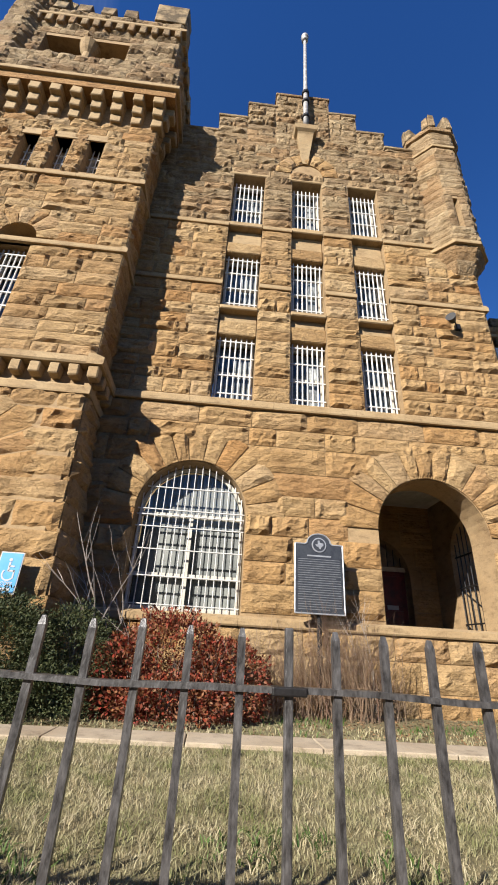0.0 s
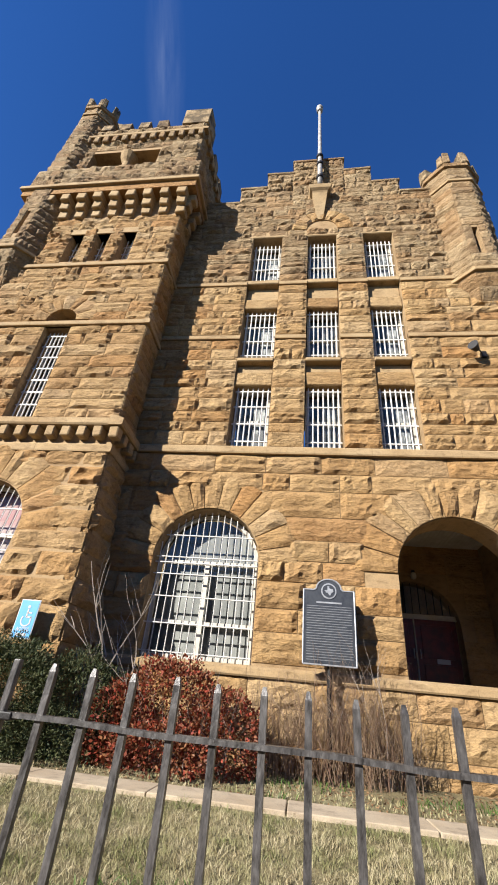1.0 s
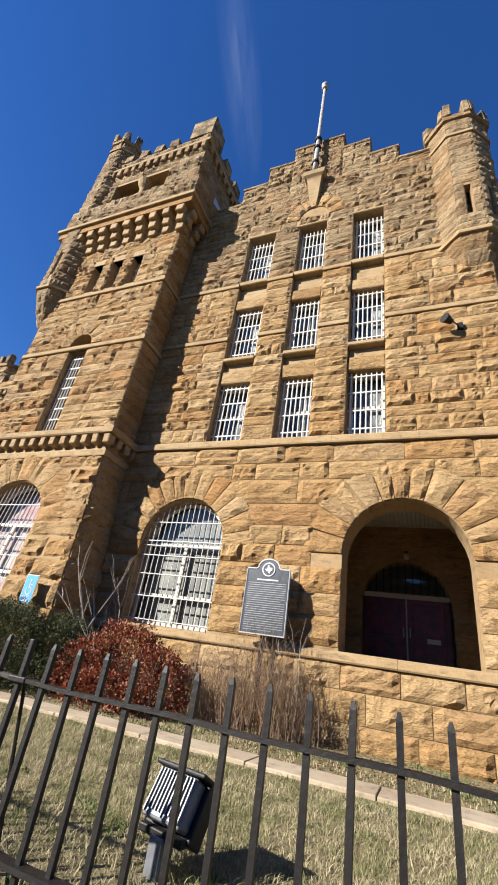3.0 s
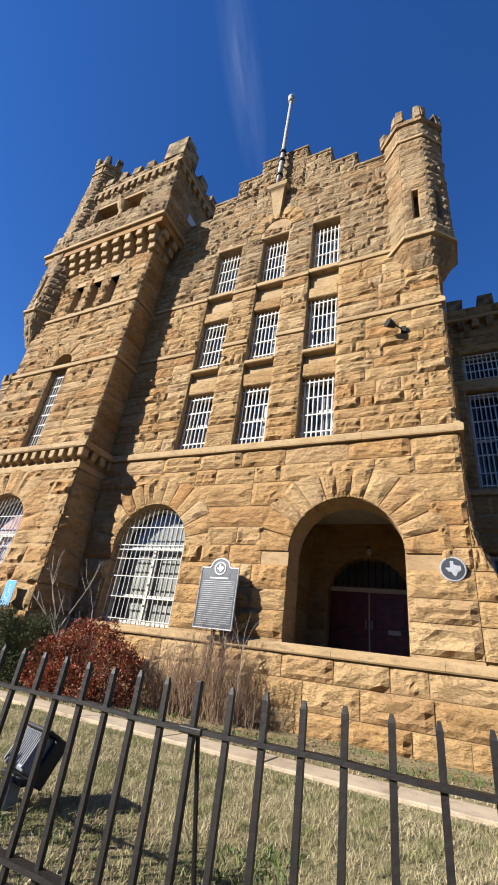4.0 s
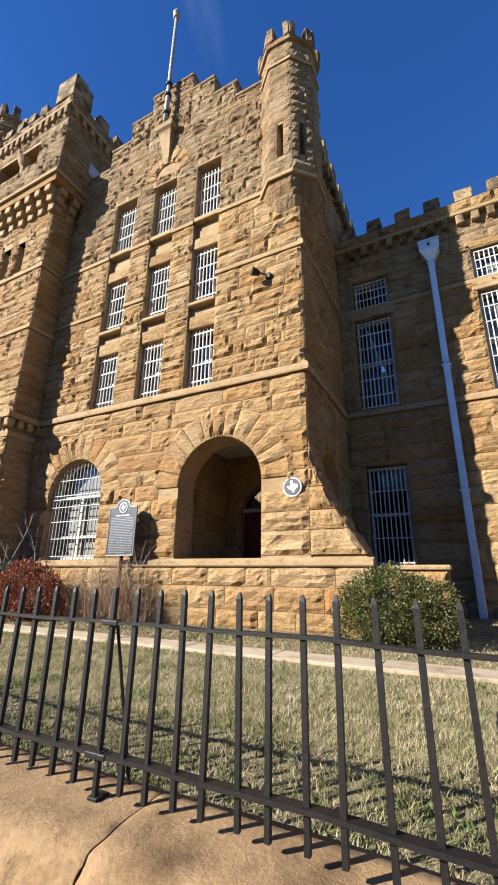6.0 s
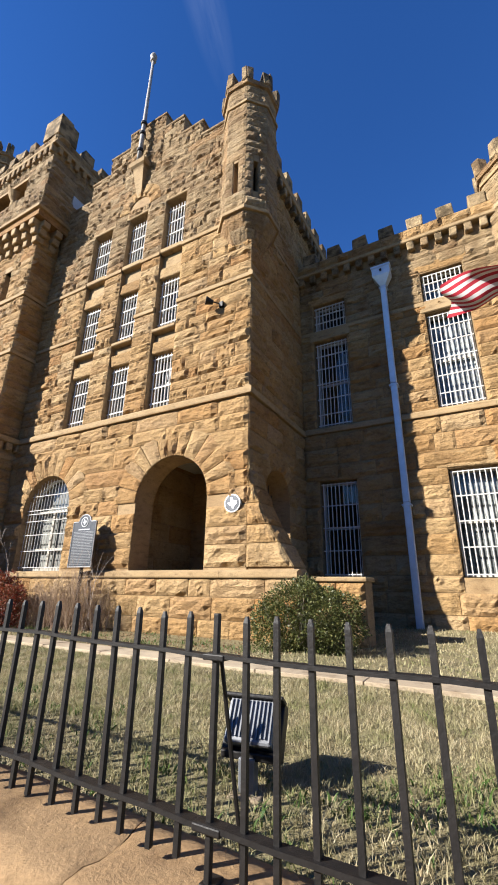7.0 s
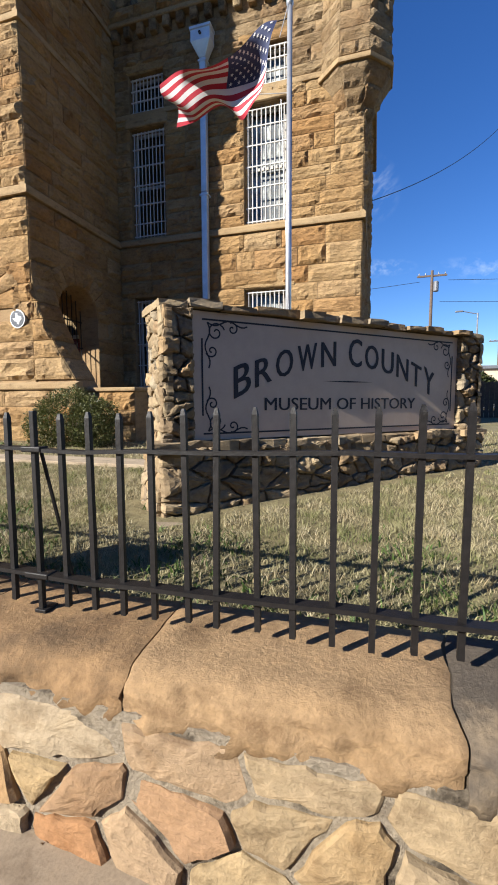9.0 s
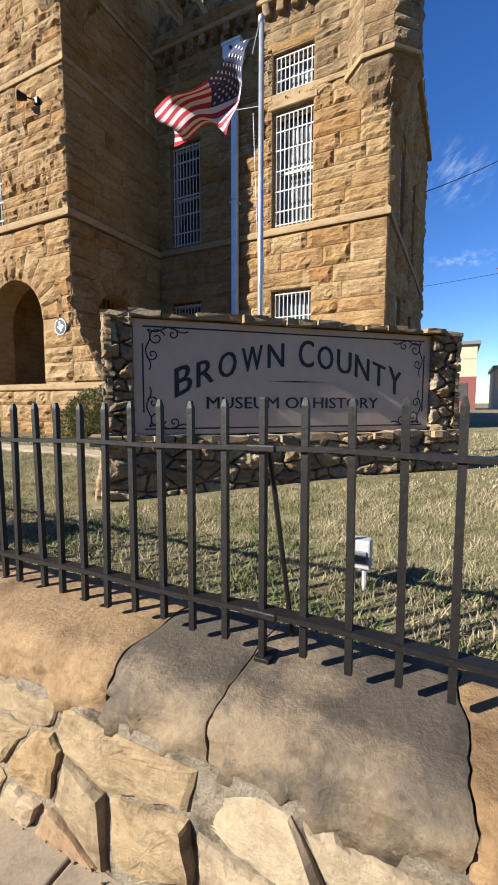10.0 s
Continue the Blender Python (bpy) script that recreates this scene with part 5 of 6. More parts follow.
def put_letters(text, size, m, material, parent, bold=0.0, wide=1.0, width=None, name="letter", fat=0.0, climb=0.0):
    me = letters(text, size, bold)
    if width:
        xs_ = [v.co.x for v in me.vertices]
        wide = width / (max(xs_) - min(xs_))
        mid = (max(xs_) + min(xs_)) / 2
        for v in me.vertices:
            v.co.x -= mid
    # one mesh for each letter: islands that share a stretch of the line belong together
    V, F = [v.co.copy() for v in me.vertices], [tuple(p.vertices) for p in me.polygons]
    for p in V:
        p.y += climb * wide * p.x
    if fat:
        k = len(V)
        V = [p + Vector((s / wide, 0, 0.0002 * j)) for j, s in enumerate((0.0, -fat, fat)) for p in V]
        F = [tuple(i + k * j for i in f) for j in range(3) for f in F]
    owner = list(range(len(V)))

    def root(i):
        while owner[i] != i:
            owner[i] = owner[owner[i]]
            i = owner[i]
        return i
    for f in F:
        for i in f[1:]:
            owner[root(i)] = root(f[0])
    span_of = {}
    for i, p in enumerate(V):
        a = span_of.setdefault(root(i), [p.x, p.x])
        a[0], a[1] = min(a[0], p.x), max(a[1], p.x)
    groups = []
    for r, (a, b) in sorted(span_of.items(), key=lambda q: q[1][0]):
        if groups and a < groups[-1][1] - 0.15 * min(b - a, groups[-1][1] - groups[-1][0]) - 1e-5:
            groups[-1][1] = max(groups[-1][1], b)
            groups[-1][2].add(r)
        else:
            groups.append([a, b, {r}])
    for a, b, roots in groups:
        use = [i for i in range(len(V)) if root(i) in roots]
        at = {i: k for k, i in enumerate(use)}
        ob = mesh_ob(name, [V[i] for i in use], [tuple(at[i] for i in f) for f in F if f[0] in at], material, parent)
        ob.matrix_basis = m @ Matrix.Diagonal((wide, 1, 1, 1))


# museum hours sign wired to the fence; its own axes: u along x, v up
hs = empty("hours_sign", "white museum opening-hours sign wired to the iron fence", "sign", at=(9.275, 1.176, 0.936))


def sheet(u0, u1, v0, v1, d0, d1, rad=0.0):
    return box(u0, u1, -d1, -d0, v0, v1, rad)


board = part("board", sheet(-0.305, 0.305, -0.225, 0.225, 0.0, 0.006, 0.0028), M_SIGNW, hs)
for nm, q in (("border_line", (-0.287, 0.287, 0.196, 0.206)), ("border_line", (-0.287, 0.287, -0.206, -0.196)), ("border_line", (-0.287, -0.277, -0.196, 0.196)), ("border_line", (0.277, 0.287, -0.196, 0.196))):
    part(nm, sheet(*q, 0.0062, 0.0078), M_SIGNK, board)
UP = Matrix.Rotation(radians(90), 4, "X")


def hs_text(text, u, v, size, width, mat, fat=0.0):
    put_letters(text, size, Matrix.Translation((u, -0.0075, v)) @ UP, mat, board, 0.0, width=width, fat=fat)


hs_text("MUSEUM", 0.0, 0.112, 0.096, 0.40, M_SIGNR, 0.0028)
hs_text("HOURS", 0.0, 0.040, 0.090, 0.32, M_SIGNR, 0.0028)
hs_text("Thursday & Friday", -0.125, -0.016, 0.036, 0.255, M_SIGNK)
hs_text("Saturday", -0.193, -0.049, 0.036, 0.12, M_SIGNK)
hs_text("10:00 - 2:00", 0.165, -0.026, 0.036, 0.20, M_SIGNK)
hs_text("10:00 - 4:00", 0.165, -0.060, 0.036, 0.20, M_SIGNK)
hs_text("$3 Admission Combo for", 0.0, -0.103, 0.038, 0.45, M_SIGNR, 0.0008)
hs_text("Annex & Old Jail", 0.0, -0.143, 0.038, 0.31, M_SIGNR, 0.0008)
hs_text("For more information call", -0.085, -0.180, 0.030, 0.33, M_TEXT)
part("number_bar", sheet(0.10, 0.245, -0.182, -0.164, 0.0062, 0.0078), M_TEXT, board)
fv = []
for i in range(19):
    a = i / 18
    fv.append((-0.06 + 0.12 * a, 0.016 + 0.010 * math.sin(a * 2 * math.pi), 0.003 * (1.2 - abs(2 * a - 1))))
part("flourish", prism([(u, v + w) for u, v, w in fv] + [(u, v - w) for u, v, w in fv[::-1]], 0.002, lambda u, v, d: (u, -0.0062 - d, v)), M_SIGNK, board)
for u, v in ((-0.27, 0.215), (0.27, 0.215), (-0.27, -0.215), (0.27, -0.215)):
    part("fixing", rod((u, -0.009, v), (u, 0.02, v), 0.005), M_IRON, hs)

# ---- monument sign ----
CA, SA = math.cos(radians(44.5)), math.sin(radians(44.5))


def MON(u, z, d):
    return (11.016 + u * CA + d * SA, 3.858 + u * SA - d * CA, z)


mon = empty("monument_sign", "rubble-stone monument sign with a grey lettered panel", "sign", at=(11.016, 3.858, 0.5))
minv = Matrix.Translation(mon.location).inverted()
START = set(bpy.data.objects)
part("core", pbox(MON, -1.60, 1.60, 0.35, 2.05, -0.42, -0.05), M_RMORT, mon)
part("pier", pbox(MON, 1.503, 1.81, 0.35, 2.04, -0.42, 0.016), M_RMORT, mon)
part("pier", prism([(-1.503, 0.35), (-1.835, 0.35), (-1.715, 1.2), (-1.715, 2.04), (-1.503, 2.04)], 0.46, lambda u, v, d: MON(u, v, 0.016 - d)), M_RMORT, mon)
part("footing", pbox(MON, -1.74, 1.82, 0.35, 1.0, -0.40, 0.075), M_RMORT, mon)
panel = part("panel", pbox(MON, -1.50, 1.50, 1.06, 2.03, -0.05, 0.0), M_PANEL, mon)
part("footing_slab", pbox(MON, -1.85, 1.95, 0.40, 0.52, 0.0, 0.30), M_WALK, mon)
for q in ((-1.42, 1.42, 1.965, 1.978), (-1.42, 1.42, 1.105, 1.118), (-1.43, -1.417, 1.25, 1.83), (1.417, 1.43, 1.25, 1.83)):
    part("border_line", pbox(MON, *q, 0.0, 0.003), M_SIGNK, panel)
rubble(-1.75, -1.505, 1.0, 2.04, 0.085, lambda u, z, d: MON(u, z, d + 0.0), mon, M_FIELD, 0.005, 0.06, "field_stone", 1.5, 11)
rubble(1.505, 1.82, 1.0, 2.04, 0.085, lambda u, z, d: MON(u, z, d + 0.0), mon, M_FIELD, 0.005, 0.06, "field_stone", 1.6, 12)
rubble(-1.78, 1.86, 0.42, 1.02, 0.10, lambda u, z, d: MON(u, z, d + 0.06), mon, M_FIELD, 0.005, 0.06, "field_stone", 1.9, 13)
ENDP = lambda u, z, d: (MON(-1.70 - d - 0.14 * max(0, 1.2 - z), z, u))
rubble(-0.44, 0.06, 0.42, 2.04, 0.088, ENDP, mon, M_FIELD, 0.004, 0.036, "field_stone", 1.5, 14)
ENDR = lambda u, z, d: (MON(1.80 + d, z, u))
rubble(-0.44, 0.08, 0.42, 2.04, 0.13, lambda u, z, d: ENDR(-0.36 - u, z, d), mon, M_FIELD, 0.008, 0.06, "field_stone", 1.5, 15)
rg = random.Random(4)
u = -1.755
while u < 1.84:
    w = rg.uniform(0.16, 0.42)
    z0 = 2.035 + rg.uniform(0, 0.012)
    bm = pbox(MON, u, min(u + w, 1.9) - 0.01, z0, z0 + rg.uniform(0.035, 0.065), -0.45 + rg.uniform(-0.03, 0.03), 0.07 + rg.uniform(-0.04, 0.05))
    bmesh.ops.subdivide_edges(bm, edges=bm.edges[:], cuts=2)
    for v in bm.verts:
        v.co += Vector((noise.noise(v.co * 9), noise.noise(v.co * 9 + Vector((7, 0, 0))), 0.6 * noise.noise(v.co * 9 + Vector((0, 9, 0))))) * 0.022
    part("cap_stone", bm, M_FIELD, mon)
    u += w
u = -1.85
while u < 1.85:
    w = rg.uniform(0.12, 0.3)
    bm = pbox(MON, u, u + w - 0.012, 0.985, 1.05 + rg.uniform(-0.01, 0.015), -0.03, 0.13 + rg.uniform(-0.03, 0.03))
    bmesh.ops.subdivide_edges(bm, edges=bm.edges[:], cuts=1)
    for v in bm.verts:
        v.co += Vector((noise.noise(v.co * 9), noise.noise(v.co * 9 + Vector((7, 0, 0))), noise.noise(v.co * 9 + Vector((0, 9, 0))))) * 0.02
    part("ledge_stone", bm, M_FIELD, mon)
    u += w
FACE = Matrix.Rotation(radians(44.5), 4, "Z") @ UP


def on_panel(u, z, turn=0.0):
    return Matrix.Translation(MON(u, z, 0.002)) @ FACE @ Matrix.Rotation(radians(turn), 4, "Z")


title, span = "BROWN COUNTY", (-1.18, 1.17)
wd = {"W": 1.3, "O": 1.08, "N": 1.05, "C": 1.0, "U": 1.02, " ": 0.55, "R": 1.0, "B": 0.98, "T": 0.95, "Y": 1.0}
tot = sum(wd[c] for c in title)
pos = 0.0
for c in title:
    f = (pos + wd[c] / 2) / tot
    pos += wd[c]
    if c == " ":
        continue
    u = span[0] + (span[1] - span[0]) * f
    k = (u - 0.01) / 1.07
    put_letters(c, 0.315 if c not in "BCY" else 0.36, on_panel(u, 1.675 - 0.25 * k * k), M_SIGNK, panel, 0.0, width=0.150 * wd[c], fat=0.004, climb=-0.5 * k / 1.07)
put_letters("MUSEUM OF HISTORY", 0.15, on_panel(0.0, 1.285), M_SIGNK, panel, 0.0, width=1.76, fat=0.0018)
part("rule", prism([(-0.30, 1.535), (0.0, 1.542), (0.30, 1.535), (0.0, 1.528)], 0.003, lambda u, v, d: MON(u, v, d)), M_SIGNK, panel)
# corner scrolls
for sx in (-1, 1):
    for sz in (-1, 1):
        cu0, cz0 = sx * 1.40, 1.54 + sz * 0.43

        def curl(a0, turns, r0, ou, oz, flip):
            pts = []
            for i in range(25):
                t = i / 24
                r = r0 * (1 - 0.85 * t)
                a = a0 + flip * turns * 2 * math.pi * t
                pts.append((ou + r * math.cos(a), oz + r * math.sin(a)))
            return pts
        paths = [curl(0.3, 1.4, 0.075, 0.09, -0.09, 1), curl(2.0, 1.2, 0.05, 0.23, -0.055, -1), curl(3.5, 1.2, 0.05, 0.055, -0.23, 1)]
        paths.append([(0.02 + 0.34 * t / 12, -0.02 - 0.02 * math.sin(t / 12 * 9)) for t in range(13)])
        paths.append([(0.02 + 0.02 * math.sin(t / 12 * 9), -0.02 - 0.34 * t / 12) for t in range(13)])
        for pth in paths:
            wdt = 0.006
            L, R = [], []
            for i, (a, b) in enumerate(pth):
                p0, p1 = pth[max(0, i - 1)], pth[min(len(pth) - 1, i + 1)]
                tx, tz = p1[0] - p0[0], p1[1] - p0[1]
                ln = math.hypot(tx, tz) or 1
                L.append((a - tz / ln * wdt, b + tx / ln * wdt))
                R.append((a + tz / ln * wdt, b - tx / ln * wdt))
            pts = [MON(cu0 - sx * a, cz0 + sz * b, 0.003) for a, b in L + R]
            k = len(L)
            mesh_ob("scroll", pts, [(i, i + 1, k + i + 1, k + i) for i in range(k - 1)], M_SIGNK, panel)
for ob in set(bpy.data.objects) - START:
    if ob.parent == mon:
        ob.matrix_parent_inverse = minv

# ---- plaque, medallion, access sign, lamp ----
pq = empty("historical_marker", "black cast metal marker with raised text on a post", "marker", at=(1.41, 6.0, 0.6))
PQ = lambda u, v, d: (u, -d, v)
out = [(-0.343, 1.20), (0.343, 1.20), (0.343, 2.13), (0.20, 2.13), (0.17, 2.15)] + [(0.17 * math.cos(a), 2.15 + 0.13 * math.sin(a)) for a in [math.pi * i / 10 for i in range(1, 10)]] + [(-0.17, 2.15), (-0.20, 2.13), (-0.343, 2.13)]
plate = part("plate", prism(out, 0.035, PQ), M_PLAQUE, pq)
for a, b in zip(out, out[1:] + out[:1]):
    part("rim", rod((a[0], -0.035, a[1]), (b[0], -0.035, b[1]), 0.011, sides=6), M_ALU, plate)
seal = part("seal", rod((0, -0.03, 2.12), (0, -0.045, 2.12), 0.105, sides=24), M_ALU, pq)
part("seal_ground", rod((0, -0.04, 2.12), (0, -0.048, 2.12), 0.088, sides=24), M_PLAQUE, seal)
TEX = [(-0.30, 1.0), (0.12, 1.0), (0.12, 0.55), (0.55, 0.42), (0.95, 0.40), (1.0, -0.12), (0.55, -0.45), (0.30, -1.0), (0.05, -0.85), (-0.22, -0.38), (-0.48, -0.42), (-0.95, 0.10), (-0.30, 0.12)]
part("state_shape", prism([(u * 0.062, 2.12 + v * 0.062) for u, v in TEX], 0.006, lambda u, v, d: (u, -0.048 - d, v)), M_ALU, seal)
rg = random.Random(3)
part("heading_bar", box(-0.17, 0.17, -0.039, -0.034, 1.955, 1.975), M_ALU, plate)
for i in range(22):
    v = 1.92 - i * 0.0315
    part("text_bar", box(-0.30, 0.30 - (rg.uniform(0, 0.3) if i in (8, 21) else 0), -0.038, -0.034, v - 0.008, v), M_TEXT, plate)
part("post", lathe([(0.035, -0.1), (0.035, 1.9)], 12, (0, 0.04)), M_IRON, pq)

md = empty("medallion", "round dark metal medallion with a pale state outline", "medallion", at=(4.90, 6.25, 2.90))
part("disc", rod((0, 0.06, 0), (0, -0.012, 0), 0.168, sides=32), M_ALU, md)
field = part("field", rod((0, 0, 0), (0, -0.017, 0), 0.148, sides=32), M_PLAQUE, md)
part("state_shape", prism([(u * 0.105, v * 0.105) for u, v in TEX], 0.006, lambda u, v, d: (u, -0.017 - d, v)), M_ALU, field)

ac = empty("access_sign", "blue and white accessible-entrance sign on the tower wall", "sign", at=(-2.37, 5.12, 1.96))
ac.scale = (0.88, 1, 0.88)
part("board", box(-0.15, 0.15, 0, 0.01, -0.26, 0.26, 0.004), M_SIGNW, ac)
part("blue_field", box(-0.135, 0.135, -0.003, 0.001, -0.245, 0.245), M_BLUE, ac)
part("symbol", rod((0.0, -0.003, 0.16), (0.0, -0.006, 0.16), 0.022, sides=12), M_SIGNW, ac)
part("symbol", box(-0.012, 0.012, -0.006, -0.003, 0.02, 0.13), M_SIGNW, ac)
part("symbol", box(0.0, 0.07, -0.006, -0.003, 0.07, 0.09), M_SIGNW, ac)
part("symbol", box(0.0, 0.08, -0.006, -0.003, 0.012, 0.034), M_SIGNW, ac)
part("symbol", box(0.065, 0.085, -0.006, -0.003, -0.07, 0.034), M_SIGNW, ac)
rv = [(0.01 + 0.085 * math.cos(a), -0.02 + 0.085 * math.sin(a)) for a in [math.radians(140 + 20 * i) for i in range(10)]]
rv += [(0.01 + 0.065 * math.cos(a), -0.02 + 0.065 * math.sin(a)) for a in [math.radians(320 - 20 * i) for i in range(10)]]
part("symbol", prism(rv, 0.003, lambda u, v, d: (u, -0.003 - d, v)), M_SIGNW, ac)
put_letters("ACCESS", 0.07, Matrix.Translation((0, -0.004, -0.16)) @ UP, M_SIGNW, ac, 0.001, width=0.19)
part("text_bar", box(-0.08, 0.08, -0.006, -0.003, -0.225, -0.185), M_SIGNW, ac)

wl_ = empty("wall_lamp", "small dark floodlight on an arm fixed to the facade", "lamp", at=(4.3, 6.25, 7.45))
part("plate", box(0.10, 0.20, -0.02, 0.07, -0.10, 0.04, 0.008), M_IRON, wl_)
part("arm", rod((0.15, 0.03, -0.02), (0.0, -0.14, 0.0), 0.014), M_IRON, wl_)
part("head", rod((0.0, -0.10, 0.0), (-0.12, -0.22, 0.02), 0.05, 0.10, 14), M_IRON, wl_)

# ---- downpipe ----
dp = empty("downpipe", "galvanised rain pipe with a hopper head on the wing", "downpipe", at=(7.52, 9.0, 0.6))
dinv = Matrix.Translation(dp.location).inverted()
for z0, z1 in ((0.75, 3.2), (3.2, 6.0), (6.0, 8.75)):
    part("pipe", box(7.45, 7.59, 8.94, 9.07, z0 + 0.004, z1, 0.015), M_ZINC, dp).matrix_parent_inverse = dinv
    part("strap", box(7.42, 7.62, 8.93, 9.12, z1 - 0.08, z1 - 0.04, 0.004), M_ZINC, dp).matrix_parent_inverse = dinv
bm = bmesh.new()
rg_ = []
for hw, y0, z in ((0.07, 8.94, 8.75), (0.22, 8.84, 9.02), (0.22, 8.84, 9.24), (0.24, 8.82, 9.25), (0.24, 8.82, 9.30)):
    rg_.append([bm.verts.new(p) for p in ((7.52 - hw, y0, z), (7.52 + hw, y0, z), (7.52 + hw, 9.1, z), (7.52 - hw, 9.1, z))])
for a, b in zip(rg_, rg_[1:]):
    for k in range(4):
        bm.faces.new((a[k], a[(k + 1) % 4], b[(k + 1) % 4], b[k]))
bm.faces.new(rg_[0][::-1])
bm.faces.new(rg_[-1])
bmesh.ops.recalc_face_normals(bm, faces=bm.faces)
part("hopper", bm, M_ZINC, dp).matrix_parent_inverse = dinv
# Solid plug, coloured as dark as the inside of an overflow hole.
part("outlet", rod((7.52, 8.86, 9.14), (7.52, 8.80, 9.14), 0.03), M_DARK, dp, "dark plug with the overflow hole's shade in its colour").matrix_parent_inverse = dinv

# ---- flagpole and flag ----
fp = empty("flagpole", "slim white metal flagpole standing on the lawn", "flagpole", at=(10.336, 4.45, 0.5))
part("pole", lathe([(0.036, 0.0), (0.032, 2.4), (0.026, 4.83)], 14), M_POLE, fp, smooth=True)
part("cap", lathe([(0.028, 4.83), (0.038, 4.85), (0.036, 4.89), (0.015, 4.92)], 12), M_POLE, fp)
part("halyard", rod((0.05, -0.03, 0.9), (-0.08, -0.03, 3.95), 0.004, sides=5), M_SIGNW, fp)
part("halyard", rod((-0.10, -0.02, 4.55), (0.0, -0.03, 4.86), 0.004, sides=5), M_SIGNW, fp)
fg = empty("flag", "striped red and white flag with a starred navy canton, flying", "flag", at=(10.21, 4.44, 5.22))


def cloth(u, v):
    """u from the hoist to the fly, v from the top down, both 0 to 1."""
    roll = 1.15 * math.sin(min(1.0, u * 1.7) * math.pi / 2)
    fold = 0.11 * math.sin(v * 7.5 + u * 5.0) * math.sin(math.pi * min(1.0, u * 1.3)) + 0.05 * math.sin(u * 13 + v * 6)
    h = 0.66 * v * (1 - 0.2 * u)
    drop = -h * math.cos(roll) - fold * math.sin(roll) - 0.10 - 0.20 * u ** 1.4 + 0.10 * math.cos(u * 5.5) - 0.07 * v * math.sin(u * 9)
    side = h * math.sin(roll) * 0.8 - fold * math.cos(roll) + 0.12 * math.sin(u * 7 + 0.5) * u
    return (-1.36 * u - 0.20 * v * (1 - u) + 0.05 * math.sin(v * 6 + u * 4) * u, side, drop)


def cloth_patch(name, u0, u1, v0, v1, material, nu, nv):
    V = [cloth(u0 + (u1 - u0) * i / nu, v0 + (v1 - v0) * j / nv) for j in range(nv + 1) for i in range(nu + 1)]
    F = [(j * (nu + 1) + i, j * (nu + 1) + i + 1, (j + 1) * (nu + 1) + i + 1, (j + 1) * (nu + 1) + i) for j in range(nv) for i in range(nu)]
    return mesh_ob(name, V, F, material, fg, smooth=True)


for i in range(13):
    cloth_patch("stripe", 0.4 if i < 7 else 0.0, 1.0, i / 13, (i + 1) / 13, M_FLAGR if i % 2 == 0 else M_FLAGW, 40, 2)
canton = cloth_patch("canton", 0.0, 0.4, 0.0, 7 / 13, M_FLAGB, 20, 10)
sv, sf = [], []
for r in range(9):
    for c in range(6 if r % 2 == 0 else 5):
        cu_, cv_ = 0.4 * ((c + 0.5) / 6 if r % 2 == 0 else (c + 1) / 6), (7 / 13) * (r + 0.7) / 9.4
        sv, sf = [], []
        for off in (0.004, -0.004):
            b0 = len(sv)
            for k in range(10):
                a = math.pi * k / 5 + math.pi / 2
                rr = 0.021 if k % 2 == 0 else 0.009
                x, y, z = cloth(cu_ + rr * math.cos(a) / 1.5, cv_ - rr * math.sin(a) / 0.74)
                sv.append((x, y + off, z))
            sf.append(tuple(range(b0, b0 + 10)))
        mesh_ob("star", sv, sf, M_FLAGW, canton)
part("toggle", rod((0.0, 0.0, -0.01), (0.115, 0.01, 0.0), 0.006, sides=6), M_IRON, fg)
part("toggle", rod((-0.20, 0.0, -0.66), (0.10, 0.01, -0.70), 0.004, sides=6), M_SIGNW, fg)

# ---- floodlights and lawn box ----


def floodlight(x, y, yaw, tilt, z):
    f = empty("floodlight", "grey metal ground floodlight aimed up at the building", "floodlight", "lawn floodlights", at=(x, y, z))
    housing = part("housing", box(-0.17, 0.17, -0.07, 0.07, 0.26, 0.54, 0.02), M_BOX, f)
    part("hood", box(-0.21, 0.21, 0.03, 0.16, 0.22, 0.57, 0.012), M_IRON, f)
    part("rim", box(-0.22, 0.22, -0.085, 0.05, 0.545, 0.575, 0.01), M_IRON, f)
    for i in range(11):
        part("fin", box(-0.152 + 0.03 * i, -0.142 + 0.03 * i, -0.086, -0.06, 0.30 if i % 5 else 0.28, 0.53), M_BOX, housing)
    part("yoke", box(-0.19, 0.19, -0.03, 0.03, 0.19, 0.24, 0.01), M_IRON, f)
    part("post", box(-0.055, 0.055, -0.05, 0.05, -0.05, 0.21, 0.008), M_BOX, f)
    part("footing", box(-0.11, 0.11, -0.11, 0.11, -0.06, 0.012, 0.01), M_WALK, f)
    f.rotation_euler, f.scale = (0, 0, radians(yaw)), (0.74, 0.74, 0.72)
    for c in f.children:
        if c.name.split(".")[0] in ("housing", "hood", "fin", "rim"):
            c.matrix_basis = Matrix.Translation((0, 0, 0.24)) @ pose(0, 0, 0, tilt, 0, 0) @ Matrix.Translation((0, 0, -0.24))
    return f


floodlight(2.43, 2.05, -14, -26, lawn(2.43, 2.05))
floodlight(7.64, 1.95, 10, -30, lawn(7.64, 1.95))
jb = empty("junction_box", "small grey outdoor socket box on two white conduits", "junction box", at=(12.01, 1.98, lawn(12, 1.98)))
part("box", box(-0.06, 0.06, -0.035, 0.045, 0.11, 0.25, 0.008), M_SIGNW, jb)
part("cover", box(-0.045, 0.045, -0.045, -0.034, 0.14, 0.20, 0.004), M_BOX, jb)
part("conduit", rod((-0.03, 0, -0.03), (-0.03, 0, 0.11), 0.014), M_SIGNW, jb)
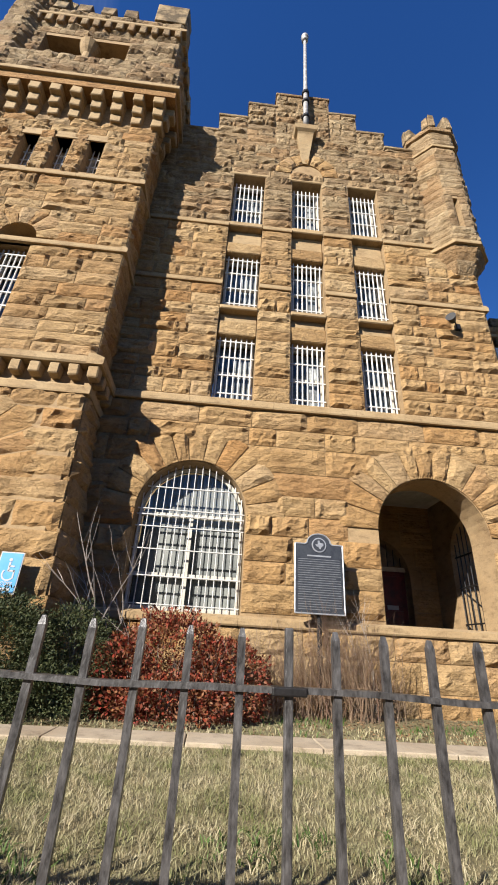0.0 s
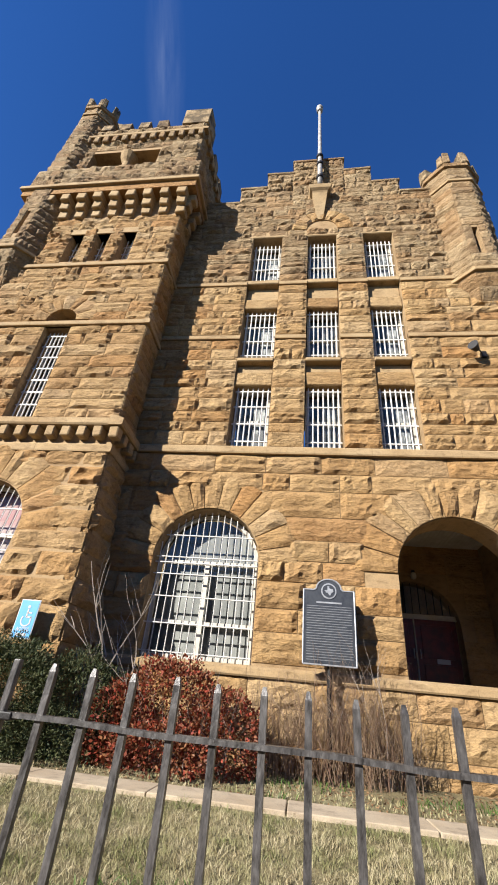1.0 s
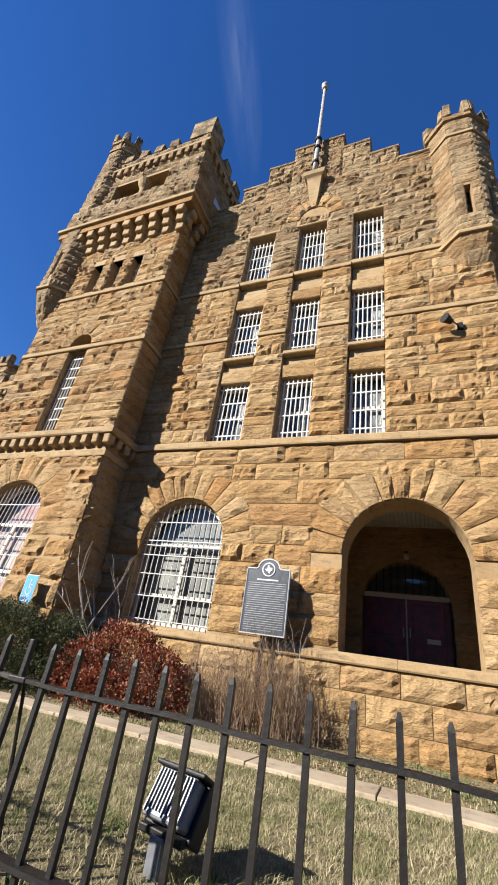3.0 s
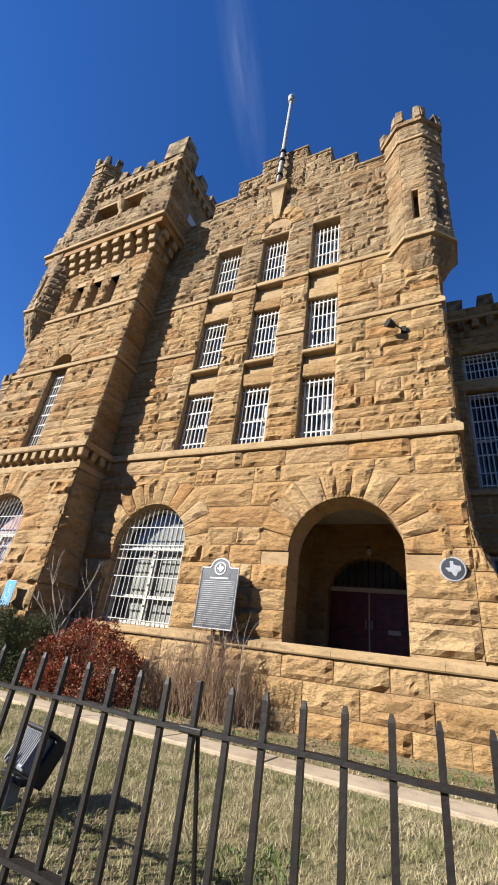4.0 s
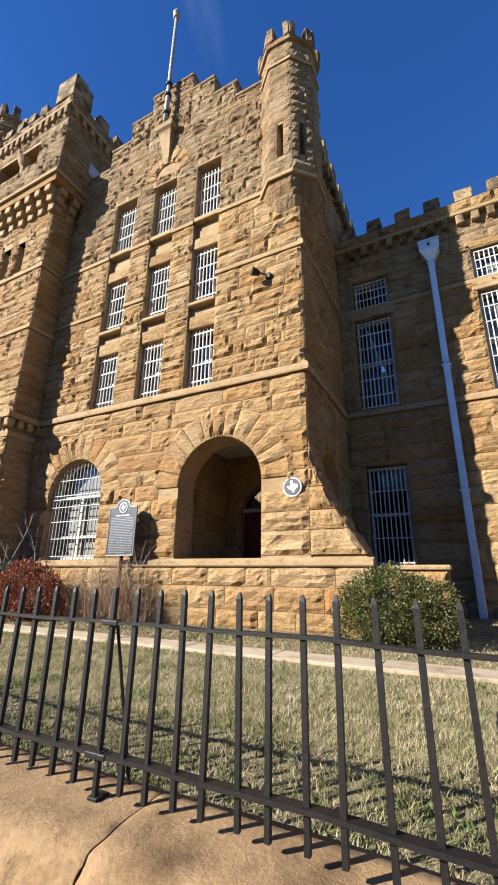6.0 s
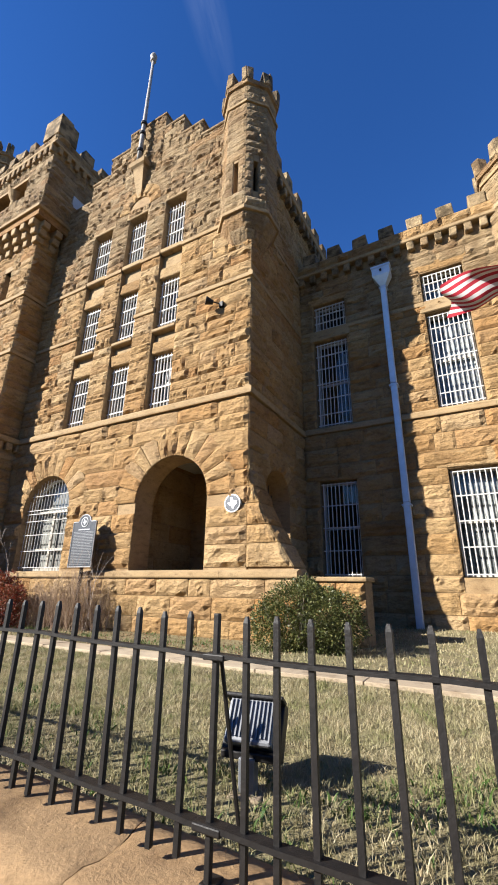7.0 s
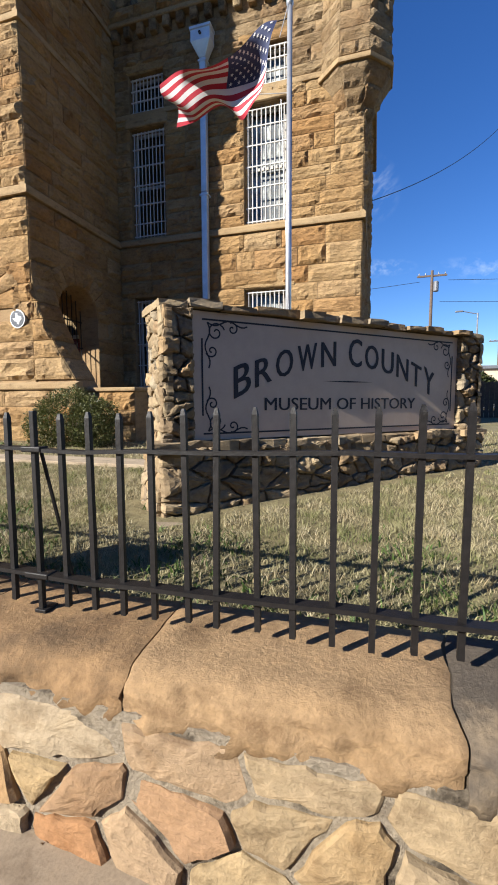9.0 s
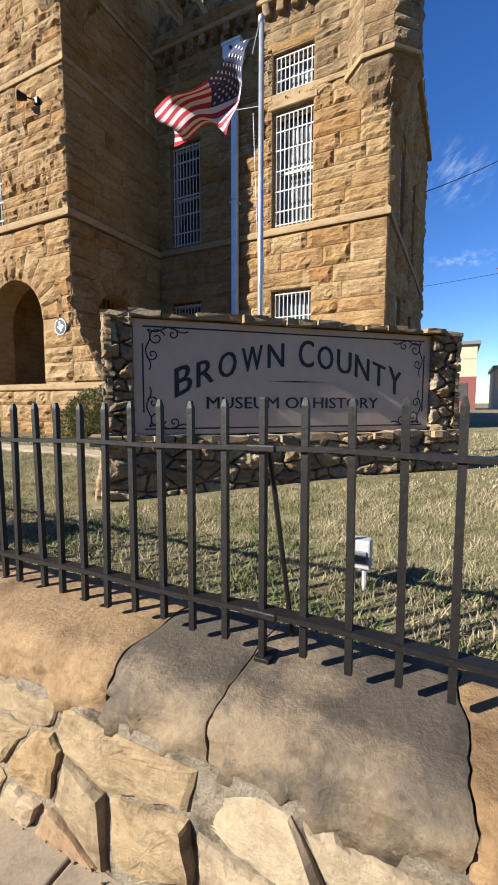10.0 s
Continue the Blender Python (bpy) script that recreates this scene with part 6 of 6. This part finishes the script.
part("conduit", rod((0.03, 0, -0.03), (0.03, 0, 0.11), 0.014), M_SIGNW, jb)
jb.scale = (0.9, 0.9, 0.95)

# ---- plants ----
nr = np.random.RandomState(5)


def blades(name, n, xr, yr, h, w, material, label, category, keep_out=None, zoff=0.0, lean=0.5, clump=0.0):
    x, y = nr.uniform(*xr, n), nr.uniform(*yr, n)
    if keep_out is not None:
        ok = ~keep_out(x, y)
        x, y = x[ok], y[ok]
    z = np.array([lawn(a, b) for a, b in zip(x, y)]) + zoff
    k = len(x)
    a = nr.uniform(0, 2 * np.pi, k)
    hh = h * nr.uniform(0.45, 1.3, k)
    ww = w * nr.uniform(0.6, 1.4, k)
    if clump:
        tuft = np.array([noise.noise(Vector((a_ * 8, b_ * 6, 1))) + 0.6 * noise.noise(Vector((a_ * 19, b_ * 15, 5))) for a_, b_ in zip(x, y)])
        hh *= np.clip(1.0 + clump * tuft, 0.25, 2.0)
    lx, ly = nr.normal(0, lean, k) * hh, nr.normal(0, lean, k) * hh
    dx, dy = np.cos(a) * ww, np.sin(a) * ww
    P = np.empty((k, 5, 3))
    P[:, 0] = np.stack([x - dx, y - dy, z - 0.01], 1)
    P[:, 1] = np.stack([x + dx, y + dy, z - 0.01], 1)
    P[:, 2] = np.stack([x + dx * 0.7 + lx * 0.4, y + dy * 0.7 + ly * 0.4, z + hh * 0.6], 1)
    P[:, 3] = np.stack([x - dx * 0.7 + lx * 0.4, y - dy * 0.7 + ly * 0.4, z + hh * 0.6], 1)
    P[:, 4] = np.stack([x + lx, y + ly, z + hh * 0.95], 1)
    i = np.arange(k) * 5
    me = bpy.data.meshes.new(name)
    quads = np.stack([i, i + 1, i + 2, i + 3], 1)
    tris = np.stack([i + 3, i + 2, i + 4], 1)
    me.from_pydata(P.reshape(-1, 3).tolist(), [], quads.tolist() + tris.tolist())
    me.materials.append(material)
    me.update()
    return tagged(new(name, me), label, category, kind="stuff")


def no_lawn(x, y):
    strip = (y > 4.0) & (y < 4.56) & (x < 8.9)
    u = (x - 11.016) * CA + (y - 3.858) * SA
    d = (x - 11.016) * SA - (y - 3.858) * CA
    return strip | ((np.abs(u) < 2.0) & (d < 0.3) & (d > -0.5)) | ((y > 4.56) & (x < 5.6) & (y > 5.2))


blades("grass", 240000, (-5, 16.5), (1.38, 4.05), 0.037, 0.0023, M_GRASS, "dormant straw-coloured lawn grass with green patches", "grass", no_lawn, lean=0.8, clump=1.1)
blades("grass", 50000, (-6, 16.5), (4.05, 9.0), 0.035, 0.005, M_GRASS, "short dry lawn grass towards the building", "grass", no_lawn, clump=0.8)
blades("weeds", 22000, (-5, 16), (1.40, 2.7), 0.045, 0.0055, M_WEED, "low green weeds in the lawn by the fence", "weeds", lambda x, y: np.array([noise.noise(Vector((a * 1.7, b * 2.6, 3))) + 0.5 * noise.noise(Vector((a * 6, b * 7, 3))) + (1.75 - b) * 0.25 < 0.06 for a, b in zip(x, y)]), lean=0.9)
blades("weeds", 2200, (0.5, 6.2), (4.6, 6.1), 0.06, 0.006, M_WEED, "green sprouts in the bed under the wall", "weeds", lambda x, y: np.array([noise.noise(Vector((a * 1.1, b * 1.6, 8))) < 0.1 for a, b in zip(x, y)]), lean=0.7)
blades("leaf_litter", 3500, (-4, 6.4), (4.6, 6.2), 0.012, 0.016, M_LITTER, "brown fallen leaves in the planting bed", "leaves", lean=3.0)
blades("leaf_litter", 500, (7.5, 13), (0.85, 0.93), 0.007, 0.005, M_LITTER, "dry debris along the foot of the wall", "leaves", zoff=-0.468, lean=1.0)


def leaf_cloud(blobs, n, size, long, up=0.0):
    """Small bent leaves through and over some uneven rounded masses."""
    V, F = [], []
    rl = random.Random(len(blobs) * 31 + n)
    tot = sum(b[3] * b[4] * b[5] for b in blobs)
    for cx, cy, cz, rx, ry, rz in blobs:
        for _ in range(int(n * rx * ry * rz / tot)):
            d = Vector((rl.gauss(0, 1), rl.gauss(0, 1), rl.gauss(0, 1))).normalized()
            lump = 0.86 + 0.22 * noise.noise(d * 2.3 + Vector((cx, cy, cz))) + 0.12 * noise.noise(d * 6 + Vector((cy, cx, 2)))
            r = lump * rl.uniform(0.45, 1.0) ** 0.35
            p = Vector((cx + d.x * rx * r, cy + d.y * ry * r, cz + d.z * rz * r))
            if p.z < 0.6:
                continue
            ax = (d + Vector((rl.gauss(0, 0.6), rl.gauss(0, 0.6), rl.gauss(0, 0.6) + up))).normalized()
            sd = ax.cross(Vector((rl.gauss(0, 1), rl.gauss(0, 1), rl.gauss(0, 1)))).normalized()
            s = size * rl.uniform(0.6, 1.4)
            b0 = len(V)
            V += [p - sd * s * 0.1, p + ax * s * long * 0.5 + sd * s * 0.5, p + ax * s * long, p + ax * s * long * 0.5 - sd * s * 0.5]
            F.append((b0, b0 + 1, b0 + 2, b0 + 3))
    return V, F


def stems(n, cx, cy, rx, ry, z0, height, rad, lean, seed, forks=0):
    V, F = [], []
    rs = random.Random(seed)

    def tube(pts, r0):
        base = len(V)
        for i, p in enumerate(pts):
            r = r0 * (1 - 0.75 * i / (len(pts) - 1))
            for k in range(3):
                a = 2 * math.pi * k / 3
                V.append((p.x + r * math.cos(a), p.y + r * math.sin(a), p.z))
        for i in range(len(pts) - 1):
            for k in range(3):
                F.append((base + i * 3 + k, base + i * 3 + (k + 1) % 3, base + (i + 1) * 3 + (k + 1) % 3, base + (i + 1) * 3 + k))

    def grow(p, d, length, r, depth):
        pts = [p]
        for i in range(5):
            d = (d + Vector((rs.gauss(0, 0.12), rs.gauss(0, 0.12), rs.gauss(0, 0.06)))).normalized()
            pts.append(pts[-1] + d * length / 5)
        tube(pts, r)
        if depth:
            for _ in range(rs.choice((2, 3))):
                k = rs.randint(1, 4)
                nd = (d + Vector((rs.gauss(0, 0.6), rs.gauss(0, 0.4), rs.gauss(0.1, 0.3)))).normalized()
                grow(pts[k], nd, length * rs.uniform(0.4, 0.7), r * 0.6, depth - 1)
    for _ in range(n):
        p = Vector((cx + rs.uniform(-rx, rx), cy + rs.uniform(-ry, ry), z0))
        d = Vector((rs.gauss(0, lean), rs.gauss(0, lean), 1)).normalized()
        grow(p, d, height * rs.uniform(0.55, 1.1), rad * rs.uniform(0.6, 1.3), forks)
    return V, F


def shrub(name, blobs, n, size, long, leaf_mat, label, category, at, stem=None):
    e = empty(name, label, category, at=at)
    i_ = Matrix.Translation(at).inverted()
    V, F = leaf_cloud(blobs, n, size, long)
    mesh_ob("foliage", V, F, leaf_mat, e).matrix_parent_inverse = i_
    V, F = stems(*(stem or (24, at[0], at[1], 0.3, 0.2, at[2] - 0.05, 0.7, 0.008, 0.35, len(name), 1)))
    mesh_ob("branchwork", V, F, M_BARK, e).matrix_parent_inverse = i_
    return e


def shrub_of_stems(name, label, material, branches, n, cx, cy, rx, ry, z0, height, rad, lean, seed, forks):
    """A leafless shrub: each branch, or sheaf of stalks, is a part."""
    e = empty(name, label, "shrub", at=(cx, cy, z0))
    i_ = Matrix.Translation(e.location).inverted()
    for b in range(branches):
        V, F = stems(n, cx + rx * (2 * (b + 0.5) / branches - 1), cy, rx / branches * 1.6, ry, z0, height, rad, lean, seed * 20 + b, forks)
        mesh_ob("branch", V, F, material, e).matrix_parent_inverse = i_
    return e


shrub("juniper", [(-2.35, 4.95, 1.02, 0.95, 0.50, 0.80), (-1.55, 5.35, 1.02, 0.68, 0.6, 0.76), (-3.1, 4.75, 0.95, 0.8, 0.45, 0.72), (-1.7, 4.9, 0.8, 0.7, 0.4, 0.4), (-2.7, 5.0, 1.16, 1.15, 0.5, 0.72)], 95000, 0.0115, 2.8, M_JUNIPER, "dense dark green juniper against the tower foot", "shrub", (-2.0, 5.2, 0.63))
shrub("juniper", [(-4.2, 4.75, 0.85, 0.8, 0.42, 0.5), (-5.3, 4.7, 0.85, 0.7, 0.4, 0.45)], 15000, 0.019, 2.4, M_JUNIPER, "low dark green juniper under the tower", "shrub", (-4.6, 4.75, 0.63))
shrub("red_barberry", [(-0.45, 5.45, 1.05, 0.82, 0.56, 0.76), (0.2, 5.35, 0.95, 0.55, 0.46, 0.58), (-0.95, 5.2, 0.92, 0.45, 0.40, 0.55), (-0.4, 5.0, 0.78, 0.7, 0.35, 0.35)], 21000, 0.024, 1.7, M_REDLEAF, "rust-red autumn shrub below the arched window", "shrub", (-0.4, 5.4, 0.63), (60, -0.3, 5.4, 0.6, 0.3, 0.6, 0.9, 0.006, 0.4, 3, 1))
shrub("green_shrub", [(6.42, 5.75, 1.08, 0.68, 0.58, 0.58), (6.88, 5.7, 1.02, 0.48, 0.46, 0.50), (6.05, 5.6, 0.93, 0.40, 0.40, 0.42)], 24000, 0.019, 1.6, M_YAUPON, "rounded clipped shrub with small olive-green leaves", "shrub", (6.4, 5.7, 0.63))
for cx, cy, rx, n, hgt, seed in ((0.85, 5.75, 0.35, 110, 1.0, 21), (1.55, 5.75, 0.40, 150, 1.1, 22), (2.1, 5.9, 0.25, 70, 0.85, 23)):
    shrub_of_stems("dry_shrub", "leafless brown dried stalks under the marker", M_DRY, 5, n // 5, cx, cy, rx, 0.2, 0.6, hgt, 0.005, 0.14, seed, 1)
shrub_of_stems("bare_shrub", "leafless pale-twigged shrub between tower and window", M_BARK, 9, 1, -1.7, 5.75, 0.25, 0.08, 0.6, 1.9, 0.016, 0.32, 31, 2)
shrub_of_stems("bare_shrub", "thin bare twigs beside the marker", M_BARK, 4, 1, 2.0, 5.85, 0.1, 0.1, 0.62, 1.5, 0.008, 0.25, 33, 2)

# ---- distance ----


def utility_pole(x, y, top, label):
    p = empty("utility_pole", label, "utility pole", "street poles", at=(x, y, 0.6))
    part("pole", lathe([(0.16, 0.0), (0.11, top)], 10), M_WOOD, p)
    arm = part("crossarm", box(-1.15, 1.15, -0.06, 0.06, top - 0.5, top - 0.36, 0.01), M_WOOD, p)
    for u in (-1.0, -0.5, 0.5, 1.0):
        part("insulator", lathe([(0.04, top - 0.36), (0.06, top - 0.3), (0.03, top - 0.18)], 8, (u, 0)), M_BOX, arm)
    part("transformer", lathe([(0.2, top - 1.7), (0.22, top - 1.65), (0.22, top - 0.95), (0.15, top - 0.88)], 12, (0.32, 0)), M_BOX, p)
    return p


utility_pole(15.55, 38.5, 11.55, "brown wooden utility pole with a crossarm")
utility_pole(26.5, 62.0, 9.0, "distant wooden utility pole")
sl = empty("street_lamp", "grey street lamp arm far down the road", "street lamp", at=(19.4, 40, 0.6))
part("pole", lathe([(0.08, 0), (0.06, 8.2)], 8), M_BOX, sl)
part("arm", rod((0, 0, 8.1), (-1.2, 0, 8.4), 0.04), M_BOX, sl)
part("head", box(-1.75, -1.15, -0.12, 0.12, 8.34, 8.46, 0.03), M_BOX, sl)
for a, b, sag in (((10.9, 16.0, 8.4), (19.0, 34.0, 20.0), 0.5), ((14.6, 38.5, 11.3), (-20, 40, 11.5), 0.6), ((16.8, 38.5, 11.3), (60, 37, 11.0), 0.8), ((16.2, 38.5, 9.6), (60, 36, 9.0), 0.8)):
    cu = bpy.data.curves.new("cable", "CURVE")
    cu.dimensions, cu.bevel_depth, cu.bevel_resolution = "3D", 0.018, 1
    s = cu.splines.new("POLY")
    s.points.add(14)
    for i in range(15):
        f = i / 14
        p = Vector(a).lerp(Vector(b), f)
        s.points[i].co = (p.x, p.y, p.z - sag * 4 * f * (1 - f), 1)
    cu.materials.append(M_IRON)
    tagged(new("cable", cu), "thin dark overhead cable", "cable")


def far_house(x0, x1, y, z1, wall_mat, low_mat, label, windows):
    h_ = empty("far_building", label, "building", at=(x0, y, 0.6))
    part("wall", box(0, x1 - x0, 0, 9, 0, z1, 0.02), wall_mat, h_)
    part("lower_wall", box(-0.03, x1 - x0 + 0.03, -0.05, 0.0, 0, z1 * 0.52), low_mat, h_)
    part("roof", box(-0.25, x1 - x0 + 0.25, -0.3, 9.2, z1, z1 + 0.35, 0.03), M_BOX, h_)
    for i in range(windows):
        u = (x1 - x0) * (i + 0.5) / windows
        part("window", box(u - 0.5, u + 0.5, -0.09, -0.04, z1 * 0.15, z1 * 0.42), M_DARK, h_)
    return h_


far_house(11.2, 13.6, 46, 6.3, M_CLAD, M_SHED, "tan commercial building with a red lower front", 1)
far_house(15.4, 27.0, 50, 4.2, M_PANEL, M_SIGNW, "low grey commercial building across the street", 5)
wf = empty("board_fence", "weathered grey board fence beyond the lawn", "fence", at=(14.6, 17.0, 0.6))
for i in range(40):
    part("board", box(0.16 * i, 0.16 * i + 0.145, -0.01, 0.012, 0, 1.45 + 0.02 * (i % 3)), M_WOOD, wf)
part("rail", box(0, 6.4, 0.012, 0.06, 0.35, 0.43), M_WOOD, wf)
part("rail", box(0, 6.4, 0.012, 0.06, 1.05, 1.13), M_WOOD, wf)
ft = empty("tree", "dark evergreen tree across the street", "tree", at=(18.0, 33, 0.6))
finv = Matrix.Translation(ft.location).inverted()
part("trunk", lathe([(0.16, 0.6), (0.1, 1.9)], 9, (18.0, 33)), M_WOOD, ft).matrix_parent_inverse = finv
V, F = leaf_cloud([(18.0, 33, 2.3, 1.5, 1.3, 1.2), (18.9, 33.3, 1.9, 1.0, 1.0, 1.0), (17.2, 33, 1.8, 0.8, 0.9, 0.8)], 6000, 0.12, 1.6)
mesh_ob("crown", V, F, M_JUNIPER, ft).matrix_parent_inverse = finv


def wisp_material(name, scale, lo, hi, stretch, thick):
    m, n, l, b = nodes(name)
    tc = n.new("ShaderNodeTexCoord").outputs["UV"]
    t = noise_of(n, l, tc, scale, 6, 0.6, stretch)
    r = ramp(n, [(lo, (0, 0, 0)), (hi, (1, 1, 1))])
    l.new(t, r.inputs[0])
    gr = n.new("ShaderNodeTexGradient")
    gr.gradient_type = "SPHERICAL"
    mp = n.new("ShaderNodeMapping")
    mp.inputs["Location"].default_value, mp.inputs["Scale"].default_value = (-1, -1, 0), (2, 2, 1)
    l.new(tc, mp.inputs[0])
    l.new(mp.outputs[0], gr.inputs[0])
    f = n.new("ShaderNodeMath")
    f.operation = "MULTIPLY"
    l.new(r.outputs[0], f.inputs[0])
    l.new(gr.outputs[1], f.inputs[1])
    g = n.new("ShaderNodeMath")
    g.operation = "MULTIPLY"
    g.inputs[1].default_value = thick
    l.new(f.outputs[0], g.inputs[0])
    f = g
    tr, em, ms = n.new("ShaderNodeBsdfTransparent"), n.new("ShaderNodeEmission"), n.new("ShaderNodeMixShader")
    em.inputs[0].default_value, em.inputs[1].default_value = (0.75, 0.85, 1.0, 1), 0.54
    l.new(f.outputs[0], ms.inputs[0])
    l.new(tr.outputs[0], ms.inputs[1])
    l.new(em.outputs[0], ms.inputs[2])
    l.new(ms.outputs[0], n["Material Output"].inputs[0])
    return m


WISP = wisp_material("thin_cloud", 2.2, 0.30, 1.2, (1.2, 0.8, 1), 0.17)
PUFF = wisp_material("small_cloud", 5.0, 0.46, 1.0, (0.6, 1.8, 1), 0.8)


def cloud(a, b, wide, material, label):
    """A thin sheet of cloud far off, between two directions."""
    a, b = Vector(a).normalized() * 1500, Vector(b).normalized() * 1500
    s = (b - a).cross(a).normalized() * wide
    ob = mesh_ob("cloud", [a - s, a + s, b + s, b - s], [(0, 1, 2, 3)], material)
    uv = ob.data.uv_layers.new(name="UVMap")
    for k, q in enumerate(((0, 0), (1, 0), (1, 1), (0, 1))):
        uv.data[k].uv = q
    ob.visible_shadow = False
    return tagged(ob, label, "cloud", kind="structure")


cloud((-0.22, 0.10, 0.96), (-0.29, 0.44, 0.86), 55, WISP, "faint vertical wisp of high cloud")
cloud((-0.06, 0.90, 0.48), (0.03, 0.92, 0.37), 90, PUFF, "thin white cloud patch")
cloud((-0.09, 0.955, 0.285), (0.09, 0.955, 0.28), 30, PUFF, "thin white cloud streak")
cloud((0.10, 0.955, 0.27), (0.40, 0.90, 0.24), 50, PUFF, "thin white cloud streak")
